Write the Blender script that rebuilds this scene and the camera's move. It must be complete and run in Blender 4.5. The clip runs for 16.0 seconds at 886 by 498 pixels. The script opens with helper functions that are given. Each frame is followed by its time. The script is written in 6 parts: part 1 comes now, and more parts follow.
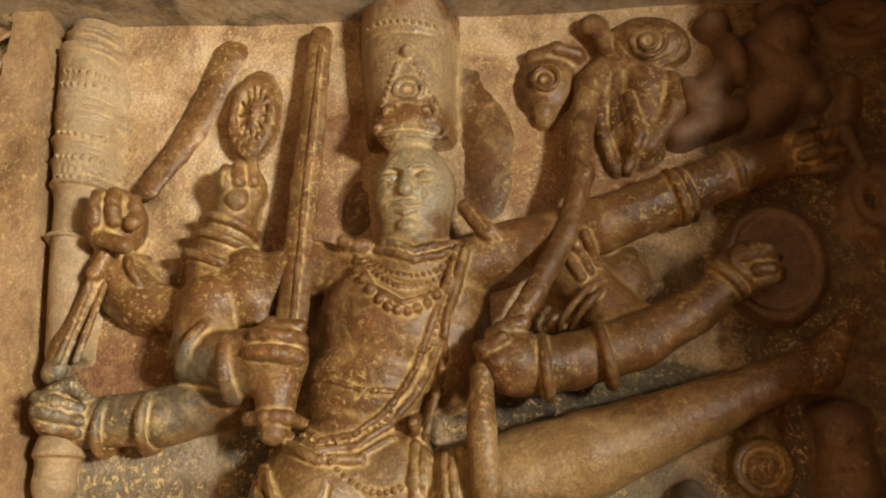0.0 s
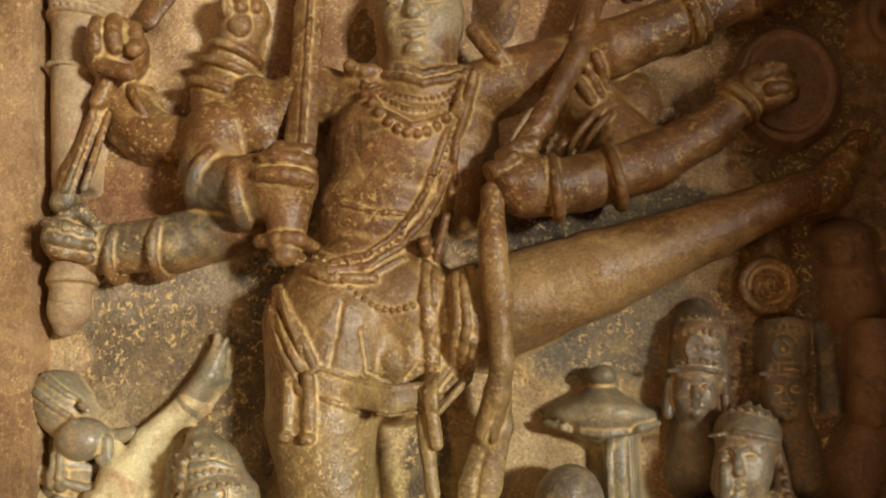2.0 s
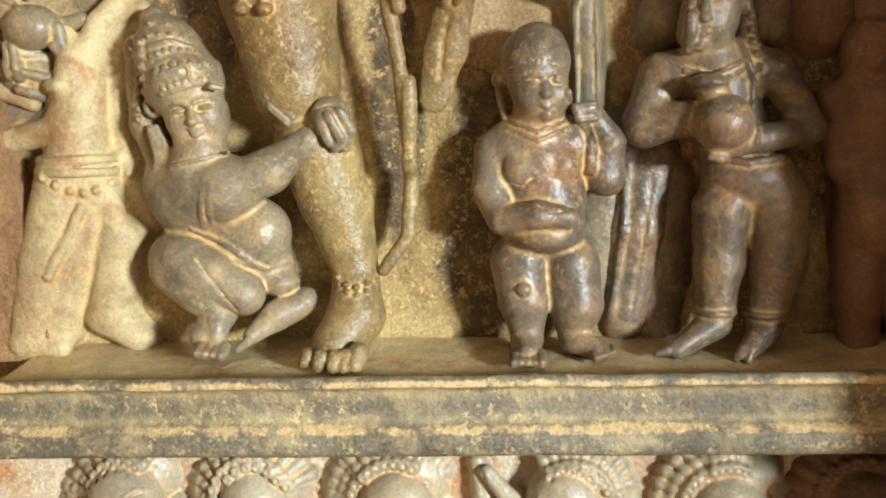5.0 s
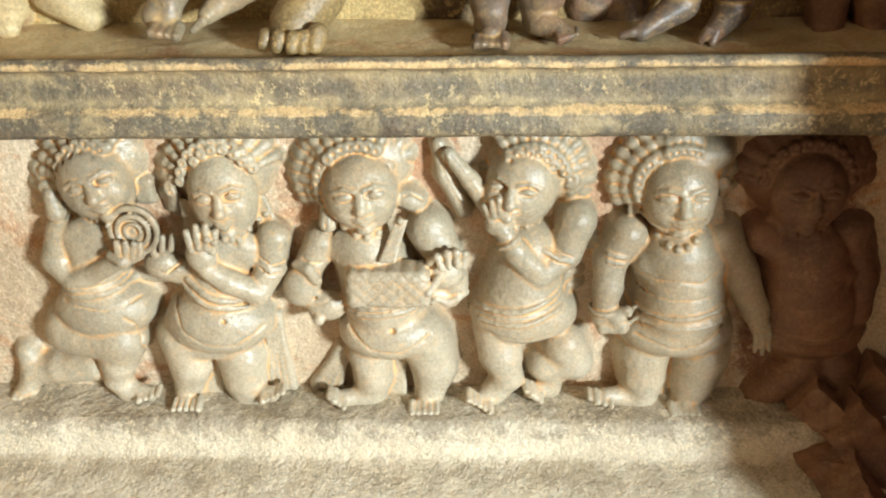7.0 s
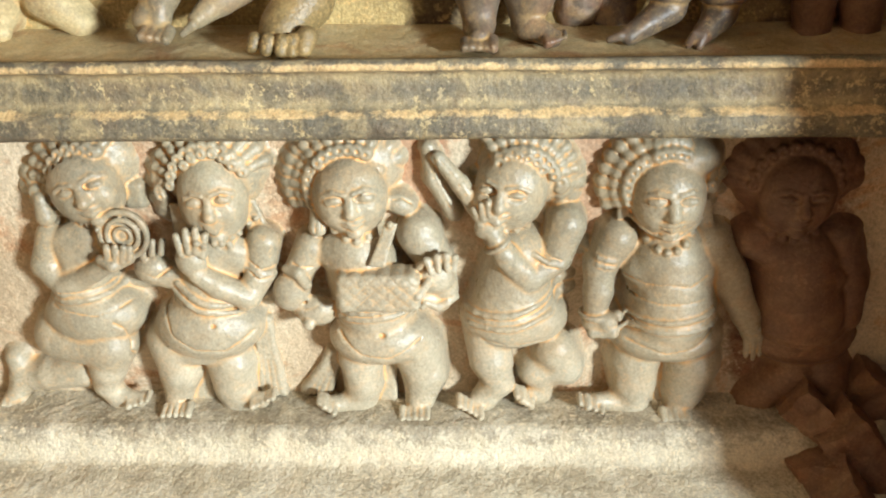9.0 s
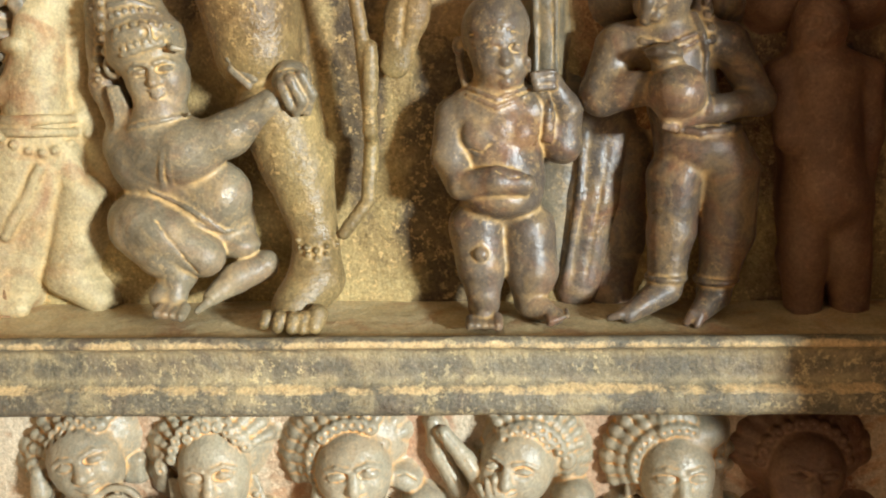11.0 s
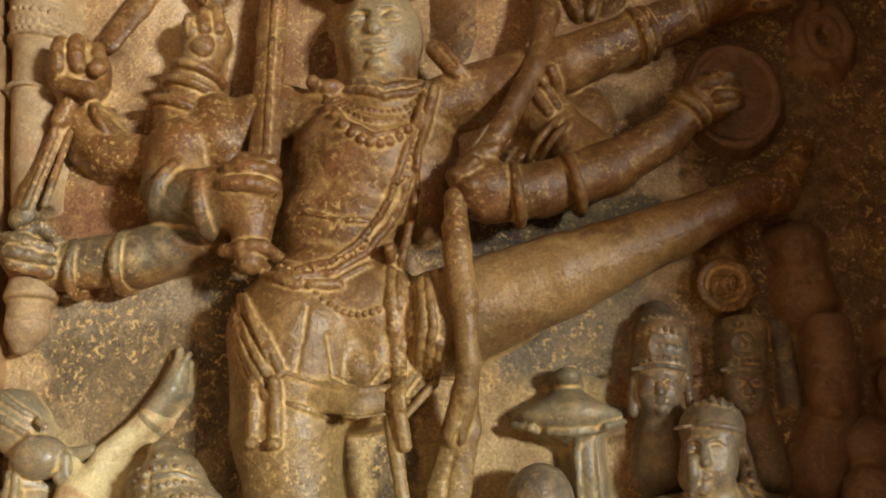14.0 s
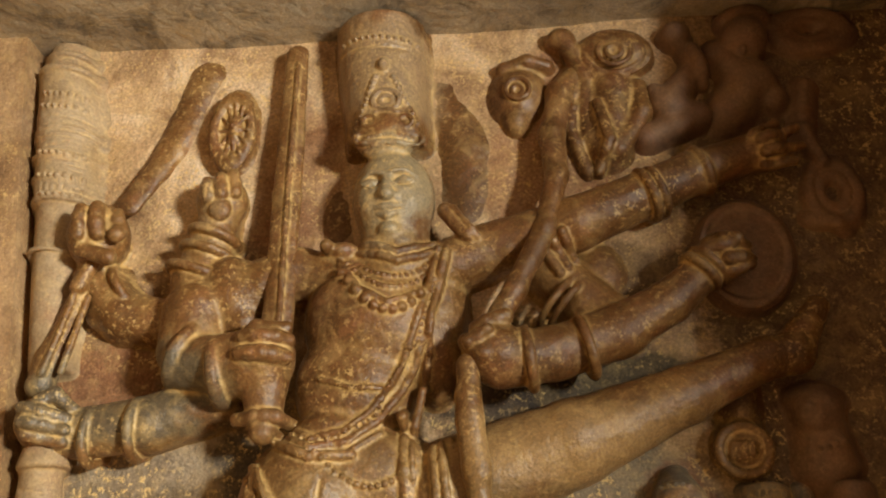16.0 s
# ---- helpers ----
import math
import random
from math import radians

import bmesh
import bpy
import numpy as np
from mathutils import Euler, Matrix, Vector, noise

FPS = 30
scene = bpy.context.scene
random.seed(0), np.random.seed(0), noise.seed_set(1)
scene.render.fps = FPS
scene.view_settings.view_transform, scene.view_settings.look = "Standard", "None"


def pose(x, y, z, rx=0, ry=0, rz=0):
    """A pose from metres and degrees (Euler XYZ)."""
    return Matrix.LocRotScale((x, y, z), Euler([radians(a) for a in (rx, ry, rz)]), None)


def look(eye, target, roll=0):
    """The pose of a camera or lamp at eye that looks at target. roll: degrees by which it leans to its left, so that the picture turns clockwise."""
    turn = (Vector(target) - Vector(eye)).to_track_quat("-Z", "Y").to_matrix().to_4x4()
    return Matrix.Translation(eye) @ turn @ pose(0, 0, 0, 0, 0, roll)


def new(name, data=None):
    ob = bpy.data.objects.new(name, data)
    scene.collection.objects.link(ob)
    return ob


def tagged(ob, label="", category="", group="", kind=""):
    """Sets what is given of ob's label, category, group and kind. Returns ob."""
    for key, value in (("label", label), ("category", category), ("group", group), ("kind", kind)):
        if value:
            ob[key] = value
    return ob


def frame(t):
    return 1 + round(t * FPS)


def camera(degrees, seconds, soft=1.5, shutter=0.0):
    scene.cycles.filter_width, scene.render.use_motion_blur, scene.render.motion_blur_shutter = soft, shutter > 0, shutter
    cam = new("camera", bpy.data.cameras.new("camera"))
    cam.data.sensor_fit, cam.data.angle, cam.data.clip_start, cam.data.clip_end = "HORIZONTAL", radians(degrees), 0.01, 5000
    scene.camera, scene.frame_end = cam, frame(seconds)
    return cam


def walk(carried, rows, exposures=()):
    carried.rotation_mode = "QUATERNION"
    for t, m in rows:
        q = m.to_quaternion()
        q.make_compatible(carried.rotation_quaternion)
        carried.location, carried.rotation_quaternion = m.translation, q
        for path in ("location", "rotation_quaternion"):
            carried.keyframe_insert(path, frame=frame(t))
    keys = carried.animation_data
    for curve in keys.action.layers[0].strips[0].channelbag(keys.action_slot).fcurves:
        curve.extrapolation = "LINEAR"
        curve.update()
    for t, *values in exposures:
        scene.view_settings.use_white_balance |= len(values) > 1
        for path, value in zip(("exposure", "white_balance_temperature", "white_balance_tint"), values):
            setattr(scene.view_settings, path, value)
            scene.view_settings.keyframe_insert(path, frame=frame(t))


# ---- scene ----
# ---- camera ----
cam = camera(51.65, 16.0, soft=2.0)
PATH = [
    (0, (0.060, -2.319, 1.910), (-0.175, -0.269, 2.673), 1.70),
    (0.5, (0.039, -2.307, 1.874), (-0.185, -0.243, 2.600), 1.54),
    (1, (0.029, -2.298, 1.835), (-0.194, -0.214, 2.503), 1.47),
    (1.5, (0.018, -2.291, 1.795), (-0.200, -0.186, 2.396), 1.40),
    (2, (0.015, -2.276, 1.768), (-0.202, -0.144, 2.266), 1.19),
    (2.5, (0.012, -2.269, 1.759), (-0.202, -0.112, 2.134), 0.84),
    (3, (0.016, -2.255, 1.710), (-0.200, -0.081, 1.974), 0.64),
    (3.5, (0.034, -2.236, 1.627), (-0.190, -0.055, 1.810), 0.75),
    (4, (0.020, -2.238, 1.566), (-0.168, -0.047, 1.624), 0.14),
    (4.5, (0.029, -2.232, 1.554), (-0.148, -0.042, 1.447), -0.82),
    (5, (0.022, -2.230, 1.608), (-0.132, -0.064, 1.252), -1.85),
    (7.5, (0.044, -2.249, 1.532), (-0.031, -0.324, 0.469), -1.00),
    (8, (0.047, -2.270, 1.483), (-0.023, -0.331, 0.445), -0.99),
    (10.5, (0.075, -2.231, 1.641), (-0.033, -0.141, 0.962), -1.34),
    (11, (0.030, -2.269, 1.585), (-0.033, -0.109, 1.173), -0.77),
    (11.5, (-0.005, -2.280, 1.531), (-0.043, -0.086, 1.374), -0.37),
    (12, (0.019, -2.273, 1.559), (-0.055, -0.075, 1.579), -0.34),
    (12.5, (0.015, -2.273, 1.610), (-0.068, -0.080, 1.760), -0.28),
    (13, (0.017, -2.272, 1.639), (-0.085, -0.096, 1.946), -0.09),
    (13.5, (-0.005, -2.277, 1.647), (-0.102, -0.128, 2.110), -0.25),
    (14, (-0.017, -2.258, 1.595), (-0.114, -0.167, 2.273), -0.67),
    (14.5, (-0.037, -2.249, 1.574), (-0.122, -0.213, 2.402), -1.20),
    (15, (-0.011, -2.271, 1.627), (-0.124, -0.263, 2.520), -1.15),
    (15.5, (-0.000, -2.304, 1.704), (-0.128, -0.299, 2.601), -1.00),
    (16, (0.014, -2.318, 1.748), (-0.129, -0.314, 2.645), -0.85),
]
EXPOSURES = [
    (0, -0.1, 6750, 10), (2, -0.14, 6450, 10), (3.5, 0.04, 5900, 10), (5, 0.18, 5700, 10), (8, 0.2, 5620, 10),
    (11, 0.14, 5680, 10), (12.5, -0.05, 5900, 10), (14, -0.16, 6450, 10), (16, -0.12, 6750, 10),
]
walk(cam, [(t, look(eye, target, roll)) for t, eye, target, roll in PATH], EXPOSURES)

# ---- light: daylight from the cave mouth, in front and to the right ----
world = bpy.data.worlds.new("sky")
scene.world = world
world.use_nodes = True
wn = world.node_tree.nodes
sky = wn.new("ShaderNodeTexSky")
sky.sky_type, sky.sun_disc = "NISHITA", False
sky.sun_elevation, sky.sun_rotation = radians(38), radians(150)
wn["Background"].inputs[1].default_value = 0.009
world.node_tree.links.new(sky.outputs[0], wn["Background"].inputs[0])


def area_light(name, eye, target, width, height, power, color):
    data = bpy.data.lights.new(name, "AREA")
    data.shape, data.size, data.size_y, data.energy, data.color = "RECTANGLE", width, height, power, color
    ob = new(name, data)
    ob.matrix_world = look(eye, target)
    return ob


area_light("cave_mouth_daylight", (4.6, -5.6, 2.1), (0.0, 0.0, 1.4), 0.9, 0.7, 930, (0.985, 1.0, 0.9))
# added fill lamp without a source of its own, lifts the shadows in orange
area_light("warm_fill_light", (-1.6, -5.2, 0.6), (-0.3, 0.0, 0.6), 2.0, 1.4, 13, (1.0, 0.62, 0.32))

# ---- materials ----


def stone(name, dark, mid, light, dust, rough=0.6, dust_amount=0.5, stain=(0.3, 0.12, 0.05), stain_amount=0.35, bump=0.35, speck=0.25, scale=1.0, grain_amount=0.4, smear_amount=0.22, low=None, spots=(), bands=()):
    mat = bpy.data.materials.new(name)
    mat.use_nodes = True
    nt = mat.node_tree
    N, link = nt.nodes, nt.links.new
    bsdf = N["Principled BSDF"]
    geo = N.new("ShaderNodeNewGeometry")

    def noise_tex(s, detail=5.0, roughness=0.6, distortion=0.0):
        n = N.new("ShaderNodeTexNoise")
        n.inputs["Scale"].default_value, n.inputs["Detail"].default_value = s * scale, detail
        n.inputs["Roughness"].default_value, n.inputs["Distortion"].default_value = roughness, distortion
        link(geo.outputs["Position"], n.inputs["Vector"])
        return n.outputs["Fac"]

    def ramp(fac, stops):
        r = N.new("ShaderNodeValToRGB")
        while len(r.color_ramp.elements) < len(stops):
            r.color_ramp.elements.new(0.5)
        for e, (p, c) in zip(r.color_ramp.elements, stops):
            e.position, e.color = p, (*c, 1) if len(c) == 3 else (c[0],) * 3 + (1,)
        link(fac, r.inputs[0])
        return r.outputs[0]

    def mix(fac, a, b, mode="MIX"):
        m = N.new("ShaderNodeMix")
        m.data_type, m.blend_type = "RGBA", mode
        if isinstance(fac, float):
            m.inputs[0].default_value = fac
        else:
            link(fac, m.inputs[0])
        for sock, v in ((m.inputs[6], a), (m.inputs[7], b)):
            if isinstance(v, tuple):
                sock.default_value = (*v, 1)
            else:
                link(v, sock)
        return m.outputs[2]

    def times(a, k):
        m = N.new("ShaderNodeMath")
        m.operation = "MULTIPLY"
        link(a, m.inputs[0])
        m.inputs[1].default_value = k
        return m.outputs[0]

    col = ramp(noise_tex(3.2, 6, 0.62, 0.6), [(0.3, dark), (0.5, mid), (0.72, light)])
    patches = ramp(noise_tex(5.5, 5, 0.65, 1.2), [(0.5, (0,)), (0.68, (1,))])
    col = mix(times(patches, stain_amount), col, stain)
    part = N.new("ShaderNodeSeparateXYZ")
    link(geo.outputs["Position"], part.inputs[0])

    def calc(op, a, b):
        m = N.new("ShaderNodeMath")
        m.operation = op
        for sock, v in zip(m.inputs, (a, b)):
            if isinstance(v, (int, float)):
                sock.default_value = v
            else:
                link(v, sock)
        return m.outputs[0]

    if low:  # another bed of the rock, below an uneven line
        line = calc("ADD", part.outputs["Z"], calc("MULTIPLY", noise_tex(2.0, 5), 1.1))
        bed = ramp(calc("MULTIPLY", line, 0.25), [((low[0] + 0.2) / 4, (1,)), ((low[0] + 0.9) / 4, (0,))])
        below = ramp(noise_tex(4.2, 6, 0.62, 0.6), [(0.3, low[1]), (0.5, low[2]), (0.72, low[3])])
        col = mix(bed, col, below)
    for sx, sz, rx, rz, amount, tone in spots:  # stains, and on the two carved walls shade put into the colour
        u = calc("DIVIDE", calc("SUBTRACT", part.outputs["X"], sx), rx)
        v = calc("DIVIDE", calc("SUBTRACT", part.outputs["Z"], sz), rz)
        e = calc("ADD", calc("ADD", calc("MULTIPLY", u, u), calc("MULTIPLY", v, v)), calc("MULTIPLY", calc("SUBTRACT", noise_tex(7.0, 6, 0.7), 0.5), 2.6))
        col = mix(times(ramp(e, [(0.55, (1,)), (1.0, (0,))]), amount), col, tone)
    for z0, z1, amount, tone in bands:  # bands at set heights: worn golden edges, darker strips on the plinth
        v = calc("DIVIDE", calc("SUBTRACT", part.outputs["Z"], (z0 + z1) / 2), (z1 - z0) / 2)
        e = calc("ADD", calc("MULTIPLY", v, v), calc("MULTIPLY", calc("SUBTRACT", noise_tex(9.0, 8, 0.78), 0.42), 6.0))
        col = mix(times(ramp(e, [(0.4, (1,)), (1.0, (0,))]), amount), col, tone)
    grain = ramp(noise_tex(120, 5, 0.75), [(0.3, (1 - grain_amount,)), (0.7, (1 + grain_amount,))])
    col = mix(0.75, col, grain, "MULTIPLY")
    specks = ramp(noise_tex(60, 3, 0.75), [(0.555, (0,)), (0.63, (1,))])
    where = ramp(noise_tex(4.0, 4, 0.6), [(0.42, (0.1,)), (0.62, (1,))])
    both = mix(1.0, specks, where, "MULTIPLY")
    col = mix(times(both, speck), col, dust)
    smear = ramp(noise_tex(13, 7, 0.7, 0.8), [(0.48, (0,)), (0.66, (1,))])
    col = mix(times(smear, smear_amount), col, dust)
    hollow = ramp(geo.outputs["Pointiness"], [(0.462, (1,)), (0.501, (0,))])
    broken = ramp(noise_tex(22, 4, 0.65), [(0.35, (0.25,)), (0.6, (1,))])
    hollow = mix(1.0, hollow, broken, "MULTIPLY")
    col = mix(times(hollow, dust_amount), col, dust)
    link(col, bsdf.inputs["Base Color"])
    sheen = ramp(noise_tex(9, 5, 0.6), [(0.3, (rough - 0.12,)), (0.7, (rough + 0.15,))])
    link(sheen, bsdf.inputs["Roughness"])
    b1, b2 = N.new("ShaderNodeBump"), N.new("ShaderNodeBump")
    b1.inputs["Strength"].default_value, b1.inputs["Distance"].default_value = bump, 0.012
    b2.inputs["Strength"].default_value, b2.inputs["Distance"].default_value = bump, 0.003
    link(noise_tex(28, 5, 0.6), b1.inputs["Height"])
    link(noise_tex(160, 3, 0.6), b2.inputs["Height"])
    link(b1.outputs[0], b2.inputs["Normal"])
    link(b2.outputs[0], bsdf.inputs["Normal"])
    return mat


OCHRE_DUST = (0.74, 0.49, 0.19)
GREY_BED = (1.95, (0.125, 0.084, 0.036), (0.215, 0.152, 0.062), (0.36, 0.265, 0.105))
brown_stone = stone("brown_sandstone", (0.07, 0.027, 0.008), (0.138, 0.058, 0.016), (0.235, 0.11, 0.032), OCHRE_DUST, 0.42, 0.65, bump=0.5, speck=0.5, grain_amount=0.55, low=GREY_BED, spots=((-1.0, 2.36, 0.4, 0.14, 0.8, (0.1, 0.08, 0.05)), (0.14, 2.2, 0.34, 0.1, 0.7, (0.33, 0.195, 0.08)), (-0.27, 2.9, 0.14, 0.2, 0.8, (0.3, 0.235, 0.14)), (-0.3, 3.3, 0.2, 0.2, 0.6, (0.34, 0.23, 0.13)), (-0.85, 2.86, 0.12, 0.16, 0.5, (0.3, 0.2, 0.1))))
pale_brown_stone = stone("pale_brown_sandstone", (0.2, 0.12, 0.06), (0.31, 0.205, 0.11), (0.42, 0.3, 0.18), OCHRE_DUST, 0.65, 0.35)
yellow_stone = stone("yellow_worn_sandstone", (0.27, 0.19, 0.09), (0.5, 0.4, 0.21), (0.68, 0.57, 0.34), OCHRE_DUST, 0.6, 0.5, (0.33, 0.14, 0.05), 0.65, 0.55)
# the child's own umber; on woman and heads it also stands for weaker light
umber_shade_stone = stone("polished_umber_shade_sandstone", (0.074, 0.057, 0.043), (0.126, 0.097, 0.07), (0.22, 0.17, 0.108), OCHRE_DUST, 0.36, 0.8, (0.32, 0.13, 0.05), 0.45, 0.3)
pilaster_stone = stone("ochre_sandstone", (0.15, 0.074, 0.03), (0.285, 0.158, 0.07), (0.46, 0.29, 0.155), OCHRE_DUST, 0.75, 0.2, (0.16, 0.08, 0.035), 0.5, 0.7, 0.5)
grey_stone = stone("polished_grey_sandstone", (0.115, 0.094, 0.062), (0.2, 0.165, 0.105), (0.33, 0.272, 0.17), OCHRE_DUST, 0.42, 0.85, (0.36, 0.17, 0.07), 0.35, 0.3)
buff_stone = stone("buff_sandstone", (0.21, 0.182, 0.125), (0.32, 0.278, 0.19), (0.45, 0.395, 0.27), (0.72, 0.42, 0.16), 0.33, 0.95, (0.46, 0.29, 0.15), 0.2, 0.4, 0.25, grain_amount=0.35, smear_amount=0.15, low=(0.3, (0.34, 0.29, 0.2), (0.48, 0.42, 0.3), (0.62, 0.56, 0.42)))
# reddish stone with the right side's shade put into its colour
shaded_red_stone = stone("shaded_red_sandstone", (0.1, 0.05, 0.03), (0.17, 0.088, 0.048), (0.26, 0.14, 0.07), (0.4, 0.24, 0.12), 0.55, 0.3)
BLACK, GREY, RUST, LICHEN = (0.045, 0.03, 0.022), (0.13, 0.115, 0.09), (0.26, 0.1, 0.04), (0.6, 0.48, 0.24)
# spots: stains; those between arms and leg and far right paint shade
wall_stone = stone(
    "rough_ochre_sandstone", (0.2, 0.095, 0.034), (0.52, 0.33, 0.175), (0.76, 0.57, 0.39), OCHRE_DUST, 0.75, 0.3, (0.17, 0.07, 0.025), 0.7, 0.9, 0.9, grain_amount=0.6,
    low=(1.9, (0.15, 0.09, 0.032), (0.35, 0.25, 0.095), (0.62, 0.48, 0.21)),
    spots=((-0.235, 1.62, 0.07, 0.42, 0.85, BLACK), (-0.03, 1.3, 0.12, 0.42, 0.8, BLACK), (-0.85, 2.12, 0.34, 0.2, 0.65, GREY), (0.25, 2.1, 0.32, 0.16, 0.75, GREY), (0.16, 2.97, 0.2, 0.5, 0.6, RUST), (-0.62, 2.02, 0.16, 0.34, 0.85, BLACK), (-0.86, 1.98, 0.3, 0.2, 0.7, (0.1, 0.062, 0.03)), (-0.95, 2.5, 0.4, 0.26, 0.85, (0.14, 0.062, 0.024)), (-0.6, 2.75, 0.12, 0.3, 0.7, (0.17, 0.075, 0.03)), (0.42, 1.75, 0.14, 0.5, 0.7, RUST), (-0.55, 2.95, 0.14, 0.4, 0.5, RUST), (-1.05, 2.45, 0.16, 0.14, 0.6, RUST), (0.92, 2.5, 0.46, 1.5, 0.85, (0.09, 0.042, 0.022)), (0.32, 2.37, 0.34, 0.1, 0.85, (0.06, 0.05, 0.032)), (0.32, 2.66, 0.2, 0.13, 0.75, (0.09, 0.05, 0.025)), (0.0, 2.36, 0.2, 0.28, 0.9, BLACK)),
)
# spots: orange stain mixed with the heads' shade; the last paints corner shade
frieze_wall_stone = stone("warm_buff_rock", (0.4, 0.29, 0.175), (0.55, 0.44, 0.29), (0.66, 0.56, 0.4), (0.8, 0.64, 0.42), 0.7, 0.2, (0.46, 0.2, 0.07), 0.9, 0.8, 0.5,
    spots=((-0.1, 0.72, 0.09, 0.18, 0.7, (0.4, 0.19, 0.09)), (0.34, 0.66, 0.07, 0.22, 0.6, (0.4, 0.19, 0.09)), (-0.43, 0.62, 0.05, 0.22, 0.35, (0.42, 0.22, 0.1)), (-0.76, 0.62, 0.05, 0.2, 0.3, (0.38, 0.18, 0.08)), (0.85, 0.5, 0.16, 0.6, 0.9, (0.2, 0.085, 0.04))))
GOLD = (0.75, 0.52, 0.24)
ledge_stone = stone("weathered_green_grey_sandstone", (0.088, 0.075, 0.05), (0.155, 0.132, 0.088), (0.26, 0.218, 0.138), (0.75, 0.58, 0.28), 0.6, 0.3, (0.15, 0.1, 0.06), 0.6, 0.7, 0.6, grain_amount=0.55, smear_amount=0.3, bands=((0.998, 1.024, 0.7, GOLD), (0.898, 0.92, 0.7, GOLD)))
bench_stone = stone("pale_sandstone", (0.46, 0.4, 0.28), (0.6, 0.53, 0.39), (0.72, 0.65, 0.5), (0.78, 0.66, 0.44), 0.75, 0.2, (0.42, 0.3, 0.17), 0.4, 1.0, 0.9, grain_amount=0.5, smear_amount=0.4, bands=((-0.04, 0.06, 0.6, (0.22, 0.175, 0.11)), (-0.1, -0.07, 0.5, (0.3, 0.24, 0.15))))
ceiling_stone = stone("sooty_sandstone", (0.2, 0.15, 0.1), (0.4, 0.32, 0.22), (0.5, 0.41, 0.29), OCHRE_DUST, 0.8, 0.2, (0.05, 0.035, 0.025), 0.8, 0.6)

# ---- rough rock surfaces ----


def finish(name, verts, faces, material, label="", category="", kind="", smooth=True, group=""):
    """One mesh object out of arrays of corners and quads, with its origin at its base."""
    verts = np.asarray(verts, np.float32)
    faces = np.asarray(faces, np.int32)
    base = np.array([(verts[:, 0].min() + verts[:, 0].max()) / 2, (verts[:, 1].min() + verts[:, 1].max()) / 2, verts[:, 2].min()], np.float32)
    me = bpy.data.meshes.new(name)
    me.vertices.add(len(verts))
    me.vertices.foreach_set("co", (verts - base).ravel())
    me.loops.add(faces.size)
    me.loops.foreach_set("vertex_index", faces.ravel())
    me.polygons.add(len(faces))
    me.polygons.foreach_set("loop_start", np.arange(0, faces.size, 4, dtype=np.int32))
    me.polygons.foreach_set("use_smooth", np.full(len(faces), smooth))
    me.update(calc_edges=True)
    me.validate()
    me.materials.append(material)
    ob = new(name, me)
    ob.location = base.tolist()
    return tagged(ob, label, category, group, kind)


def rough(x, y, z, amount, scale):
    """Slow uneven relief, smooth and without repeats."""
    out = 0
    for k, (a, s) in enumerate(((1.0, 1.0), (0.55, 2.3), (0.3, 5.1), (0.16, 11.3))):
        s = s * scale
        out = out + a * (np.sin(s * (x + 0.31 * k) * 2.1 + 1.7 * np.sin(s * z * 1.3 + k)) * np.cos(s * z * 1.9 + 1.3 * np.sin(s * (x - y) * 1.1 + 2 * k)) + 0.5 * np.sin(s * (x * 0.9 + y * 1.7 - z * 1.2) + 3 * k))
    return out * amount / 2


def grid_faces(nu, nv):
    a = np.arange(nu * nv).reshape(nu, nv)
    return np.stack([a[:-1, :-1], a[1:, :-1], a[1:, 1:], a[:-1, 1:]], -1).reshape(-1, 4)


def rock_slab(name, x0, x1, y0, y1, z0, z1, step, amount, scale, material, label="", category="rock wall", kind="structure", shape=None):
    """A closed block of rock whose six sides are uneven."""
    cells = [max(1, int(round((b - a) / step))) for a, b in ((x0, x1), (y0, y1), (z0, z1))]
    lines = [np.linspace(a, b, n + 1) for (a, b), n in zip(((x0, x1), (y0, y1), (z0, z1)), cells)]
    vs, fs, count = [], [], 0
    for axis in range(3):
        for side in (0, -1):
            o = [k for k in range(3) if k != axis]
            u, v = np.meshgrid(lines[o[0]], lines[o[1]], indexing="ij")
            p = np.zeros((u.size, 3))
            p[:, o[0]], p[:, o[1]], p[:, axis] = u.ravel(), v.ravel(), lines[axis][side]
            f = grid_faces(*u.shape)
            if (side == -1) == (axis == 1):
                f = f[:, ::-1]
            vs.append(p)
            fs.append(f + count)
            count += len(p)
    p = np.concatenate(vs)
    if shape:
        p = shape(p)
    x, y, z = p.T
    p = p + np.stack([rough(y, z, x, amount, scale) * 0.6, rough(x, y, z, amount, scale), rough(x, z, y, amount, scale) * 0.6], 1)
    return finish(name, p, np.concatenate(fs), material, label, category, kind)


def moulding(name, profile, x0, x1, step, amount, scale, material, label, category, kind="structure"):
    """A course of rock along x with the given outline in y and z."""
    pts = []
    for (a, b), (c, d) in zip(profile, profile[1:]):
        n = max(1, int(math.hypot(c - a, d - b) / step))
        pts += [(a + (c - a) * k / n, b + (d - b) * k / n) for k in range(n)]
    pts.append(profile[-1])
    pts = np.array(pts)
    xs = np.linspace(x0, x1, int((x1 - x0) / step))
    x = np.repeat(xs, len(pts))
    y, z = np.tile(pts[:, 0], len(xs)), np.tile(pts[:, 1], len(xs))
    p = np.stack([x, y + rough(x, y, z, amount, scale), z + rough(x, z, y, amount * 0.6, scale)], 1)
    return finish(name, p, grid_faces(len(xs), len(pts))[:, ::-1], material, label, category, kind)


# ---- carving: soft unions of rounded masses, turned into one skin ----


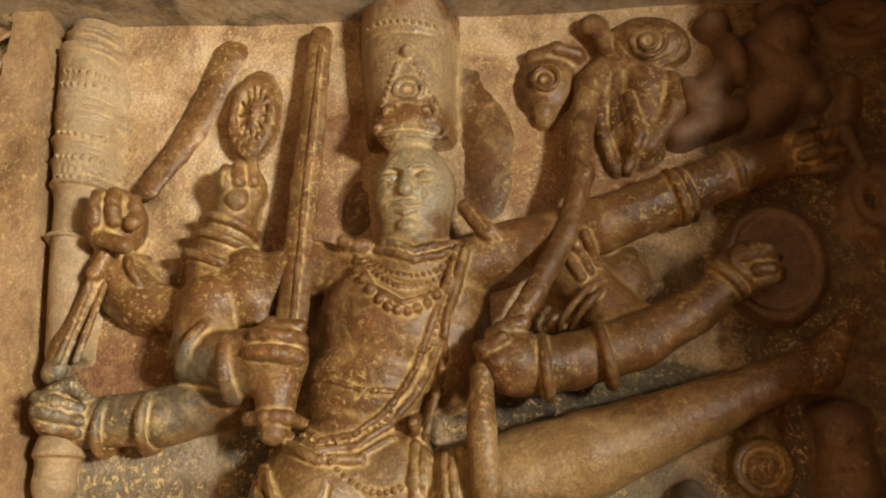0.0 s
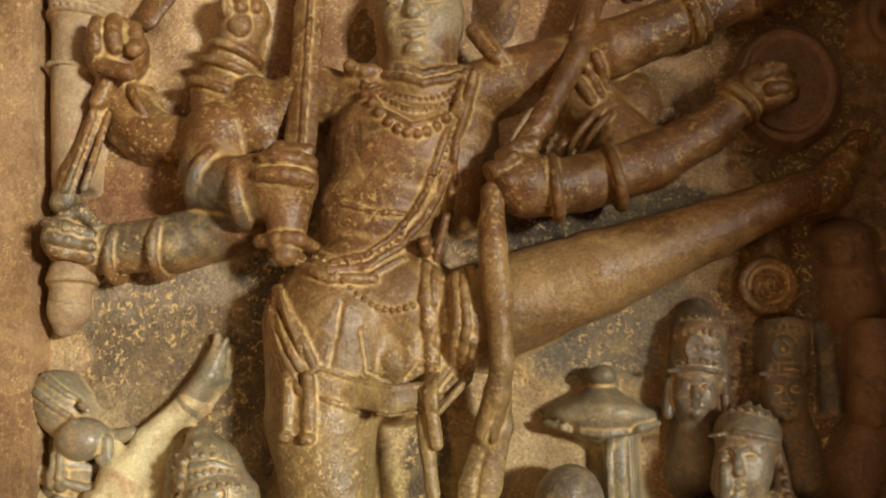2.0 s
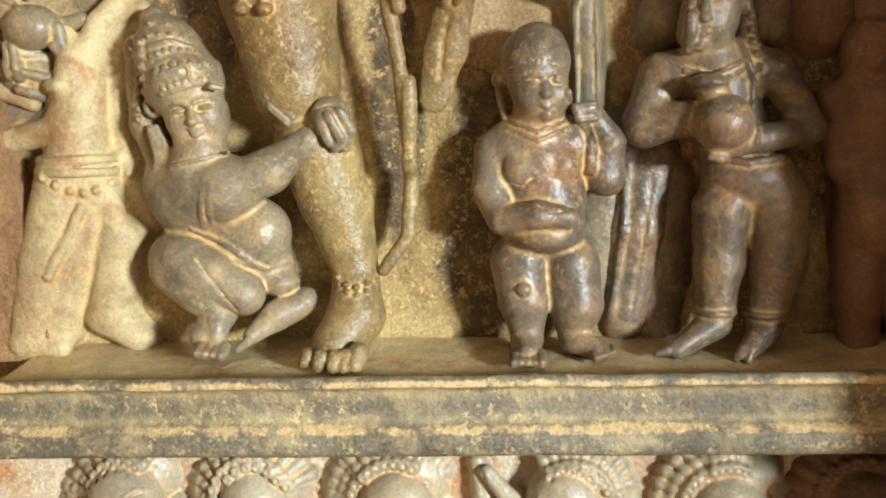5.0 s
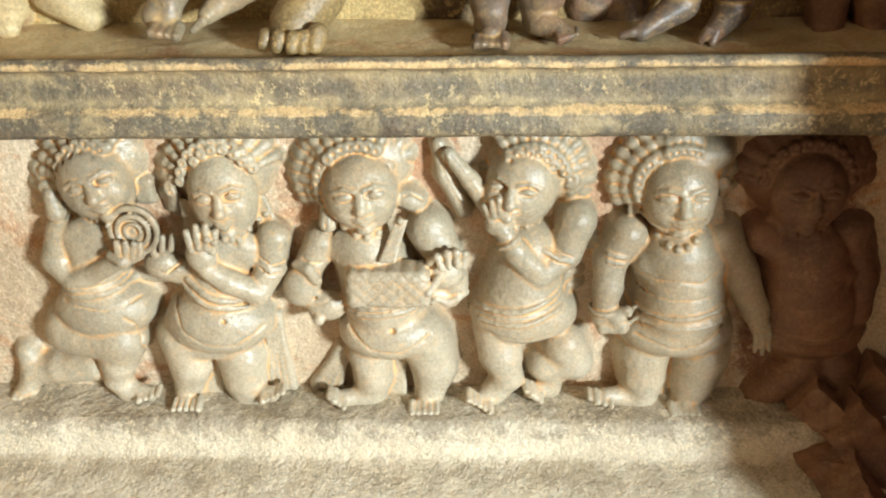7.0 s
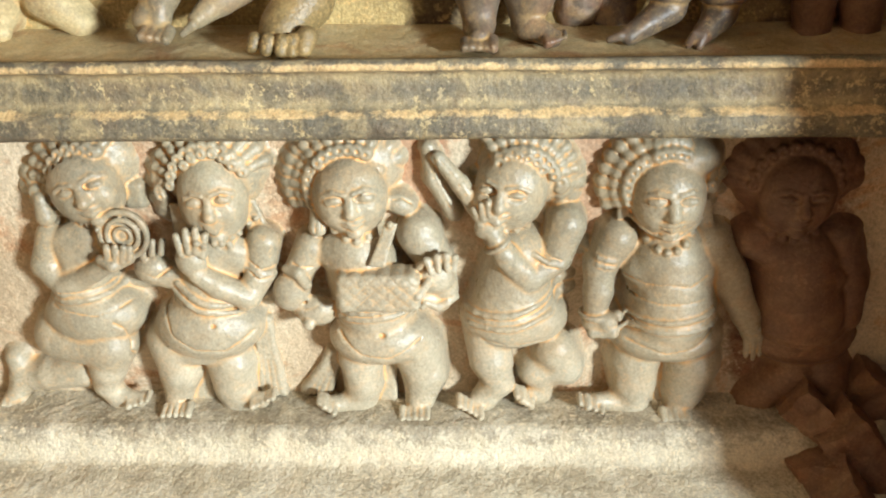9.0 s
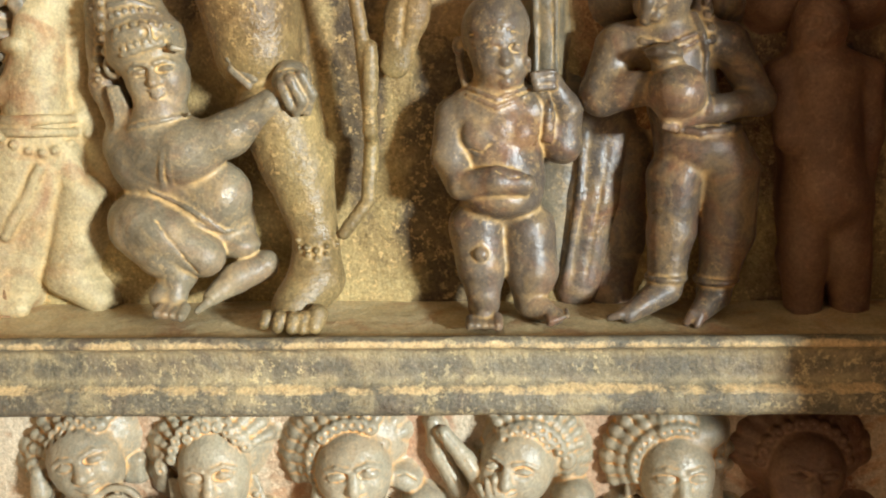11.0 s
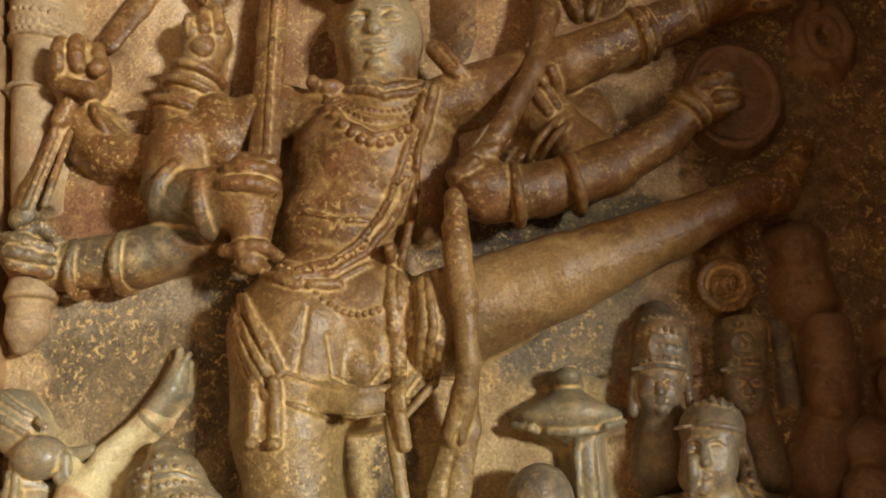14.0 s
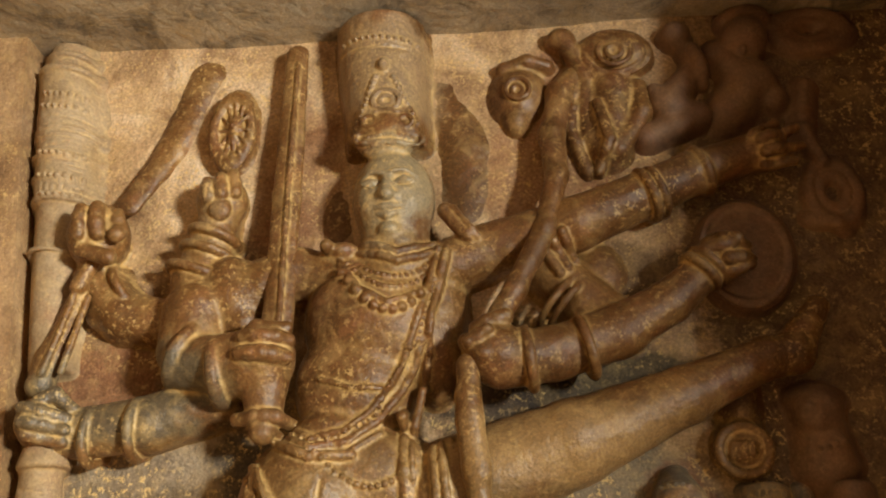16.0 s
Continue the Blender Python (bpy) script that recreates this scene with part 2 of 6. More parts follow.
class Carving:
    def __init__(self, h):
        self.h, self.jobs, self.run = h, [], 0

    def add(self, lo, hi, f, k, mode=1, seat=None):
        """seat: a maker that takes the depths of the skin under its points, for small work laid on a larger mass."""
        self.jobs.append((np.array(lo), np.array(hi), f, k, mode, seat))

    def step(self):
        self.run += 1
        return self.run

    def loose(self, p, ends, wall):
        """The depth of small work beside the mass: beads are left out, lines run free or lie on the rock."""
        if ends == 1:
            return None
        return p[1] if wall > -0.1 else max(p[1], wall - 0.012)

    def front(self, d, lo, h, n, p):
        """The depth of the skin that faces the room at a point's x and z."""
        i, j = int(round((p[0] - lo[0]) / h)), int(round((p[2] - lo[2]) / h))
        if not (0 <= i < n[0] and 0 <= j < n[2]):
            return None
        col = d[i, :, j]
        hit = np.flatnonzero(col < 0)
        if not len(hit) or hit[0] == 0:
            return None
        m = hit[0]
        return float(lo[1] + h * (m - 1 + col[m - 1] / (col[m - 1] - col[m])))

    def limb(self, *pts, k=0.014, flat=1.0, mode=1, fine=0.0215):
        pts = [np.array(p, float) for p in pts]
        self.run += 1
        if max(p[3] for p in pts) < fine:  # small work follows the mass under it in short pieces
            close = [pts[0]]
            for a, b in zip(pts, pts[1:]):
                m = max(1, int(np.linalg.norm(b[:3] - a[:3]) / 0.022))
                close += [a + (b - a) * j / m for j in range(1, m + 1)]
            pts = close
        for a, b in zip(pts, pts[1:]):
            r = max(a[3], b[3])

            def make(depths=None, a=a, b=b, r=r):
                a, b = a.copy(), b.copy()
                if depths:
                    lift = 0.12 if mode > 0 else 0.25
                    a[1], b[1] = depths[0] - lift * a[3], depths[1] - lift * b[3]
                ab = b[:3] - a[:3]
                n2 = max(ab @ ab, 1e-9)

                def f(x, y, z):
                    px, py, pz = x - a[0], y - a[1], z - a[2]
                    t = np.clip((px * ab[0] + py * ab[1] + pz * ab[2]) / n2, 0, 1)
                    return np.sqrt((px - t * ab[0]) ** 2 + (flat * (py - t * ab[1])) ** 2 + (pz - t * ab[2]) ** 2) - (a[3] + (b[3] - a[3]) * t)

                return np.minimum(a, b)[:3] - r, np.maximum(a, b)[:3] + r, f

            small = r < fine
            self.add(*make(), r * 0.35 if small else min(k, r), mode, (make, (a, b), self.run) if small else None)

    def digit(self, *pts):
        self.limb(*pts, k=0.006, fine=0.0)

    def groove(self, *pts):
        self.limb(*pts, mode=-1, fine=1.0)

    def blade(self, *pts):
        self.limb(*pts, flat=2.2)

    def drum(self, a, b):
        a, b = np.array(a, float), np.array(b, float)
        r = max(a[3], b[3])
        ab = b[:3] - a[:3]
        n = np.linalg.norm(ab)

        def f(x, y, z):
            px, py, pz = x - a[0], y - a[1], z - a[2]
            t = (px * ab[0] + py * ab[1] + pz * ab[2]) / n
            s = np.clip(t / n, 0, 1)
            d = np.sqrt(np.maximum(px**2 + py**2 + pz**2 - t**2, 0)) - (a[3] + (b[3] - a[3]) * s)
            e = np.abs(t - n / 2) - n / 2
            q = 0.012
            return np.hypot(np.maximum(d + q, 0), np.maximum(e + q, 0)) + np.minimum(np.maximum(d, e) + q, 0) - q

        self.add(np.minimum(a, b)[:3] - r, np.maximum(a, b)[:3] + r, f, 0.008)

    def ball(self, c, r, turn=0.0, k=0.014, mode=1, fine=0.036, run=0):
        ca, sa = math.cos(radians(turn)), math.sin(radians(turn))
        m = np.array([max(r[0], r[2]), r[1], max(r[0], r[2])]) if turn else np.array(r)

        def make(depths=None):
            cy = depths[0] - 0.1 * r[1] if depths else c[1]

            def f(x, y, z):
                px, pz = x - c[0], z - c[2]
                u, v, w = (px * ca - pz * sa) / r[0], (y - cy) / r[1], (px * sa + pz * ca) / r[2]
                k0 = np.sqrt(u * u + v * v + w * w)
                k1 = np.sqrt((u / r[0]) ** 2 + (v / r[1]) ** 2 + (w / r[2]) ** 2) + 1e-6
                return k0 * (k0 - 1) / k1

            o = np.array([c[0], cy, c[2]])
            return o - m, o + m, f

        small = max(r) < fine
        self.add(*make(), min(r) * 0.35 if small else min(k, min(r)), mode, (make, (c,), run or self.step()) if small else None)

    def dent(self, c, r):
        self.ball(c, r, mode=-1)

    def pad(self, c, r):
        q = 0.018

        def f(x, y, z):
            dx, dy, dz = (np.maximum(np.abs(v - o) - s + q, 0) for v, o, s in zip((x, y, z), c, r))
            lines = 0.004 * np.minimum(np.abs(np.sin((x + z) * 90)), np.abs(np.sin((x - z) * 90))) ** 0.5
            return np.sqrt(dx**2 + dy**2 + dz**2) - q - lines

        self.add(np.array(c) - r, np.array(c) + r, f, 0.006)

    def hoop(self, c, r, w):
        m = np.array([r[0] + w, w, r[1] + w])

        def make(depths=None):
            cy = depths[0] if depths else c[1]

            def f(x, y, z):
                e = np.sqrt(((x - c[0]) / r[0]) ** 2 + ((z - c[2]) / r[1]) ** 2)
                return np.hypot((e - 1) * min(r), y - cy) - w

            o = np.array([c[0], cy, c[2]])
            return o - m, o + m, f

        small = max(r) < 0.045
        self.add(*make(), w * 0.4, 1, (make, (c,), self.step()) if small else None)

    def spokes(self, c, r, n, w):
        for j in range(n):
            a = 2 * math.pi * j / n
            self.limb((*c, w), (c[0] + r[0] * math.cos(a), c[1], c[2] + r[1] * math.sin(a), w), k=0.004)

    def bangle(self, c, big, w, turn):
        ax, az = math.sin(radians(turn)), math.cos(radians(turn))

        def f(x, y, z):
            px, py, pz = x - c[0], y - c[1], z - c[2]
            h = px * ax + pz * az
            return np.hypot(np.sqrt(np.maximum(px**2 + py**2 + pz**2 - h * h, 0)) - big, h) - w

        self.add(np.array(c) - big - w, np.array(c) + big + w, f, w * 0.5)

    def beads(self, a, b, sag, n, r):
        a, b = np.array(a), np.array(b)
        way = math.hypot(np.linalg.norm(b - a), 2.1 * sag)
        n = max(2, min(n, int(way / (2.15 * r))))
        run = self.step()
        for j in range(n):
            t = j / max(1, n - 1)
            p = a + (b - a) * t
            p[2] -= sag * math.sin(math.pi * t)
            self.ball(tuple(p), (r, r * 1.2, r), run=run)

    def face(self, c, w, h, turn=0.0, tilt=0.0, smile=0.1, deep=0.85):
        """A carved head: c its middle, w and h half its width and height; turn shifts the features, tilt swings the chin to +x."""
        ca, sa = math.cos(radians(tilt)), math.sin(radians(tilt))
        cx, cy, cz = c
        fy = cy - 0.8 * deep * w

        def at(u, v, r=None, dy=0.0):
            u, v = u * w + turn * w * (1 - 0.35 * abs(u)), v * h
            p = (cx + u * ca - v * sa, fy + dy * w, cz + u * sa + v * ca)
            return p if r is None else (*p, r * w)

        self.ball(c, (w, deep * w, h), -tilt)
        self.ball(at(0, -0.5, dy=0.62), (0.74 * w, 0.55 * w, 0.46 * h), -tilt)
        for s in (-1, 1):
            self.ball(at(0.42 * s, -0.25, dy=0.3), (0.32 * w, 0.3 * w, 0.3 * h), k=0.02, fine=0.0)
            self.ball(at(0.4 * s, 0.15), (0.3 * w, 0.17 * w, 0.15 * h), -tilt, mode=-1)
            self.ball(at(0.4 * s, 0.13), (0.23 * w, 0.17 * w, 0.095 * h), -tilt)
            self.limb(at(0.17 * s, 0.12, 0.035), at(0.4 * s, 0.215, 0.04), at(0.62 * s, 0.12, 0.035))
            self.limb(at(0.18 * s, 0.1, 0.03), at(0.4 * s, 0.045, 0.03), at(0.6 * s, 0.1, 0.03))
            self.limb(at(0.13 * s, 0.29, 0.06), at(0.42 * s, 0.345, 0.06), at(0.72 * s, 0.22, 0.045))
            self.ball(at(0.14 * s, -0.2, dy=-0.06), (0.13 * w, 0.14 * w, 0.09 * h), fine=0.0)
        self.limb(at(0, 0.3, 0.1, 0.0), at(0, 0.0, 0.13, -0.12), at(0, -0.18, 0.18, -0.21), fine=0.0, k=0.008)
        self.groove(at(-0.3, -0.44 + smile * 0.5, 0.035), at(0, -0.47, 0.06), at(0.3, -0.44 + smile * 0.5, 0.035))
        self.limb(at(-0.27, -0.41 + smile * 0.45, 0.05), at(-0.08, -0.4, 0.095), at(0.08, -0.4, 0.095), at(0.27, -0.41 + smile * 0.45, 0.05))
        self.limb(at(-0.2, -0.52 + smile * 0.3, 0.06), at(0, -0.55, 0.115), at(0.2, -0.52 + smile * 0.3, 0.06))
        self.ball(at(0, -0.78, dy=0.1), (0.24 * w, 0.2 * w, 0.15 * h), k=0.01, fine=0.0)

    def mane(self, c, r_in, r_out, a0, a1, n, r, y_out=0.03):
        """Ringed locks of hair that spread from the brow; angles in degrees from +x."""
        for j in range(n):
            a = radians(a0 + (a1 - a0) * j / max(1, n - 1))
            p = np.array([c[0] + r_in[0] * math.cos(a), c[1], c[2] + r_in[1] * math.sin(a)])
            q = np.array([c[0] + r_out[0] * math.cos(a), c[1] + y_out, c[2] + r_out[1] * math.sin(a)])
            m = max(2, int(np.linalg.norm(q - p) / (1.25 * r)))
            self.limb((*p, 0.9 * r), (*q, 0.8 * r), k=0.004, fine=0.0)
            for i in range(m):
                o = p + (q - p) * i / (m - 1)
                self.ball(tuple(o), (1.1 * r, 1.1 * r, 0.95 * r), k=0.008, fine=0.0)
            self.ball(tuple(p - [0, 0.5 * r, 0]), (1.3 * r, 1.1 * r, 1.3 * r), k=0.003, fine=0.0)
            self.ball(tuple(p - [0, 1.6 * r, 0]), (0.55 * r, 0.6 * r, 0.55 * r), k=0.002, mode=-1, fine=0.0)

    def toes(self, a, b, n, r, out=0.03, big=-1):
        """A row of toes from a to b, each pointing at the room; big: which one is the great toe."""
        a, b = np.array(a), np.array(b)
        for j in range(n):
            p = a + (b - a) * j / (n - 1)
            q = r * (1.35 if j == (big % n) else 1.0)
            self.digit((p[0], p[1] + 0.5 * out, p[2] + 0.9 * q, q), (p[0], p[1] - 0.5 * out, p[2] + 0.1 * q, 0.95 * q))
            self.ball((p[0], p[1] - 0.5 * out - 0.9 * q, p[2] + 0.45 * q), (0.5 * q, 0.3 * q, 0.4 * q), k=0.002, fine=0.0)

    def folds(self, a, b, width, n, r):
        """Pleated cloth: n ridges side by side along a line from a to b, spreading from width[0] to width[1]."""
        for j in range(n):
            s = 2 * j / max(1, n - 1) - 1
            self.limb((a[0] + s * width[0], a[1], a[2], r), ((a[0] + b[0]) / 2 + s * (width[0] + width[1]) / 2.2, (a[1] + b[1]) / 2, (a[2] + b[2]) / 2, r), (b[0] + s * width[1], b[1], b[2], 1.1 * r), k=0.004, fine=0.0)

    def build(self, name, material, label, category, group="", grit=0.003, wall=-0.012):
        h, pad = self.h, 0.05
        lo = np.min([j[0] for j in self.jobs if j[4] > 0], 0) - 3 * h
        hi = np.max([j[1] for j in self.jobs if j[4] > 0], 0) + 3 * h
        lo, hi = lo - [0.06, 0, 0.06], hi + [0.06, 0, 0.06]
        hi[1] = min(max(hi[1], wall + 0.03), wall + 0.05)
        n = np.ceil((hi - lo) / h).astype(int) + 1
        axes = [(lo[i] + h * np.arange(n[i])).astype(np.float32) for i in range(3)]
        d = np.full(n, 0.065, np.float32)
        queue, done = sorted(self.jobs, key=lambda job: job[5] is not None), {}
        for num, (a, b, f, k, mode, seat) in enumerate(queue):
            if seat:
                if num not in done:  # the whole run is seated on the skin as it is now
                    done = {}
                    m = num
                    while m < len(queue) and queue[m][5] and queue[m][5][2] == seat[2]:
                        sy = [self.front(d, lo, h, n, p) for p in queue[m][5][1]]
                        done[m] = [self.loose(p, len(sy), wall) if v is None else v if abs(v - p[1]) < 0.11 else p[1] for v, p in zip(sy, queue[m][5][1])]
                        m += 1
                if None in done[num]:
                    continue
                a, b, f = seat[0](done[num])
            i0 = np.clip(((a - pad - lo) / h).astype(int), 0, n)
            i1 = np.clip(((b + pad - lo) / h).astype(int) + 2, 0, n)
            if (i1 <= i0).any():
                continue
            s = tuple(slice(p, q) for p, q in zip(i0, i1))
            x, y, z = axes[0][s[0]][:, None, None], axes[1][s[1]][None, :, None], axes[2][s[2]][None, None, :]
            new_d, old = f(x, y, z), d[s]
            if mode > 0:
                w = np.maximum(k - np.abs(old - new_d), 0) / k
                d[s] = np.minimum(old, new_d) - w * w * k / 4
            else:
                w = np.maximum(k - np.abs(old + new_d), 0) / k
                d[s] = np.maximum(old, -new_d) + w * w * k / 4
        # the carving swells into the rock that it is cut from
        back, k = wall - axes[1][None, :, None], 0.06
        w = np.maximum(k - np.abs(d - back), 0) / k
        d = np.where(d < 0.06, np.minimum(d, back) - w * w * k / 4, np.maximum(d, 0.002))
        d += rough(axes[0][:, None, None], axes[1][None, :, None], axes[2][None, None, :], grit, 9.0).astype(np.float32)
        d[:, -1, :] = np.maximum(d[:, -1, :], 0.001)
        verts, faces = skin(d, lo, h)
        return finish(name, verts, faces, material, label, category, "", True, group)


def skin(d, lo, h):
    """The zero surface of a field on a regular lattice, as quads."""
    n = np.array(d.shape) - 1
    inside = d < 0
    corners = [(i, j, k) for i in (0, 1) for j in (0, 1) for k in (0, 1)]
    some = np.zeros(n, bool)
    every = np.ones(n, bool)
    for i, j, k in corners:
        c = inside[i : i + n[0], j : j + n[1], k : k + n[2]]
        some |= c
        every &= c
    cells = np.argwhere(some & ~every)
    index = np.full(n, -1, np.int32)
    index[tuple(cells.T)] = np.arange(len(cells))
    val = np.stack([d[cells[:, 0] + i, cells[:, 1] + j, cells[:, 2] + k] for i, j, k in corners], 1)
    total, count = np.zeros((len(cells), 3)), np.zeros(len(cells))
    for p, a in enumerate(corners):
        for q, b in enumerate(corners):
            if q > p and sum(abs(u - v) for u, v in zip(a, b)) == 1:
                cross = (val[:, p] < 0) != (val[:, q] < 0)
                t = np.where(cross, val[:, p] / np.where(cross, val[:, p] - val[:, q], 1), 0)
                total += cross[:, None] * (np.array(a) + t[:, None] * (np.array(b) - np.array(a)))
                count += cross
    verts = lo + h * (cells + total / count[:, None])
    faces = []
    for axis in range(3):
        o1, o2 = (axis + 1) % 3, (axis + 2) % 3
        a = np.take(inside, range(0, d.shape[axis] - 1), axis)
        b = np.take(inside, range(1, d.shape[axis]), axis)
        e = np.argwhere(a != b)
        ok = (e[:, o1] > 0) & (e[:, o2] > 0) & (e[:, o1] < n[o1]) & (e[:, o2] < n[o2])
        e = e[ok]
        flip = b[tuple(e.T)]
        quad = []
        for s1, s2 in ((0, 0), (-1, 0), (-1, -1), (0, -1)):
            c = e.copy()
            c[:, o1] += s1
            c[:, o2] += s2
            quad.append(index[tuple(c.T)])
        quad = np.stack(quad, 1)
        quad[flip] = quad[flip][:, ::-1]
        faces.append(quad)
    return verts, np.concatenate(faces)


# ---- the rock-cut setting ----


def lean_left(p):
    """The pilaster's free edge leans outward with height."""
    p = p.copy()
    edge = p[:, 0] > -1.5
    p[edge, 0] += -1.1 - 0.125 * (p[edge, 2] - 1.0) + 1.2
    return p


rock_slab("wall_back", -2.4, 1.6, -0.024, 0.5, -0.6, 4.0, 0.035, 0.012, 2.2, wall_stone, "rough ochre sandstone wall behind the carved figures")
rock_slab("wall_pilaster", -2.4, -1.2, -0.12, 0.1, 1.0, 3.6, 0.035, 0.012, 2.5, pilaster_stone, "weathered sandstone pilaster beside the relief panel", shape=lean_left)
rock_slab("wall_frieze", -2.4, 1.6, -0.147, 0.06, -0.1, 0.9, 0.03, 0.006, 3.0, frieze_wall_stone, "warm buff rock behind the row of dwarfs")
# unseen wall, added to keep sky light from entering on the right
rock_slab("light_block_wall", 6.0, 6.4, -5.4, 0.4, -0.7, 3.8, 0.12, 0.02, 1.5, wall_stone, "unseen rough sandstone wall added to block light from the right")
# unseen square pillar with stepped bracket capital near the cave mouth, added for shade
rock_slab("light_block_shaft", 2.95, 3.65, -3.3, -2.7, -0.5, 2.02, 0.08, 0.006, 2.0, wall_stone, "unseen square sandstone pillar near the cave mouth, added for shade", "pillar")
rock_slab("light_block_capital", 2.67, 3.9, -3.35, -2.65, 2.02, 2.5, 0.08, 0.006, 2.0, wall_stone, "unseen stepped bracket capital, added to shade the upper right", "pillar")
rock_slab("light_block_beam", 2.86, 6.0, -3.4, -2.6, 2.5, 3.52, 0.08, 0.006, 2.0, wall_stone, "unseen heavy rock beam over the capital, added for shade", "beam")
# unseen, placed so that its front edge casts the shade over the corner
rock_slab("shade_wall_side", 1.17, 1.75, -1.04, 0.1, -0.6, 3.7, 0.06, 0.014, 2.0, shaded_red_stone, "unseen dark sandstone side wall placed to shade the corner")
rock_slab("ceiling", -3.2, 6.2, -5.4, 0.4, 3.5, 3.9, 0.07, 0.02, 1.6, ceiling_stone, "soot-streaked rock ceiling of the cave", "ceiling")
rock_slab("floor", -3.2, 6.2, -5.4, -0.62, -0.75, -0.42, 0.12, 0.01, 2.0, pilaster_stone, "worn brown sandstone cave floor", "floor")
rock_slab("wall_left", -3.5, -3.1, -5.4, 0.4, -0.7, 3.8, 0.12, 0.02, 1.5, wall_stone, "rough sandstone side wall of the cave")

LEDGE = [(0.08, 0.95), (-0.29, 0.96), (-0.325, 1.012), (-0.35, 1.027), (-0.372, 1.026), (-0.378, 1.008), (-0.35, 0.996), (-0.342, 0.985), (-0.346, 0.925), (-0.36, 0.912), (-0.376, 0.902), (-0.378, 0.862), (-0.365, 0.849), (-0.1, 0.846)]
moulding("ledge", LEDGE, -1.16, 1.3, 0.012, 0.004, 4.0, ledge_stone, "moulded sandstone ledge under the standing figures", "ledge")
LEDGE_TOP = [(0.08, 0.95), (0.08, 1.034), (-0.1, 1.014), (-0.26, 1.002), (-0.318, 1.008), (-0.335, 1.014), (-0.335, 0.96)]
moulding("ledge_surface", LEDGE_TOP, -1.15, 1.3, 0.012, 0.004, 5.0, yellow_stone, "dusty tan rock surface on which the figures stand", "ledge")
BENCH = [(0.0, 0.03), (-0.3, 0.02), (-0.318, 0.006), (-0.325, -0.05), (-0.335, -0.075), (-0.37, -0.085), (-0.62, -0.13), (-0.66, -0.16), (-0.67, -0.5)]
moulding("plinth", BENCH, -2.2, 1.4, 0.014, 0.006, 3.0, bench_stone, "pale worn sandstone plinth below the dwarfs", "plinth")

# ---- carved figures ----

s = Carving(0.005)
s.drum((-0.328, -0.05, 3.479, 0.137), (-0.298, -0.06, 3.072, 0.116))
s.blade((-0.308, -0.13, 3.308, 0.0142), (-0.3, -0.14, 3.208, 0.0529), (-0.291, -0.15, 3.08, 0.0943))
s.ball((-0.301, -0.17, 3.283), (0.0154, 0.02, 0.0211))
s.hoop((-0.292, -0.19, 3.168), (0.0379, 0.0309), 0.0065)
s.hoop((-0.291, -0.195, 3.165), (0.0182, 0.0154), 0.006)
s.beads((-0.323, -0.17, 3.244), (-0.383, -0.18, 3.067), -0.004, 13, 0.0075)
s.beads((-0.274, -0.17, 3.243), (-0.186, -0.18, 3.061), -0.004, 13, 0.0075)
s.hoop((-0.337, -0.19, 3.097), (0.0182, 0.0182), 0.006)
s.hoop((-0.236, -0.19, 3.094), (0.0182, 0.0182), 0.006)
s.hoop((-0.356, -0.19, 3.047), (0.0211, 0.0154), 0.006)
s.hoop((-0.209, -0.19, 3.043), (0.0211, 0.0154), 0.006)
s.folds((-0.292, -0.168, 3.129), (-0.286, -0.175, 3.057), (0.014, 0.0239), 5, 0.0055)
s.limb((-0.324, -0.19, 3.128, 0.006), (-0.287, -0.2, 3.135, 0.006), (-0.253, -0.19, 3.125, 0.006))
s.limb((-0.354, -0.16, 3.029, 0.006), (-0.278, -0.18, 3.03, 0.006), (-0.205, -0.16, 3.024, 0.006))
s.beads((-0.383, -0.17, 3.035), (-0.171, -0.17, 3.026), -0.018, 30, 0.0048)
s.groove((-0.439, -0.14, 3.363, 0.0048), (-0.302, -0.17, 3.348, 0.0047), (-0.172, -0.14, 3.348, 0.0047))
s.beads((-0.423, -0.15, 3.389), (-0.19, -0.15, 3.379), 0.003, 20, 0.008)
s.face((-0.274, -0.115, 2.883), 0.1123, 0.146, -0.08, 2, 0.02)
s.beads((-0.38, -0.16, 3.003), (-0.162, -0.16, 2.994), -0.024, 34, 0.0048)
s.limb((-0.271, -0.09, 2.806, 0.09), (-0.274, -0.09, 2.695, 0.097))
s.limb((-0.354, -0.14, 2.737, 0.012), (-0.256, -0.175, 2.7, 0.011), (-0.167, -0.14, 2.738, 0.012))
s.limb((-0.359, -0.14, 2.715, 0.012), (-0.255, -0.175, 2.677, 0.011), (-0.155, -0.14, 2.714, 0.012))
s.beads((-0.411, -0.165, 2.682), (-0.146, -0.165, 2.673), 0.122, 60, 0.008)
s.limb((-0.412, -0.15, 2.698, 0.007), (-0.356, -0.19, 2.601, 0.007), (-0.275, -0.2, 2.554, 0.007), (-0.194, -0.19, 2.593, 0.007), (-0.152, -0.16, 2.684, 0.007))
s.beads((-0.393, -0.17, 2.686), (-0.154, -0.17, 2.681), 0.083, 50, 0.007)
s.beads((-0.379, -0.17, 2.69), (-0.16, -0.17, 2.687), 0.054, 40, 0.007)
s.beads((-0.401, -0.18, 2.652), (-0.152, -0.18, 2.644), 0.111, 22, 0.013)
s.ball((-0.411, -0.13, 2.729), (0.047, 0.04, 0.026))
s.ball((-0.445, -0.13, 2.735), (0.021, 0.03, 0.021))
s.limb((-0.134, -0.13, 2.839, 0.024), (-0.078, -0.14, 2.76, 0.022))
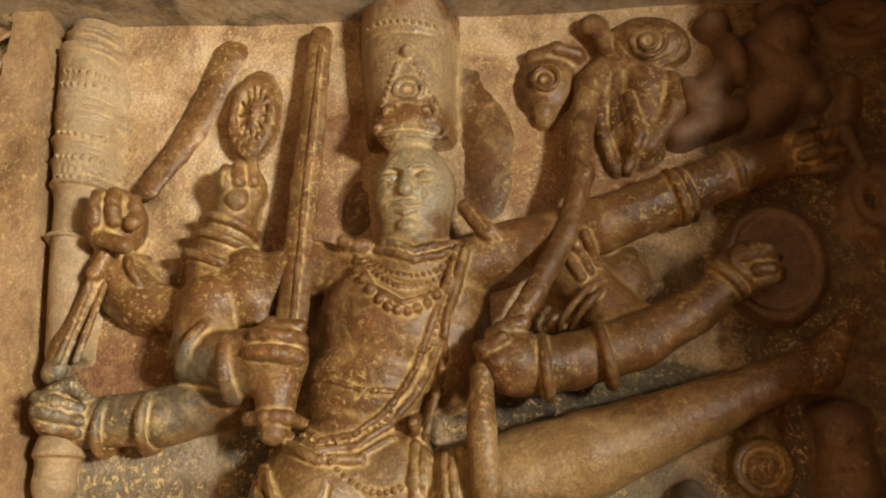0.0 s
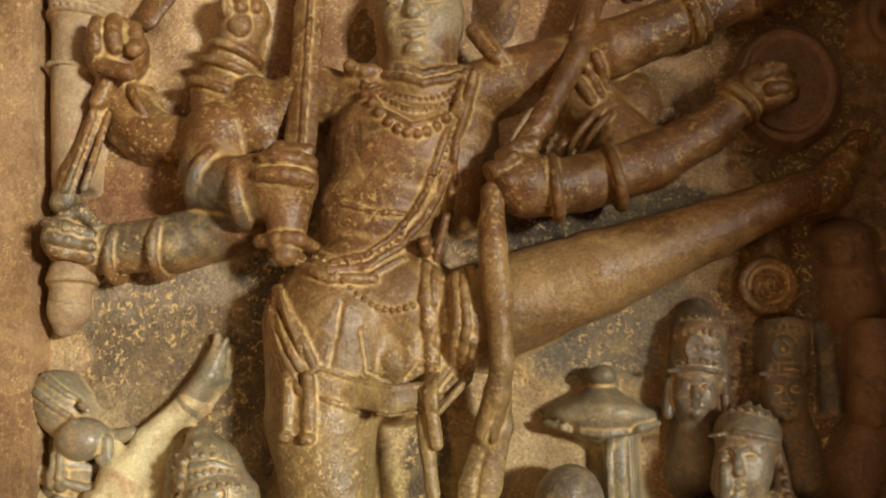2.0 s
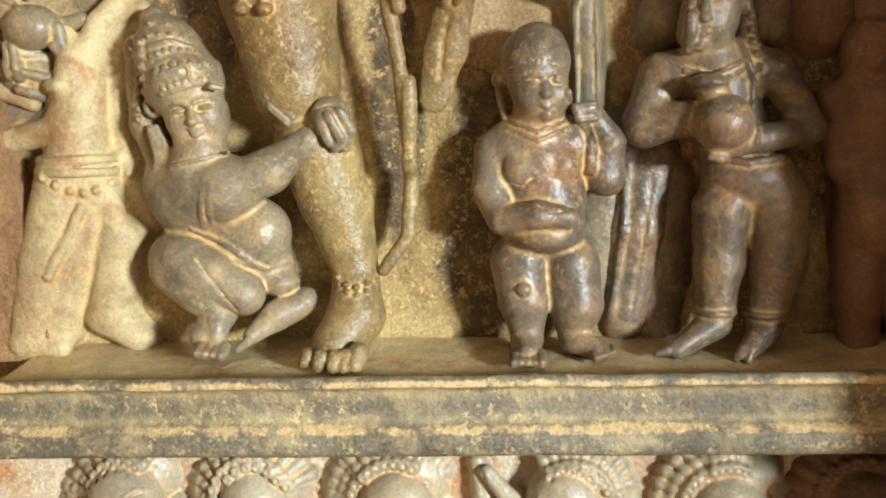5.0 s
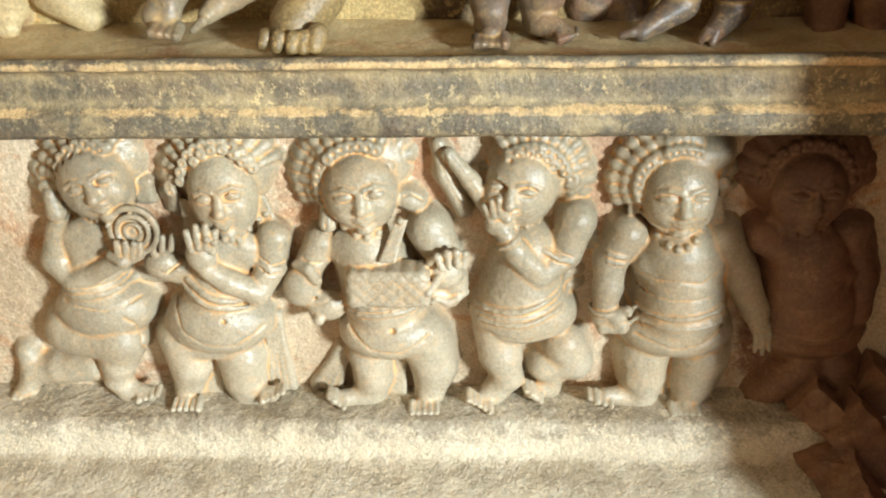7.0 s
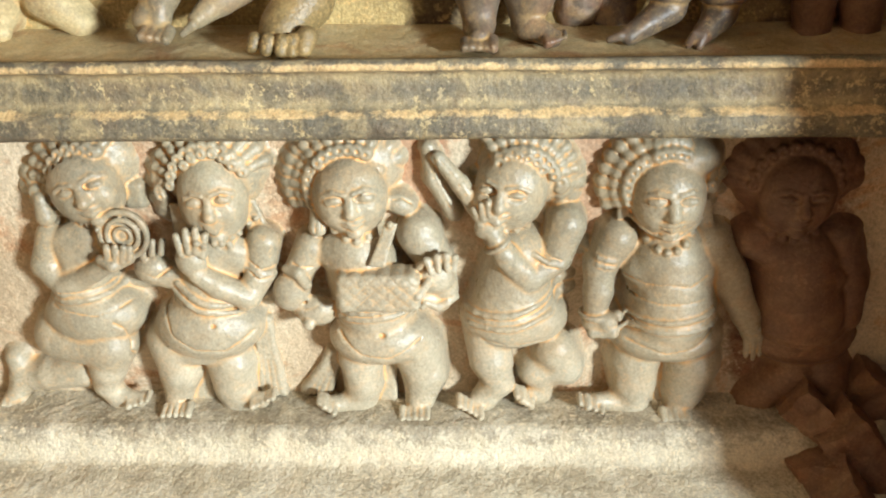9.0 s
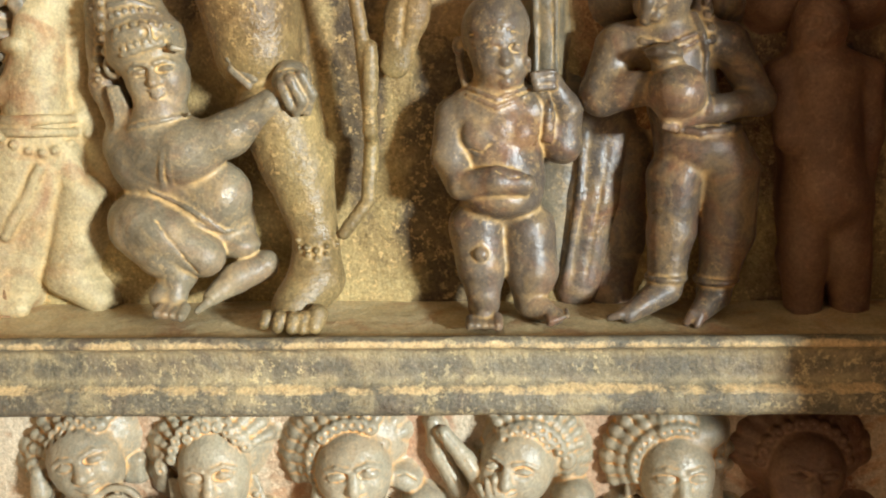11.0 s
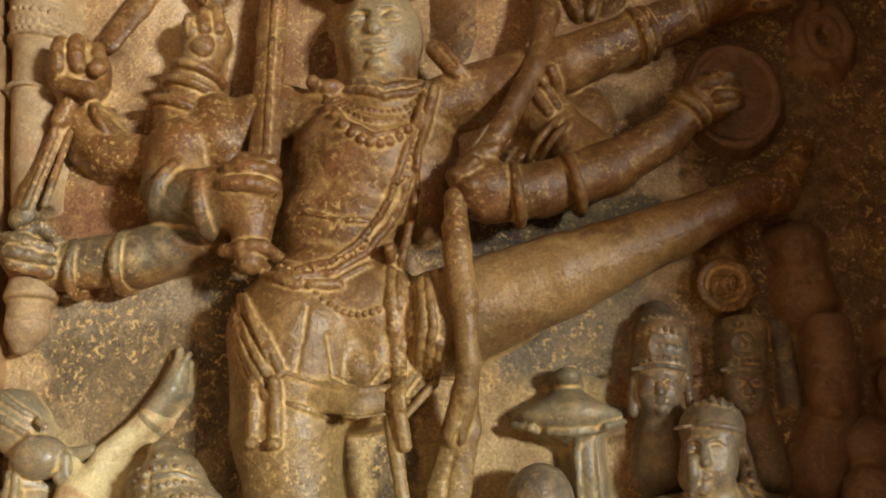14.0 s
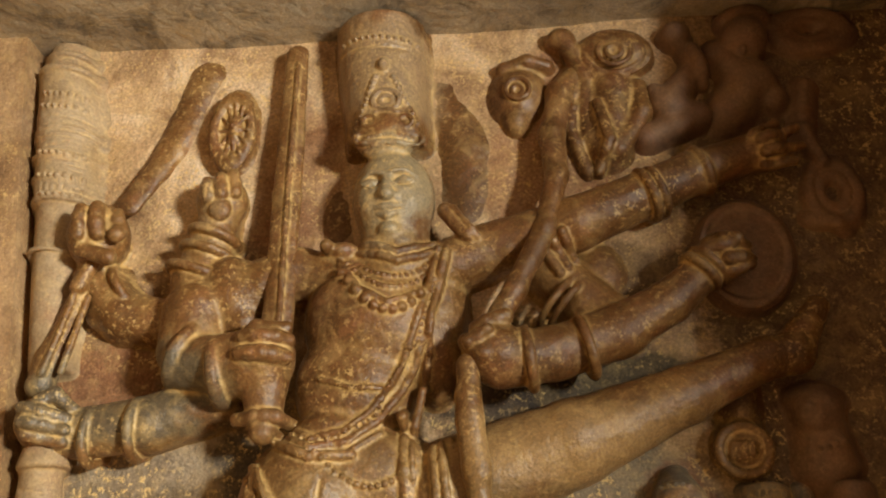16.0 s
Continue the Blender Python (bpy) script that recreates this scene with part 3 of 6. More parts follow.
s.limb((-0.113, -0.15, 2.839, 0.009), (-0.051, -0.16, 2.752, 0.009))
s.blade((-0.136, 0, 3.281, 0.049), (-0.08, 0, 3.097, 0.067), (-0.094, 0, 2.906, 0.056))
s.groove((-0.108, -0.04, 3.202, 0.006), (-0.059, -0.04, 3.041, 0.006), (-0.085, -0.04, 2.889, 0.006))
s.groove((-0.14, -0.04, 3.203, 0.006), (-0.093, -0.04, 3.042, 0.006), (-0.116, -0.04, 2.89, 0.006))
s.blade((-0.442, 0, 2.964, 0.048), (-0.447, 0, 2.844, 0.047))
s.limb((-0.496, -0.07, 2.688, 0.072), (-0.273, -0.09, 2.656, 0.076), (-0.055, -0.07, 2.723, 0.071))
s.ball((-0.327, -0.085, 2.544), (0.185, 0.125, 0.174))
s.ball((-0.37, -0.08, 2.369), (0.158, 0.115, 0.17))
s.ball((-0.411, -0.09, 2.255), (0.111, 0.11, 0.062))
s.ball((-0.171, -0.05, 2.554), (0.087, 0.09, 0.219))
s.limb((-0.446, -0.19, 2.371, 0.007), (-0.366, -0.205, 2.344, 0.007), (-0.286, -0.2, 2.345, 0.007))
s.limb((-0.127, -0.16, 2.714, 0.0114), (-0.159, -0.19, 2.586, 0.0111), (-0.196, -0.2, 2.469, 0.0108), (-0.243, -0.2, 2.346, 0.0107), (-0.296, -0.2, 2.276, 0.0106), (-0.367, -0.19, 2.219, 0.0106), (-0.459, -0.17, 2.2, 0.0107), (-0.556, -0.15, 2.249, 0.0109), k=0.006)
s.limb((-0.153, -0.16, 2.718, 0.01), (-0.184, -0.19, 2.591, 0.0097), (-0.22, -0.2, 2.477, 0.0095), (-0.268, -0.2, 2.359, 0.0094), (-0.316, -0.2, 2.294, 0.0093), (-0.379, -0.19, 2.242, 0.0093), (-0.455, -0.17, 2.226, 0.0094), (-0.544, -0.15, 2.271, 0.0096), k=0.006)
s.beads((-0.138, -0.18, 2.704), (-0.205, -0.21, 2.472), -0.012, 22, 0.0065)
s.beads((-0.208, -0.21, 2.466), (-0.305, -0.21, 2.282), -0.012, 20, 0.0065)
s.beads((-0.308, -0.21, 2.279), (-0.54, -0.18, 2.255), 0.045, 26, 0.0065)
s.limb((-0.566, -0.14, 2.24, 0.0082), (-0.471, -0.17, 2.179, 0.008), (-0.373, -0.19, 2.185, 0.0079), (-0.294, -0.2, 2.239, 0.0079), k=0.006)
s.limb((-0.13, -0.15, 2.718, 0.011), (-0.171, -0.16, 2.537, 0.011), (-0.195, -0.15, 2.342, 0.011), (-0.225, -0.16, 2.207, 0.012))
s.limb((-0.359, -0.19, 2.182, 0.013), (-0.455, -0.18, 2.175, 0.013), (-0.545, -0.16, 2.216, 0.013))
s.limb((-0.533, -0.08, 2.701, 0.069), (-0.709, -0.08, 2.623, 0.086))
s.limb((-0.711, -0.09, 2.667, 0.075), (-0.677, -0.09, 2.558, 0.059))
s.limb((-0.797, -0.1, 2.579, 0.092), (-0.804, -0.13, 2.472, 0.075))
s.bangle((-0.802, -0.14, 2.455), 0.074, 0.017, 115)
s.limb((-0.784, -0.15, 2.431, 0.068), (-0.6, -0.18, 2.417, 0.083))
s.bangle((-0.699, -0.17, 2.398), 0.072, 0.017, 82)
s.limb((-0.673, -0.17, 2.405, 0.072), (-0.584, -0.19, 2.429, 0.077))
s.limb((-0.618, -0.23, 2.461, 0.019), (-0.52, -0.23, 2.461, 0.019))
s.limb((-0.624, -0.24, 2.419, 0.019), (-0.518, -0.25, 2.414, 0.019))
s.limb((-0.58, -0.18, 2.361, 0.058), (-0.576, -0.18, 2.279, 0.043))
s.limb((-0.639, -0.19, 2.274, 0.016), (-0.515, -0.19, 2.275, 0.016))
s.ball((-0.573, -0.18, 2.239), (0.03, 0.03, 0.03))
s.limb((-0.642, -0.2, 2.469, 0.019), (-0.599, -0.21, 2.495, 0.025), (-0.531, -0.2, 2.5, 0.019))
s.ball((-0.764, -0.08, 2.921), (0.072, 0.06, 0.075))
s.limb((-0.797, -0.12, 2.968, 0.017), (-0.784, -0.13, 2.912, 0.018))
s.limb((-0.762, -0.12, 2.984, 0.017), (-0.747, -0.135, 2.917, 0.018))
s.limb((-0.725, -0.12, 2.987, 0.017), (-0.715, -0.13, 2.927, 0.018))
s.ball((-0.751, -0.13, 2.875), (0.03, 0.02, 0.033))
s.limb((-0.773, -0.07, 2.862, 0.056), (-0.805, -0.07, 2.69, 0.076))
s.bangle((-0.777, -0.08, 2.813), 0.065, 0.014, 17)
s.bangle((-0.79, -0.08, 2.764), 0.069, 0.014, 17)
s.bangle((-0.811, -0.08, 2.7), 0.079, 0.014, 17)
s.limb((-0.811, -0.07, 2.674, 0.076), (-0.709, -0.07, 2.595, 0.078))
s.ball((-1.093, -0.11, 2.817), (0.083, 0.085, 0.096))
s.limb((-1.116, -0.17, 2.867, 0.02), (-1.111, -0.18, 2.789, 0.021))
s.limb((-1.075, -0.17, 2.875, 0.02), (-1.06, -0.19, 2.793, 0.021))
s.limb((-1.031, -0.17, 2.866, 0.02), (-1.01, -0.18, 2.788, 0.021))
s.limb((-1.11, -0.17, 2.753, 0.022), (-1.023, -0.18, 2.724, 0.022))
s.limb((-1.107, -0.06, 2.713, 0.062), (-1.015, -0.05, 2.602, 0.064), (-0.837, -0.05, 2.57, 0.068))
s.bangle((-1.022, -0.06, 2.679), 0.061, 0.012, 60)
s.ball((-1.075, -0.06, 2.607), (0.043, 0.03, 0.04))
s.ball((-1.158, -0.12, 2.298), (0.066, 0.08, 0.069))
s.limb((-1.18, -0.18, 2.322, 0.017), (-1.083, -0.19, 2.3, 0.018))
s.limb((-1.171, -0.185, 2.287, 0.017), (-1.078, -0.19, 2.27, 0.018))
s.limb((-1.165, -0.18, 2.257, 0.017), (-1.083, -0.185, 2.243, 0.016))
s.limb((-1.144, -0.17, 2.339, 0.02), (-1.111, -0.17, 2.36, 0.02), (-1.078, -0.15, 2.329, 0.017))
s.limb((-1.094, -0.1, 2.274, 0.063), (-0.892, -0.09, 2.295, 0.071), (-0.704, -0.06, 2.371, 0.078))
s.bangle((-1.032, -0.1, 2.263), 0.066, 0.013, 92)
s.bangle((-0.918, -0.1, 2.279), 0.071, 0.013, 92)
s.limb((-0.07, -0.06, 2.735, 0.074), (0.208, -0.1, 2.795, 0.073), (0.528, -0.11, 2.925, 0.061), (0.689, -0.11, 2.981, 0.052))
s.bangle((0.403, -0.11, 2.867), 0.068, 0.013, 68)
s.bangle((0.428, -0.11, 2.874), 0.067, 0.012, 68)
s.bangle((0.552, -0.11, 2.934), 0.061, 0.013, 68)
s.ball((0.724, -0.11, 2.98), (0.066, 0.06, 0.055))
s.limb((0.71, -0.14, 2.986, 0.019), (0.812, -0.14, 3.032, 0.013))
s.limb((0.718, -0.15, 2.953, 0.019), (0.82, -0.14, 2.979, 0.013))
s.limb((0.718, -0.14, 2.929, 0.017), (0.794, -0.14, 2.932, 0.013))
s.limb((0.694, -0.13, 3.011, 0.017), (0.765, -0.12, 3.06, 0.013))
s.ball((-0.013, -0.19, 2.417), (0.083, 0.075, 0.078))
s.limb((-0.059, -0.22, 2.478, 0.019), (0.014, -0.22, 2.502, 0.021))
s.limb((-0.083, -0.22, 2.439, 0.023), (-0.044, -0.25, 2.402, 0.018))
s.limb((-0.078, -0.22, 2.43, 0.016), (-0.031, -0.25, 2.456, 0.018))
s.limb((0.006, -0.17, 2.408, 0.07), (0.128, -0.14, 2.429, 0.068), (0.292, -0.12, 2.483, 0.069))
s.bangle((0.066, -0.17, 2.408), 0.072, 0.013, 82)
s.bangle((0.208, -0.14, 2.44), 0.071, 0.014, 75)
s.limb((0.292, -0.12, 2.483, 0.066), (0.432, -0.12, 2.561, 0.055), (0.53, -0.13, 2.645, 0.05))
s.ball((0.571, -0.14, 2.67), (0.069, 0.055, 0.066))
s.limb((0.523, -0.18, 2.671, 0.016), (0.581, -0.19, 2.681, 0.019))
s.limb((0.573, -0.18, 2.642, 0.019), (0.633, -0.18, 2.648, 0.016))
s.limb((0.567, -0.17, 2.703, 0.016), (0.622, -0.18, 2.677, 0.016))
s.limb((0.58, -0.17, 2.617, 0.016), (0.627, -0.17, 2.63, 0.016))
s.bangle((0.509, -0.13, 2.63), 0.055, 0.012, 45)
s.bangle((0.53, -0.13, 2.648), 0.058, 0.01, 45)
s.limb((0.135, -0.05, 2.69, 0.073), (0.225, -0.06, 2.58, 0.072), (0.325, -0.08, 2.508, 0.063))
s.bangle((0.147, -0.07, 2.584), 0.074, 0.011, -50)
s.bangle((0.175, -0.07, 2.577), 0.071, 0.011, -50)
s.ball((0.259, -0.03, 2.68), (0.066, 0.04, 0.073))
s.limb((0.125, -0.17, 2.708, 0.015), (0.159, -0.17, 2.648, 0.014))
s.limb((0.147, -0.17, 2.73, 0.015), (0.18, -0.17, 2.663, 0.014))
s.limb((0.169, -0.16, 2.749, 0.016), (0.202, -0.16, 2.689, 0.014))
s.limb((-0.116, -0.09, 2.113, 0.127), (0.163, -0.11, 2.213, 0.104), (0.441, -0.12, 2.32, 0.069), (0.645, -0.11, 2.408, 0.051))
s.limb((0.645, -0.11, 2.408, 0.051), (0.714, -0.1, 2.42, 0.054))
s.limb((0.714, -0.1, 2.427, 0.051), (0.796, -0.09, 2.541, 0.033))
s.ball((-0.362, -0.09, 2.138), (0.207, 0.11, 0.152))
s.ball((-0.32, -0.06, 2.033), (0.179, 0.1, 0.179))
s.blade((-0.312, -0.14, 2.117, 0.081), (-0.308, -0.14, 2.024, 0.066))
s.groove((-0.422, -0.2, 2.121, 0.007), (-0.432, -0.2, 2.042, 0.007), (-0.447, -0.2, 1.965, 0.006))
s.groove((-0.379, -0.2, 2.056, 0.007), (-0.368, -0.2, 1.966, 0.006), (-0.296, -0.2, 1.936, 0.006), (-0.252, -0.2, 1.993, 0.006))
s.beads((-0.44, -0.2, 2.187), (-0.186, -0.2, 2.189), 0.08, 26, 0.008)
s.limb((-0.476, -0.17, 2.125, 0.032), (-0.49, -0.17, 2.019, 0.029), (-0.497, -0.16, 1.839, 0.021))
s.limb((-0.595, -0.12, 2.16, 0.014), (-0.52, -0.14, 2.048, 0.012), (-0.478, -0.15, 1.968, 0.012))
s.limb((-0.607, -0.12, 2.132, 0.014), (-0.531, -0.14, 2.008, 0.012), (-0.49, -0.15, 1.942, 0.012))
s.limb((-0.604, -0.12, 2.09, 0.014), (-0.537, -0.13, 1.969, 0.012), (-0.511, -0.14, 1.917, 0.012))
s.limb((-0.565, -0.12, 2.132, 0.022), (-0.553, -0.13, 1.839, 0.016))
s.blade((-0.472, -0.17, 1.949, 0.0264), (-0.393, -0.2, 1.917, 0.0323), (-0.307, -0.215, 1.902, 0.0332), (-0.237, -0.2, 1.912, 0.0308))
s.limb((-0.465, -0.19, 1.968, 0.0052), (-0.385, -0.22, 1.943, 0.0051), (-0.304, -0.235, 1.929, 0.0051), (-0.242, -0.22, 1.938, 0.0051))
s.limb((-0.463, -0.19, 1.902, 0.0052), (-0.383, -0.22, 1.876, 0.0051), (-0.303, -0.235, 1.865, 0.0051), (-0.244, -0.22, 1.874, 0.0051))
s.ball((-0.304, -0.21, 2.017), (0.0565, 0.05, 0.0745), mode=-1, fine=0.0)
s.limb((-0.32, -0.12, 2.093, 0.0324), (-0.322, -0.13, 1.996, 0.0375), k=0.01)
s.folds((-0.451, -0.19, 2.148), (-0.487, -0.2, 1.974), (0.018, 0.018), 4, 0.0075)
s.folds((-0.487, -0.2, 1.974), (-0.488, -0.19, 1.831), (0.0154, 0.0167), 4, 0.0075)
s.folds((-0.542, -0.17, 1.949), (-0.543, -0.165, 1.838), (0.0064, 0.0077), 2, 0.0085)
s.limb((-0.594, -0.14, 2.133, 0.0068), (-0.55, -0.17, 2.032, 0.0066), (-0.513, -0.18, 1.964, 0.0066), k=0.005)
s.limb((-0.602, -0.14, 2.1, 0.0068), (-0.557, -0.17, 2.002, 0.0066), (-0.518, -0.18, 1.942, 0.0066), k=0.005)
s.limb((-0.609, -0.13, 2.066, 0.0068), (-0.565, -0.16, 1.977, 0.0067), (-0.528, -0.17, 1.925, 0.0066), k=0.005)
s.limb((-0.579, -0.14, 2.155, 0.0068), (-0.535, -0.17, 2.059, 0.0067), (-0.506, -0.18, 1.99, 0.0066), k=0.005)
s.limb((-0.169, -0.12, 2.196, 0.0108), (-0.159, -0.13, 2.077, 0.0107), (-0.178, -0.15, 1.993, 0.0105), (-0.226, -0.18, 1.924, 0.0104), k=0.006)
s.limb((-0.149, -0.1, 2.206, 0.0109), (-0.136, -0.11, 2.072, 0.0108), (-0.158, -0.13, 1.977, 0.0106), (-0.217, -0.17, 1.899, 0.0104), k=0.006)
s.limb((-0.128, -0.08, 2.21, 0.011), (-0.116, -0.09, 2.062, 0.0108), (-0.141, -0.11, 1.958, 0.0107), (-0.203, -0.15, 1.88, 0.0105), k=0.006)
s.limb((-0.216, -0.11, 2.196, 0.019), (-0.212, -0.12, 2.142, 0.0175), k=0.008)
s.limb((-0.241, -0.19, 2.294, 0.0132), (-0.237, -0.2, 2.144, 0.0143), (-0.226, -0.215, 2.011, 0.0154), (-0.216, -0.22, 1.895, 0.0165), (-0.202, -0.2, 1.807, 0.0166), k=0.006)
s.limb((-0.221, -0.17, 2.218, 0.0079), (-0.211, -0.185, 2.015, 0.0078), (-0.204, -0.19, 1.884, 0.009), k=0.005)
s.limb((-0.475, -0.07, 2.086, 0.177), (-0.49, -0.09, 1.861, 0.133), (-0.46, -0.09, 1.645, 0.102))
s.limb((-0.542, -0.15, 1.948, 0.015), (-0.542, -0.15, 1.821, 0.013))
s.limb((-0.492, -0.16, 1.946, 0.016), (-0.486, -0.16, 1.816, 0.014))
s.ball((-0.542, -0.15, 1.815), (0.017, 0.02, 0.013))
s.ball((-0.486, -0.16, 1.811), (0.017, 0.02, 0.013))
s.limb((-0.236, -0.19, 1.87, 0.017), (-0.21, -0.17, 1.698, 0.017), (-0.194, -0.13, 1.467, 0.017))
s.limb((-0.424, -0.09, 1.507, 0.096), (-0.377, -0.1, 1.373, 0.083), (-0.338, -0.11, 1.213, 0.056))
s.beads((-0.373, -0.17, 1.207), (-0.281, -0.17, 1.21), 0.023, 14, 0.009)
s.beads((-0.369, -0.175, 1.191), (-0.283, -0.175, 1.194), 0.023, 12, 0.008)
s.limb((-0.337, -0.12, 1.175, 0.06), (-0.335, -0.14, 1.112, 0.066), (-0.38, -0.19, 1.051, 0.057))
s.digit((-0.434, -0.25, 1.049, 0.015), (-0.44, -0.26, 1.03, 0.014))
s.digit((-0.402, -0.26, 1.047, 0.016), (-0.407, -0.27, 1.024, 0.015))
s.digit((-0.37, -0.265, 1.044, 0.017), (-0.374, -0.275, 1.021, 0.015))
s.digit((-0.346, -0.262, 1.045, 0.017), (-0.349, -0.275, 1.019, 0.015))
s.digit((-0.317, -0.25, 1.05, 0.025), (-0.324, -0.27, 1.025, 0.02))
s.limb((-0.189, -0.13, 1.648, 0.017), (-0.198, -0.11, 1.412, 0.017), (-0.208, -0.12, 1.294, 0.017), (-0.268, -0.13, 1.216, 0.016))
s.build("eight_armed_statue", brown_stone, "brown sandstone eight-armed crowned statue with one leg raised", "statue")

s = Carving(0.0052)
s.blade((-0.577, -0.07, 3.414, 0.036), (-0.573, -0.11, 2.917, 0.04), (-0.563, -0.16, 2.516, 0.042))
s.limb((-0.569, -0.1, 3.367, 0.008), (-0.566, -0.145, 2.901, 0.008), (-0.555, -0.2, 2.512, 0.008))
s.build("stone_sword", brown_stone, "long straight brown sandstone sword held upright", "sword", "carved weapons of the central figure")

s = Carving(0.0055)
s.drum((-1.306, -0.03, 3.503, 0.063), (-1.3, -0.03, 3.381, 0.079))
s.drum((-1.302, -0.03, 3.391, 0.086), (-1.241, -0.04, 2.961, 0.088))
s.drum((-1.241, -0.04, 2.961, 0.081), (-1.19, -0.06, 2.444, 0.057))
s.bangle((-1.297, -0.03, 3.449), 0.073, 0.01, 3)
s.beads((-1.327, -0.1, 3.304), (-1.173, -0.1, 3.295), 0.007, 14, 0.008)
s.beads((-1.33, -0.1, 3.262), (-1.167, -0.1, 3.253), 0.007, 14, 0.008)
s.beads((-1.303, -0.1, 3.095), (-1.142, -0.1, 3.085), 0.006, 16, 0.008)
s.beads((-1.296, -0.1, 3.02), (-1.133, -0.1, 3.011), 0.006, 16, 0.008)
s.beads((-1.286, -0.1, 2.956), (-1.124, -0.1, 2.949), 0.006, 16, 0.008)
s.groove((-1.316, -0.1, 3.224, 0.005), (-1.238, -0.1, 3.214, 0.005), (-1.163, -0.1, 3.216, 0.005))
s.groove((-1.314, -0.1, 3.178, 0.005), (-1.23, -0.1, 3.168, 0.005), (-1.155, -0.1, 3.169, 0.005))
s.bangle((-1.296, -0.03, 3.391), 0.086, 0.012, 3)
s.bangle((-1.269, -0.03, 3.177), 0.09, 0.008, 3)
s.bangle((-1.269, -0.03, 3.158), 0.09, 0.007, 3)
s.bangle((-1.263, -0.03, 3.089), 0.091, 0.007, 3)
s.bangle((-1.253, -0.03, 3.02), 0.09, 0.007, 3)
s.bangle((-1.238, -0.04, 2.944), 0.087, 0.01, 3)
s.bangle((-1.231, -0.05, 2.784), 0.076, 0.008, 3)
s.drum((-1.152, -0.1, 2.245, 0.051), (-1.147, -0.1, 2.186, 0.068))
s.limb((-1.156, -0.09, 2.182, 0.0513), (-1.154, -0.09, 2.124, 0.0512), (-1.164, -0.08, 2.083, 0.0285), k=0.01)
s.groove((-1.188, -0.13, 2.137, 0.0042), (-1.121, -0.15, 2.124, 0.0041), (-1.074, -0.13, 2.136, 0.0042))
s.ball((-1.168, -0.09, 2.11), (0.037, 0.035, 0.034))
for j in range(9):
    x, z = -1.255 + 0.0125 * j, 3.165 - 0.016 * j
    s.groove((x - 0.075, -0.1, z, 0.0035), (x, -0.12, z - 0.006, 0.0035), (x + 0.07, -0.1, z, 0.0035))
for j in range(8):
    x = -1.3 + 0.02 * j
    s.groove((x, -0.11, 3.02, 0.0035), (x + 0.004, -0.11, 2.965, 0.0035))
    s.groove((x - 0.02, -0.11, 3.3, 0.0035), (x - 0.016, -0.11, 3.245, 0.0035))
s.build("stone_mace", pale_brown_stone, "banded pale sandstone mace standing against the wall", "mace", "carved weapons of the central figure")

s = Carving(0.0052)
s.blade((-0.87, -0.02, 3.395, 0.024), (-0.956, -0.03, 3.131, 0.033), (-1.04, -0.06, 2.94, 0.035))
s.limb((-1.063, -0.13, 2.784, 0.02), (-1.111, -0.12, 2.66, 0.021), (-1.176, -0.1, 2.48, 0.036), (-1.193, -0.1, 2.404, 0.038))
s.limb((-1.118, -0.13, 2.641, 0.009), (-1.176, -0.14, 2.425, 0.01))
s.limb((-1.091, -0.12, 2.636, 0.009), (-1.123, -0.14, 2.425, 0.01))
s.build("stone_arrow", brown_stone, "slanting sandstone arrow gripped in a carved fist", "arrow", "carved weapons of the central figure")

s = Carving(0.0052)
s.ball((-0.763, -0.04, 3.18), (0.069, 0.035, 0.128))
s.hoop((-0.757, -0.07, 3.16), (0.055, 0.107), 0.015)
s.ball((-0.747, -0.075, 3.156), (0.023, 0.02, 0.048))
s.spokes((-0.75, -0.075, 3.157), (0.045, 0.089), 12, 0.006)
s.build("stone_discus", brown_stone, "small oval sandstone discus with carved spokes", "discus", "carved weapons of the central figure")

s = Carving(0.006)
s.limb((0.269, -0.03, 3.342, 0.029), (0.201, -0.05, 3.241, 0.038), (0.165, -0.08, 3.084, 0.037), (0.167, -0.12, 2.931, 0.032))
s.limb((0.167, -0.13, 2.926, 0.029), (0.127, -0.15, 2.761, 0.031), (0.041, -0.18, 2.588, 0.03), (-0.02, -0.2, 2.483, 0.03))
s.limb((-0.082, -0.22, 2.382, 0.029), (-0.079, -0.235, 2.249, 0.031), (-0.065, -0.24, 2.124, 0.03))
s.limb((-0.085, -0.235, 2.302, 0.029), (-0.066, -0.24, 2.143, 0.028), (-0.056, -0.2, 1.989, 0.028))
s.limb((-0.056, -0.2, 1.989, 0.028), (-0.067, -0.17, 1.923, 0.031), (-0.093, -0.14, 1.839, 0.033))
s.blade((-0.061, -0.16, 1.979, 0.026), (-0.075, -0.13, 1.85, 0.042), (-0.11, -0.1, 1.72, 0.0503), (-0.139, -0.09, 1.612, 0.037))
s.groove((-0.077, -0.16, 1.861, 0.0065), (-0.11, -0.15, 1.758, 0.0078), (-0.124, -0.13, 1.655, 0.0078))
s.build("stone_bow", brown_stone, "long curved sandstone bow with a broken lower end", "bow", "carved weapons of the central figure")

s = Carving(0.0052)
s.ball((0.651, -0.05, 2.709), (0.132, 0.05, 0.161))
s.hoop((0.643, -0.08, 2.698), (0.111, 0.139), 0.011)
s.build("round_stone_shield", shaded_red_stone, "round shade-darkened sandstone shield behind a carved hand", "shield", "carved weapons of the central figure")

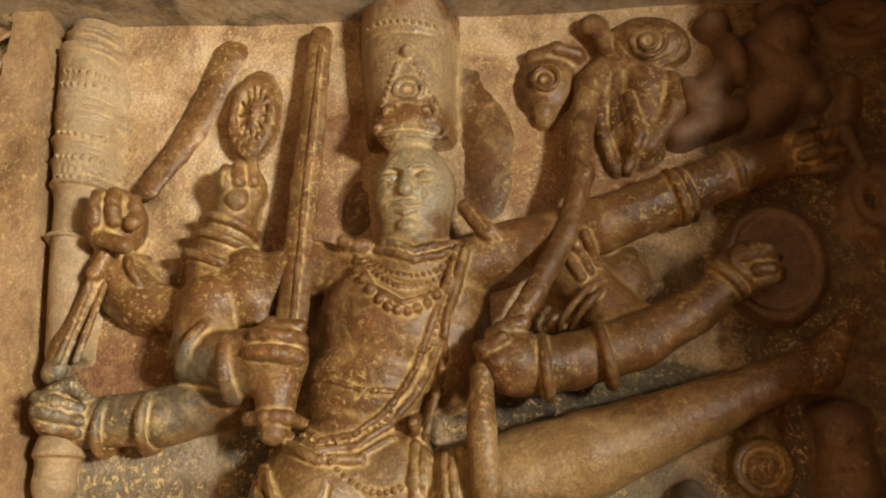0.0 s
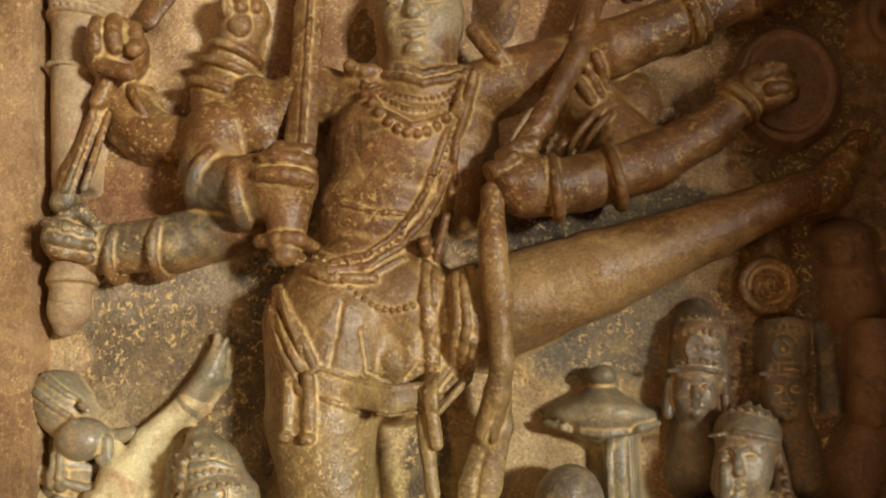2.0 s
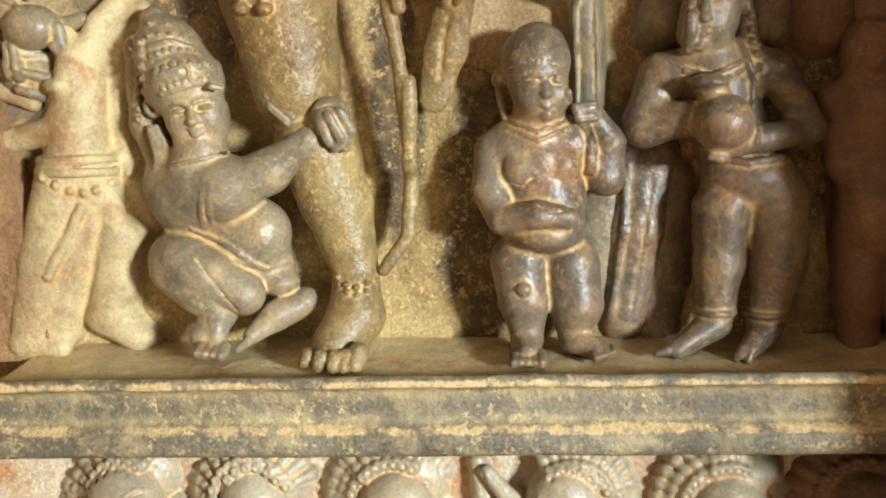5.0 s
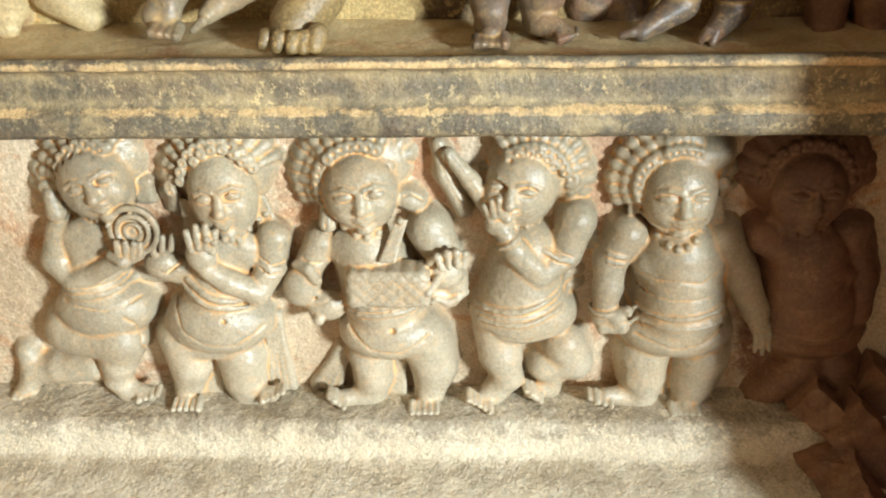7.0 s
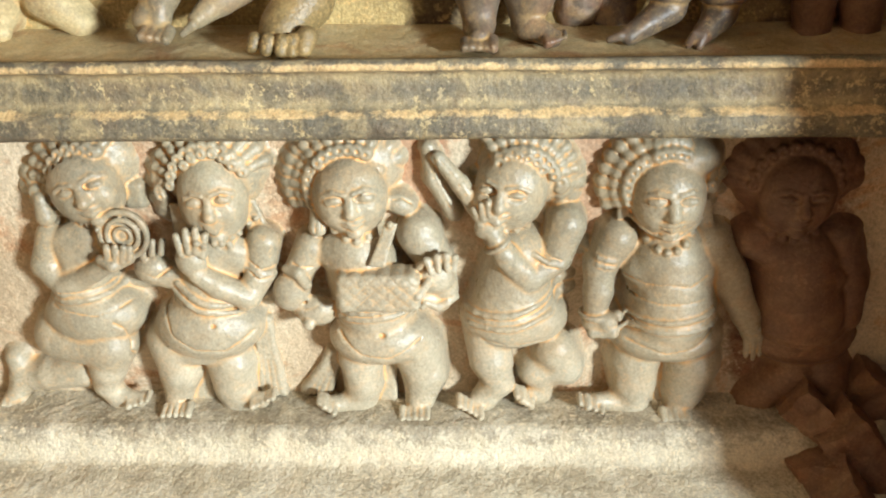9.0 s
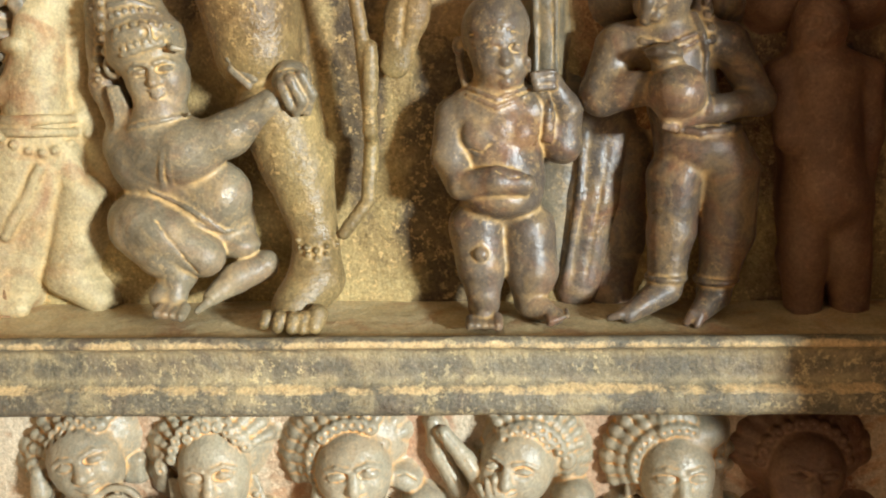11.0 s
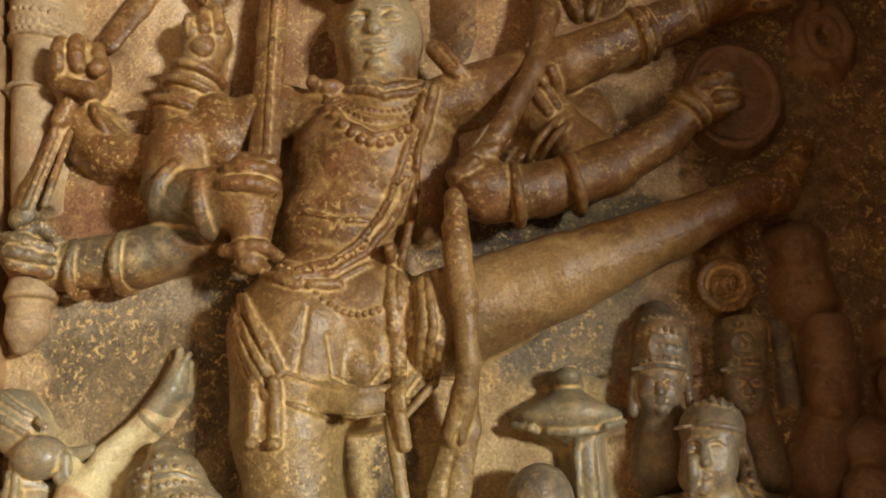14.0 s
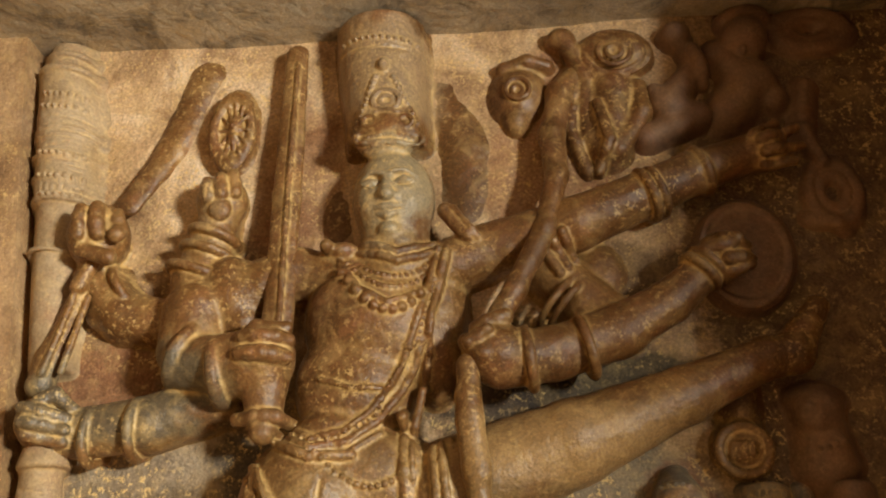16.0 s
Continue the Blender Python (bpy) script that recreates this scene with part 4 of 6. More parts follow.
s = Carving(0.0052)
s.ball((0.076, -0.03, 3.257), (0.074, 0.05, 0.099))
s.limb((0.036, -0.05, 3.338, 0.019), (0.109, -0.06, 3.352, 0.022), (0.165, -0.04, 3.349, 0.019))
s.hoop((0.076, -0.075, 3.248), (0.035, 0.035), 0.009)
s.hoop((0.075, -0.085, 3.242), (0.016, 0.016), 0.008)
s.ball((0.07, -0.04, 3.17), (0.032, 0.03, 0.047))
s.build("conch_shell_relief", brown_stone, "spiral sandstone conch shell carved on the wall", "conch shell", "carved weapons of the central figure")

s = Carving(0.0052)
s.ball((0.363, -0.05, 3.367), (0.112, 0.06, 0.083))
s.hoop((0.358, -0.11, 3.339), (0.022, 0.022), 0.008)
s.hoop((0.359, -0.1, 3.345), (0.047, 0.047), 0.008)
s.hoop((0.359, -0.08, 3.347), (0.082, 0.06), 0.008)
s.hoop((0.36, -0.07, 3.354), (0.101, 0.073), 0.008)
s.ball((0.214, -0.05, 3.429), (0.045, 0.04, 0.039))
s.limb((0.229, -0.06, 3.399, 0.029), (0.266, -0.05, 3.311, 0.025))
s.limb((0.266, -0.05, 3.311, 0.022), (0.363, -0.06, 3.247, 0.022))
s.limb((0.275, -0.02, 3.293, 0.048), (0.283, -0.02, 3.095, 0.05))
s.limb((0.351, -0.03, 3.248, 0.063), (0.327, -0.03, 3.054, 0.062))
s.limb((0.426, -0.05, 3.251, 0.022), (0.427, -0.06, 3.157, 0.028), (0.353, -0.06, 3.039, 0.03))
s.limb((0.241, -0.05, 3.258, 0.016), (0.221, -0.05, 3.116, 0.016), (0.262, -0.04, 2.983, 0.014))
s.limb((0.3, -0.05, 3.184, 0.016), (0.324, -0.06, 3.056, 0.015), (0.291, -0.05, 2.978, 0.014))
s.build("flying_demon_relief", brown_stone, "brown sandstone flying figure with a patterned round head", "relief")

s = Carving(0.0052)
s.ball((0.549, -0.05, 3.421), (0.045, 0.05, 0.041))
s.limb((0.567, -0.05, 3.392, 0.022), (0.598, -0.05, 3.299, 0.034), (0.498, -0.05, 3.178, 0.053))
s.limb((0.513, -0.05, 3.177, 0.046), (0.585, -0.05, 3.14, 0.037), (0.433, -0.04, 3.081, 0.04))
s.limb((0.587, -0.05, 3.354, 0.019), (0.609, -0.05, 3.245, 0.019))
s.limb((0.469, -0.06, 3.226, 0.022), (0.506, -0.06, 3.103, 0.021))
s.build("flying_attendant_relief", shaded_red_stone, "small shade-darkened sandstone flying attendant near the ceiling", "relief")

s = Carving(0.0065)
s.ball((0.743, -0.06, 3.382), (0.066, 0.07, 0.072))
s.ball((0.753, -0.05, 3.459), (0.08, 0.05, 0.048))
s.ball((0.723, -0.12, 3.325), (0.012, 0.02, 0.018))
s.limb((0.667, -0.03, 3.346, 0.051), (0.746, -0.04, 3.246, 0.068), (0.664, -0.03, 3.149, 0.062))
s.limb((0.718, -0.04, 3.265, 0.053), (0.8, -0.04, 3.192, 0.04))
s.hoop((0.939, -0.04, 3.42), (0.095, 0.06), 0.019)
s.hoop((0.939, -0.04, 3.42), (0.063, 0.035), 0.014)
s.hoop((0.915, -0.04, 2.888), (0.064, 0.088), 0.013)
s.hoop((0.915, -0.04, 2.888), (0.035, 0.05), 0.01)
s.limb((0.896, -0.03, 3.229, 0.025), (0.863, -0.03, 3.075, 0.021), (0.894, -0.03, 2.974, 0.018))
s.limb((0.839, -0.03, 2.815, 0.015), (0.926, -0.03, 2.782, 0.017))
s.build("garland_bearer_relief", shaded_red_stone, "shade-darkened sandstone head with looped garlands in the corner", "relief")

s = Carving(0.0045)
s.limb((-0.789, -0.08, 1.807, 0.0351), (-0.757, -0.1, 1.74, 0.0724), (-0.72, -0.11, 1.668, 0.0936), k=0.03)
s.limb((-0.843, -0.05, 1.748, 0.0357), (-0.833, -0.07, 1.57, 0.0383), (-0.799, -0.08, 1.475, 0.0355), k=0.02)
s.face((-0.689, -0.13, 1.59), 0.0747, 0.085, 0.12, 8, 0.06)
s.limb((-0.74, -0.2, 1.637, 0.0064), (-0.666, -0.22, 1.661, 0.0063), (-0.606, -0.19, 1.647, 0.0064))
s.beads((-0.737, -0.2, 1.65), (-0.611, -0.2, 1.661), -0.012, 16, 0.006)
s.limb((-0.758, -0.19, 1.678, 0.0052), (-0.686, -0.21, 1.699, 0.0051), (-0.632, -0.18, 1.686, 0.0052))
s.beads((-0.753, -0.19, 1.689), (-0.639, -0.19, 1.698), -0.012, 13, 0.007)
s.limb((-0.771, -0.17, 1.747, 0.0052), (-0.72, -0.19, 1.757, 0.0051), (-0.677, -0.17, 1.743, 0.0052))
s.beads((-0.772, -0.16, 1.768), (-0.701, -0.16, 1.768), -0.006, 8, 0.007)
s.beads((-0.775, -0.14, 1.797), (-0.736, -0.14, 1.796), -0.004, 5, 0.007)
s.beads((-0.825, -0.11, 1.769), (-0.835, -0.12, 1.583), 0.0, 14, 0.0095)
s.beads((-0.793, -0.14, 1.753), (-0.803, -0.14, 1.595), 0.0, 12, 0.0105)
s.hoop((-0.792, -0.14, 1.611), (0.0167, 0.0193), 0.007)
s.ball((-0.783, -0.13, 1.58), (0.0193, 0.025, 0.0232))
s.folds((-0.794, -0.13, 1.564), (-0.767, -0.14, 1.479), (0.0116, 0.0219), 5, 0.0065)
s.limb((-0.686, -0.13, 1.499, 0.0639), (-0.696, -0.12, 1.456, 0.0751), k=0.02)
s.limb((-0.785, -0.1, 1.429, 0.0542), (-0.691, -0.12, 1.446, 0.059), (-0.618, -0.13, 1.446, 0.048), k=0.03)
s.limb((-0.749, -0.19, 1.475, 0.0052), (-0.666, -0.21, 1.49, 0.0051), (-0.602, -0.19, 1.505, 0.0052))
s.limb((-0.747, -0.11, 1.397, 0.0756), (-0.629, -0.15, 1.412, 0.0688), (-0.52, -0.16, 1.457, 0.0499), (-0.423, -0.16, 1.524, 0.0367), k=0.02)
s.bangle((-0.643, -0.15, 1.41), 0.0657, 0.0075, 104)
s.bangle((-0.621, -0.15, 1.413), 0.0644, 0.0065, 104)
s.bangle((-0.663, -0.145, 1.407), 0.0669, 0.0065, 104)
s.bangle((-0.429, -0.16, 1.522), 0.0348, 0.006, 125)
s.ball((-0.372, -0.16, 1.579), (0.0463, 0.045, 0.0438), -30)
s.ball((-0.384, -0.165, 1.623), (0.0335, 0.03, 0.0257))
s.digit((-0.342, -0.2, 1.588, 0.0141), (-0.32, -0.195, 1.547, 0.0116), (-0.336, -0.18, 1.508, 0.0104))
s.digit((-0.365, -0.205, 1.578, 0.0141), (-0.343, -0.2, 1.532, 0.0116), (-0.359, -0.185, 1.506, 0.0104))
s.digit((-0.386, -0.2, 1.565, 0.0128), (-0.37, -0.195, 1.519, 0.0103))
s.groove((-0.395, -0.21, 1.597, 0.0038), (-0.362, -0.22, 1.605, 0.0038), (-0.33, -0.21, 1.595, 0.0038))
s.digit((-0.508, -0.17, 1.647, 0.0084), (-0.443, -0.17, 1.597, 0.0085))
s.digit((-0.511, -0.17, 1.626, 0.0085), (-0.454, -0.17, 1.579, 0.0085))
s.digit((-0.506, -0.17, 1.603, 0.0085), (-0.468, -0.17, 1.564, 0.0085))
s.digit((-0.492, -0.17, 1.66, 0.0078), (-0.43, -0.17, 1.613, 0.0078))
s.limb((-0.715, -0.07, 1.364, 0.099), (-0.604, -0.08, 1.279, 0.0905), (-0.558, -0.08, 1.218, 0.0687), k=0.03)
s.ball((-0.705, -0.13, 1.231), (0.1133, 0.1, 0.0772), 32)
s.beads((-0.766, -0.18, 1.723), (-0.654, -0.18, 1.727), -0.012, 22, 0.006)
s.hoop((-0.688, -0.22, 1.686), (0.0116, 0.0154), 0.005)
s.ball((-0.57, -0.11, 1.304), (0.0824, 0.07, 0.0901))
s.limb((-0.606, -0.19, 1.25, 0.0052), (-0.538, -0.19, 1.226, 0.0052), (-0.501, -0.17, 1.233, 0.0053))
s.ball((-0.521, -0.1, 1.188), (0.0463, 0.05, 0.0335))
s.limb((-0.764, -0.12, 1.252, 0.0702), (-0.672, -0.16, 1.214, 0.0663), (-0.593, -0.17, 1.172, 0.0502), k=0.012)
s.limb((-0.762, -0.15, 1.234, 0.0613), (-0.693, -0.17, 1.173, 0.0502), (-0.649, -0.17, 1.127, 0.0371), k=0.01)
s.groove((-0.686, -0.21, 1.266, 0.0052), (-0.643, -0.22, 1.207, 0.0052), (-0.603, -0.21, 1.14, 0.0052))
s.limb((-0.712, -0.18, 1.328, 0.0052), (-0.615, -0.21, 1.284, 0.0052), (-0.546, -0.2, 1.227, 0.0052))
s.limb((-0.661, -0.16, 1.125, 0.0372), (-0.695, -0.19, 1.078, 0.0276), k=0.01)
s.toes((-0.686, -0.235, 1.054), (-0.632, -0.235, 1.046), 4, 0.01, 0.04)
s.limb((-0.658, -0.18, 1.108, 0.0316), (-0.661, -0.2, 1.059, 0.0235), k=0.01)
s.limb((-0.467, -0.1, 1.138, 0.0355), (-0.535, -0.13, 1.108, 0.0364), (-0.584, -0.17, 1.071, 0.0225), k=0.01)
s.limb((-0.587, -0.19, 1.064, 0.0158), (-0.608, -0.2, 1.048, 0.0105))
s.build("kneeling_crowned_statue", grey_stone, "grey sandstone kneeling statue with a tall crown clasping a leg", "statue", "attendants of the central figure", grit=0.004)

s = Carving(0.0065)
s.limb((-0.985, -0.06, 1.72, 0.058), (-1.003, -0.06, 1.61, 0.064), (-1.015, -0.06, 1.472, 0.081))
s.bangle((-1.01, -0.07, 1.493), 0.086, 0.011, 0)
s.bangle((-1.011, -0.07, 1.466), 0.088, 0.011, 3)
s.beads((-1.061, -0.14, 1.456), (-0.895, -0.14, 1.454), 0.04, 14, 0.011)
s.limb((-1.048, -0.07, 1.417, 0.076), (-1.107, -0.08, 1.252, 0.069), (-1.165, -0.08, 1.055, 0.056))
s.limb((-0.981, -0.06, 1.416, 0.063), (-1.037, -0.06, 1.263, 0.063), (-1.102, -0.06, 1.065, 0.051))
s.limb((-0.951, -0.08, 1.417, 0.03), (-0.918, -0.08, 1.32, 0.028), (-0.888, -0.07, 1.291, 0.019))
s.limb((-0.988, -0.11, 1.379, 0.014), (-1.08, -0.12, 1.216, 0.012))
s.limb((-0.925, -0.05, 1.289, 0.063), (-0.975, -0.05, 1.106, 0.056), (-0.904, -0.05, 1.035, 0.036))
s.limb((-1.183, -0.1, 1.039, 0.033), (-1.083, -0.1, 1.032, 0.025))
s.limb((-0.775, -0.03, 2.003, 0.017), (-0.834, -0.05, 1.907, 0.028), (-0.932, -0.05, 1.808, 0.034), (-0.993, -0.05, 1.695, 0.045))
s.digit((-0.771, -0.04, 1.997, 0.013), (-0.752, -0.04, 2.03, 0.007))
s.digit((-0.776, -0.05, 1.99, 0.011), (-0.783, -0.05, 2.032, 0.007))
s.limb((-1.014, -0.07, 1.789, 0.025), (-0.982, -0.08, 1.678, 0.027), (-1.06, -0.08, 1.563, 0.033), (-1.161, -0.08, 1.544, 0.03))
s.limb((-1.208, -0.06, 1.725, 0.019), (-1.09, -0.07, 1.667, 0.019), (-1.018, -0.07, 1.665, 0.017))
s.limb((-1.21, -0.06, 1.669, 0.019), (-1.105, -0.07, 1.626, 0.019))
s.limb((-0.894, -0.02, 1.777, 0.02), (-0.921, -0.02, 1.61, 0.022), (-0.903, -0.02, 1.469, 0.023), (-0.857, -0.02, 1.342, 0.02))
s.build("striding_attendant_statue", yellow_stone, "worn yellowish sandstone striding attendant with belted waist", "statue", "attendants of the central figure")

s = Carving(0.0052)
s.ball((-1.16, -0.06, 1.885), (0.068, 0.06, 0.097), -35)
s.ball((-1.081, -0.09, 1.804), (0.067, 0.06, 0.053))
s.limb((-1.201, -0.1, 1.957, 0.008), (-1.061, -0.12, 1.871, 0.008))
s.limb((-1.206, -0.1, 1.915, 0.008), (-1.089, -0.12, 1.843, 0.008))
s.limb((-1.144, -0.08, 1.79, 0.014), (-1.117, -0.08, 1.693, 0.017))
s.limb((-1.023, -0.06, 1.807, 0.023), (-0.972, -0.06, 1.821, 0.017))
s.ball((-1.118, -0.05, 1.694), (0.071, 0.05, 0.057))
s.limb((-1.014, -0.05, 1.8, 0.017), (-1.009, -0.06, 1.702, 0.0196), (-1.057, -0.06, 1.613, 0.0223), (-1.158, -0.05, 1.553, 0.0211), k=0.008)
s.limb((-1.122, -0.04, 1.746, 0.0114), (-1.063, -0.05, 1.738, 0.0127), (-1.025, -0.04, 1.758, 0.0113), k=0.006)
s.limb((-1.104, -0.04, 1.701, 0.0113), (-1.06, -0.05, 1.685, 0.0127), (-1.033, -0.04, 1.696, 0.0113), k=0.006)
s.limb((-1.126, -0.04, 1.662, 0.0142), (-1.081, -0.05, 1.645, 0.0155), (-1.055, -0.04, 1.66, 0.0127), k=0.006)
s.limb((-1.142, -0.06, 1.765, 0.0113), (-1.141, -0.06, 1.695, 0.0141), k=0.005)
s.limb((-1.125, -0.06, 1.765, 0.0085), (-1.118, -0.06, 1.712, 0.0099), k=0.005)
s.limb((-1.208, -0.04, 1.61, 0.0284), (-1.128, -0.04, 1.603, 0.0311), k=0.01)
s.limb((-0.843, -0.05, 1.897, 0.031), (-0.793, -0.05, 1.965, 0.0283), (-0.774, -0.045, 2.02, 0.0227), k=0.01)
s.digit((-0.769, -0.06, 2.015, 0.0099), (-0.753, -0.05, 2.054, 0.0071))
s.digit((-0.781, -0.06, 2.021, 0.0099), (-0.777, -0.05, 2.065, 0.0071))
s.build("falling_attendant_relief", grey_stone, "grey sandstone tumbling attendant with a wrapped head", "relief", "attendants of the central figure")

s = Carving(0.0065)
s.limb((-1.275, -0.06, 1.935, 0.031), (-1.256, -0.06, 1.692, 0.028), (-1.221, -0.06, 1.44, 0.025))
s.build("stone_staff", yellow_stone, "pale upright sandstone staff against the wall", "staff")

s = Carving(0.0045)
s.ball((0.094, -0.14, 1.683), (0.0785, 0.085, 0.085))
s.face((0.1, -0.165, 1.627), 0.0631, 0.0798, 0.2, 2, 0.14)
s.groove((0.032, -0.22, 1.668, 0.0032), (0.093, -0.25, 1.685, 0.0031), (0.155, -0.22, 1.669, 0.0032))
s.limb((0.012, -0.12, 1.654, 0.0119), (0.01, -0.12, 1.614, 0.008), (0.022, -0.13, 1.564, 0.0093), k=0.006)
s.hoop((0.01, -0.13, 1.648), (0.0103, 0.0142), 0.005)
s.limb((0.16, -0.12, 1.613, 0.0106), (0.168, -0.13, 1.571, 0.0079), k=0.006)
s.limb((0.099, -0.13, 1.568, 0.0581), (0.099, -0.13, 1.529, 0.0714), k=0.02)
s.limb((0.032, -0.2, 1.555, 0.0051), (0.094, -0.23, 1.529, 0.005), (0.165, -0.2, 1.554, 0.0051))
s.limb((0.029, -0.2, 1.54, 0.0051), (0.094, -0.23, 1.511, 0.005), (0.167, -0.2, 1.539, 0.0051))
s.limb((0.041, -0.12, 1.489, 0.0719), (0.166, -0.12, 1.494, 0.0665), k=0.02)
s.limb((0.102, -0.12, 1.457, 0.0959), (0.112, -0.12, 1.337, 0.0989), k=0.02)
s.ball((0.055, -0.175, 1.446), (0.0438, 0.04, 0.0412))
s.ball((0.149, -0.175, 1.454), (0.0412, 0.04, 0.0412))
s.groove((0.033, -0.22, 1.42, 0.0038), (0.058, -0.23, 1.41, 0.0038), (0.081, -0.23, 1.433, 0.0038))
s.limb((0.001, -0.13, 1.49, 0.0477), (-0.013, -0.16, 1.401, 0.0419), (0.013, -0.19, 1.341, 0.0363), k=0.01)
s.limb((0.015, -0.2, 1.337, 0.0348), (0.091, -0.235, 1.352, 0.0316), (0.157, -0.235, 1.342, 0.0253), k=0.01)
s.groove((0.08, -0.26, 1.38, 0.0031), (0.13, -0.26, 1.359, 0.0031), (0.179, -0.24, 1.37, 0.0032))
s.ball((0.108, -0.15, 1.302), (0.0953, 0.095, 0.0463))
s.limb((0.186, -0.13, 1.497, 0.0397), (0.248, -0.12, 1.422, 0.0453), (0.255, -0.13, 1.502, 0.037), (0.217, -0.14, 1.565, 0.0289), k=0.01)
s.digit((0.176, -0.18, 1.582, 0.009), (0.221, -0.175, 1.587, 0.0077))
s.digit((0.179, -0.18, 1.567, 0.009), (0.223, -0.175, 1.571, 0.0078))
s.digit((0.184, -0.18, 1.552, 0.009), (0.223, -0.175, 1.554, 0.0078))
s.limb((0.195, -0.175, 1.539, 0.0103), (0.212, -0.185, 1.51, 0.0129), (0.208, -0.18, 1.438, 0.0104), k=0.005)
s.limb((0.208, -0.17, 1.539, 0.0065), (0.224, -0.175, 1.497, 0.0065), (0.216, -0.17, 1.432, 0.0065), k=0.005)
s.limb((0.053, -0.13, 1.233, 0.0695), (0.058, -0.15, 1.14, 0.0558), (0.065, -0.16, 1.056, 0.0371), k=0.014)
s.ball((0.056, -0.215, 1.178), (0.0167, 0.015, 0.0167))
s.limb((0.168, -0.13, 1.222, 0.0668), (0.178, -0.14, 1.124, 0.0587), (0.17, -0.14, 1.051, 0.0374), k=0.014)
s.limb((0.064, -0.18, 1.047, 0.0341), (0.063, -0.215, 1.037, 0.0233))
s.toes((0.031, -0.24, 1.022), (0.093, -0.24, 1.022), 5, 0.0095, 0.036)
s.limb((0.176, -0.16, 1.048, 0.0344), (0.232, -0.2, 1.027, 0.0195), k=0.01)
s.toes((0.215, -0.215, 1.023), (0.255, -0.205, 1.034), 4, 0.0085, 0.03, 0)
s.build("dwarf_attendant_statue", umber_shade_stone, "polished grey sandstone child-like attendant with bare belly", "statue", "attendants of the central figure", grit=0.004)

s = Carving(0.0048)
s.limb((0.175, -0.05, 1.949, 0.0325), (0.174, -0.055, 1.897, 0.0834), k=0.03)
s.ball((0.174, -0.055, 1.881), (0.1284, 0.085, 0.0334), k=0.03)
s.ball((0.175, -0.05, 1.973), (0.0334, 0.035, 0.0231))
s.limb((0.043, -0.08, 1.862, 0.008), (0.102, -0.125, 1.844, 0.0091), (0.168, -0.14, 1.838, 0.009), (0.235, -0.125, 1.844, 0.0091), (0.3, -0.08, 1.866, 0.0079), k=0.006)
s.groove((0.076, -0.13, 1.882, 0.0026), (0.167, -0.15, 1.866, 0.0026), (0.261, -0.13, 1.886, 0.0026))
s.limb((0.209, -0.04, 1.837, 0.0405), (0.215, -0.045, 1.71, 0.0401), (0.221, -0.05, 1.553, 0.0357), k=0.012)
s.limb((0.186, -0.07, 1.832, 0.008), (0.19, -0.08, 1.58, 0.0078), k=0.005)
s.limb((0.233, -0.07, 1.832, 0.0066), (0.237, -0.08, 1.581, 0.0065), k=0.005)
s.blade((0.259, -0.02, 1.51, 0.057), (0.244, -0.02, 1.28, 0.052), (0.226, -0.02, 1.102, 0.038))
s.build("stone_parasol", grey_stone, "mushroom-shaped grey sandstone parasol on a thick stem", "parasol")

s = Carving(0.0065)
s.blade((0.357, -0.03, 1.462, 0.062), (0.332, -0.035, 1.281, 0.059), (0.299, -0.04, 1.052, 0.043))
s.limb((0.307, -0.06, 1.444, 0.008), (0.297, -0.06, 1.285, 0.008), (0.266, -0.06, 1.07, 0.008))
s.groove((0.367, -0.05, 1.43, 0.005), (0.347, -0.05, 1.283, 0.005), (0.313, -0.05, 1.081, 0.005))
s.build("draped_stone_panel", umber_shade_stone, "tapering grey sandstone drapery beside the attendant", "drapery")

s = Carving(0.0052)
s.ball((0.489, -0.13, 1.84), (0.0745, 0.085, 0.0668))
s.face((0.471, -0.16, 1.776), 0.0642, 0.095, -0.36, -4, 0.06)
s.beads((0.399, -0.2, 1.86), (0.537, -0.19, 1.869), -0.03, 16, 0.0075)
s.beads((0.411, -0.19, 1.881), (0.53, -0.18, 1.89), -0.026, 13, 0.0075)
s.limb((0.395, -0.19, 1.834, 0.0062), (0.448, -0.23, 1.844, 0.0061), (0.538, -0.18, 1.828, 0.0062))
s.limb((0.55, -0.13, 1.807, 0.0165), (0.562, -0.12, 1.714, 0.0228), (0.584, -0.12, 1.652, 0.0202), k=0.008)
s.beads((0.561, -0.15, 1.764), (0.571, -0.15, 1.653), 0, 9, 0.01)
s.limb((0.422, -0.12, 1.764, 0.0128), (0.422, -0.11, 1.7, 0.0154), k=0.006)
s.limb((0.415, -0.19, 1.652, 0.0062), (0.47, -0.21, 1.641, 0.0061), (0.54, -0.19, 1.67, 0.0061))
s.limb((0.413, -0.19, 1.635, 0.0049), (0.477, -0.21, 1.622, 0.0049), (0.551, -0.19, 1.656, 0.0049))
s.limb((0.477, -0.13, 1.725, 0.053), (0.48, -0.13, 1.661, 0.063))
s.limb((0.376, -0.12, 1.645, 0.051), (0.488, -0.12, 1.656, 0.064), (0.618, -0.12, 1.647, 0.048))
s.limb((0.622, -0.13, 1.64, 0.045), (0.69, -0.15, 1.52, 0.035), (0.587, -0.19, 1.503, 0.029), (0.473, -0.22, 1.481, 0.024))
s.limb((0.371, -0.11, 1.639, 0.051), (0.336, -0.13, 1.537, 0.049), (0.421, -0.18, 1.549, 0.04))
s.ball((0.487, -0.22, 1.541), (0.066, 0.075, 0.061))
s.drum((0.46, -0.21, 1.633, 0.029), (0.469, -0.21, 1.59, 0.039))
s.ball((0.456, -0.22, 1.626), (0.044, 0.045, 0.017))
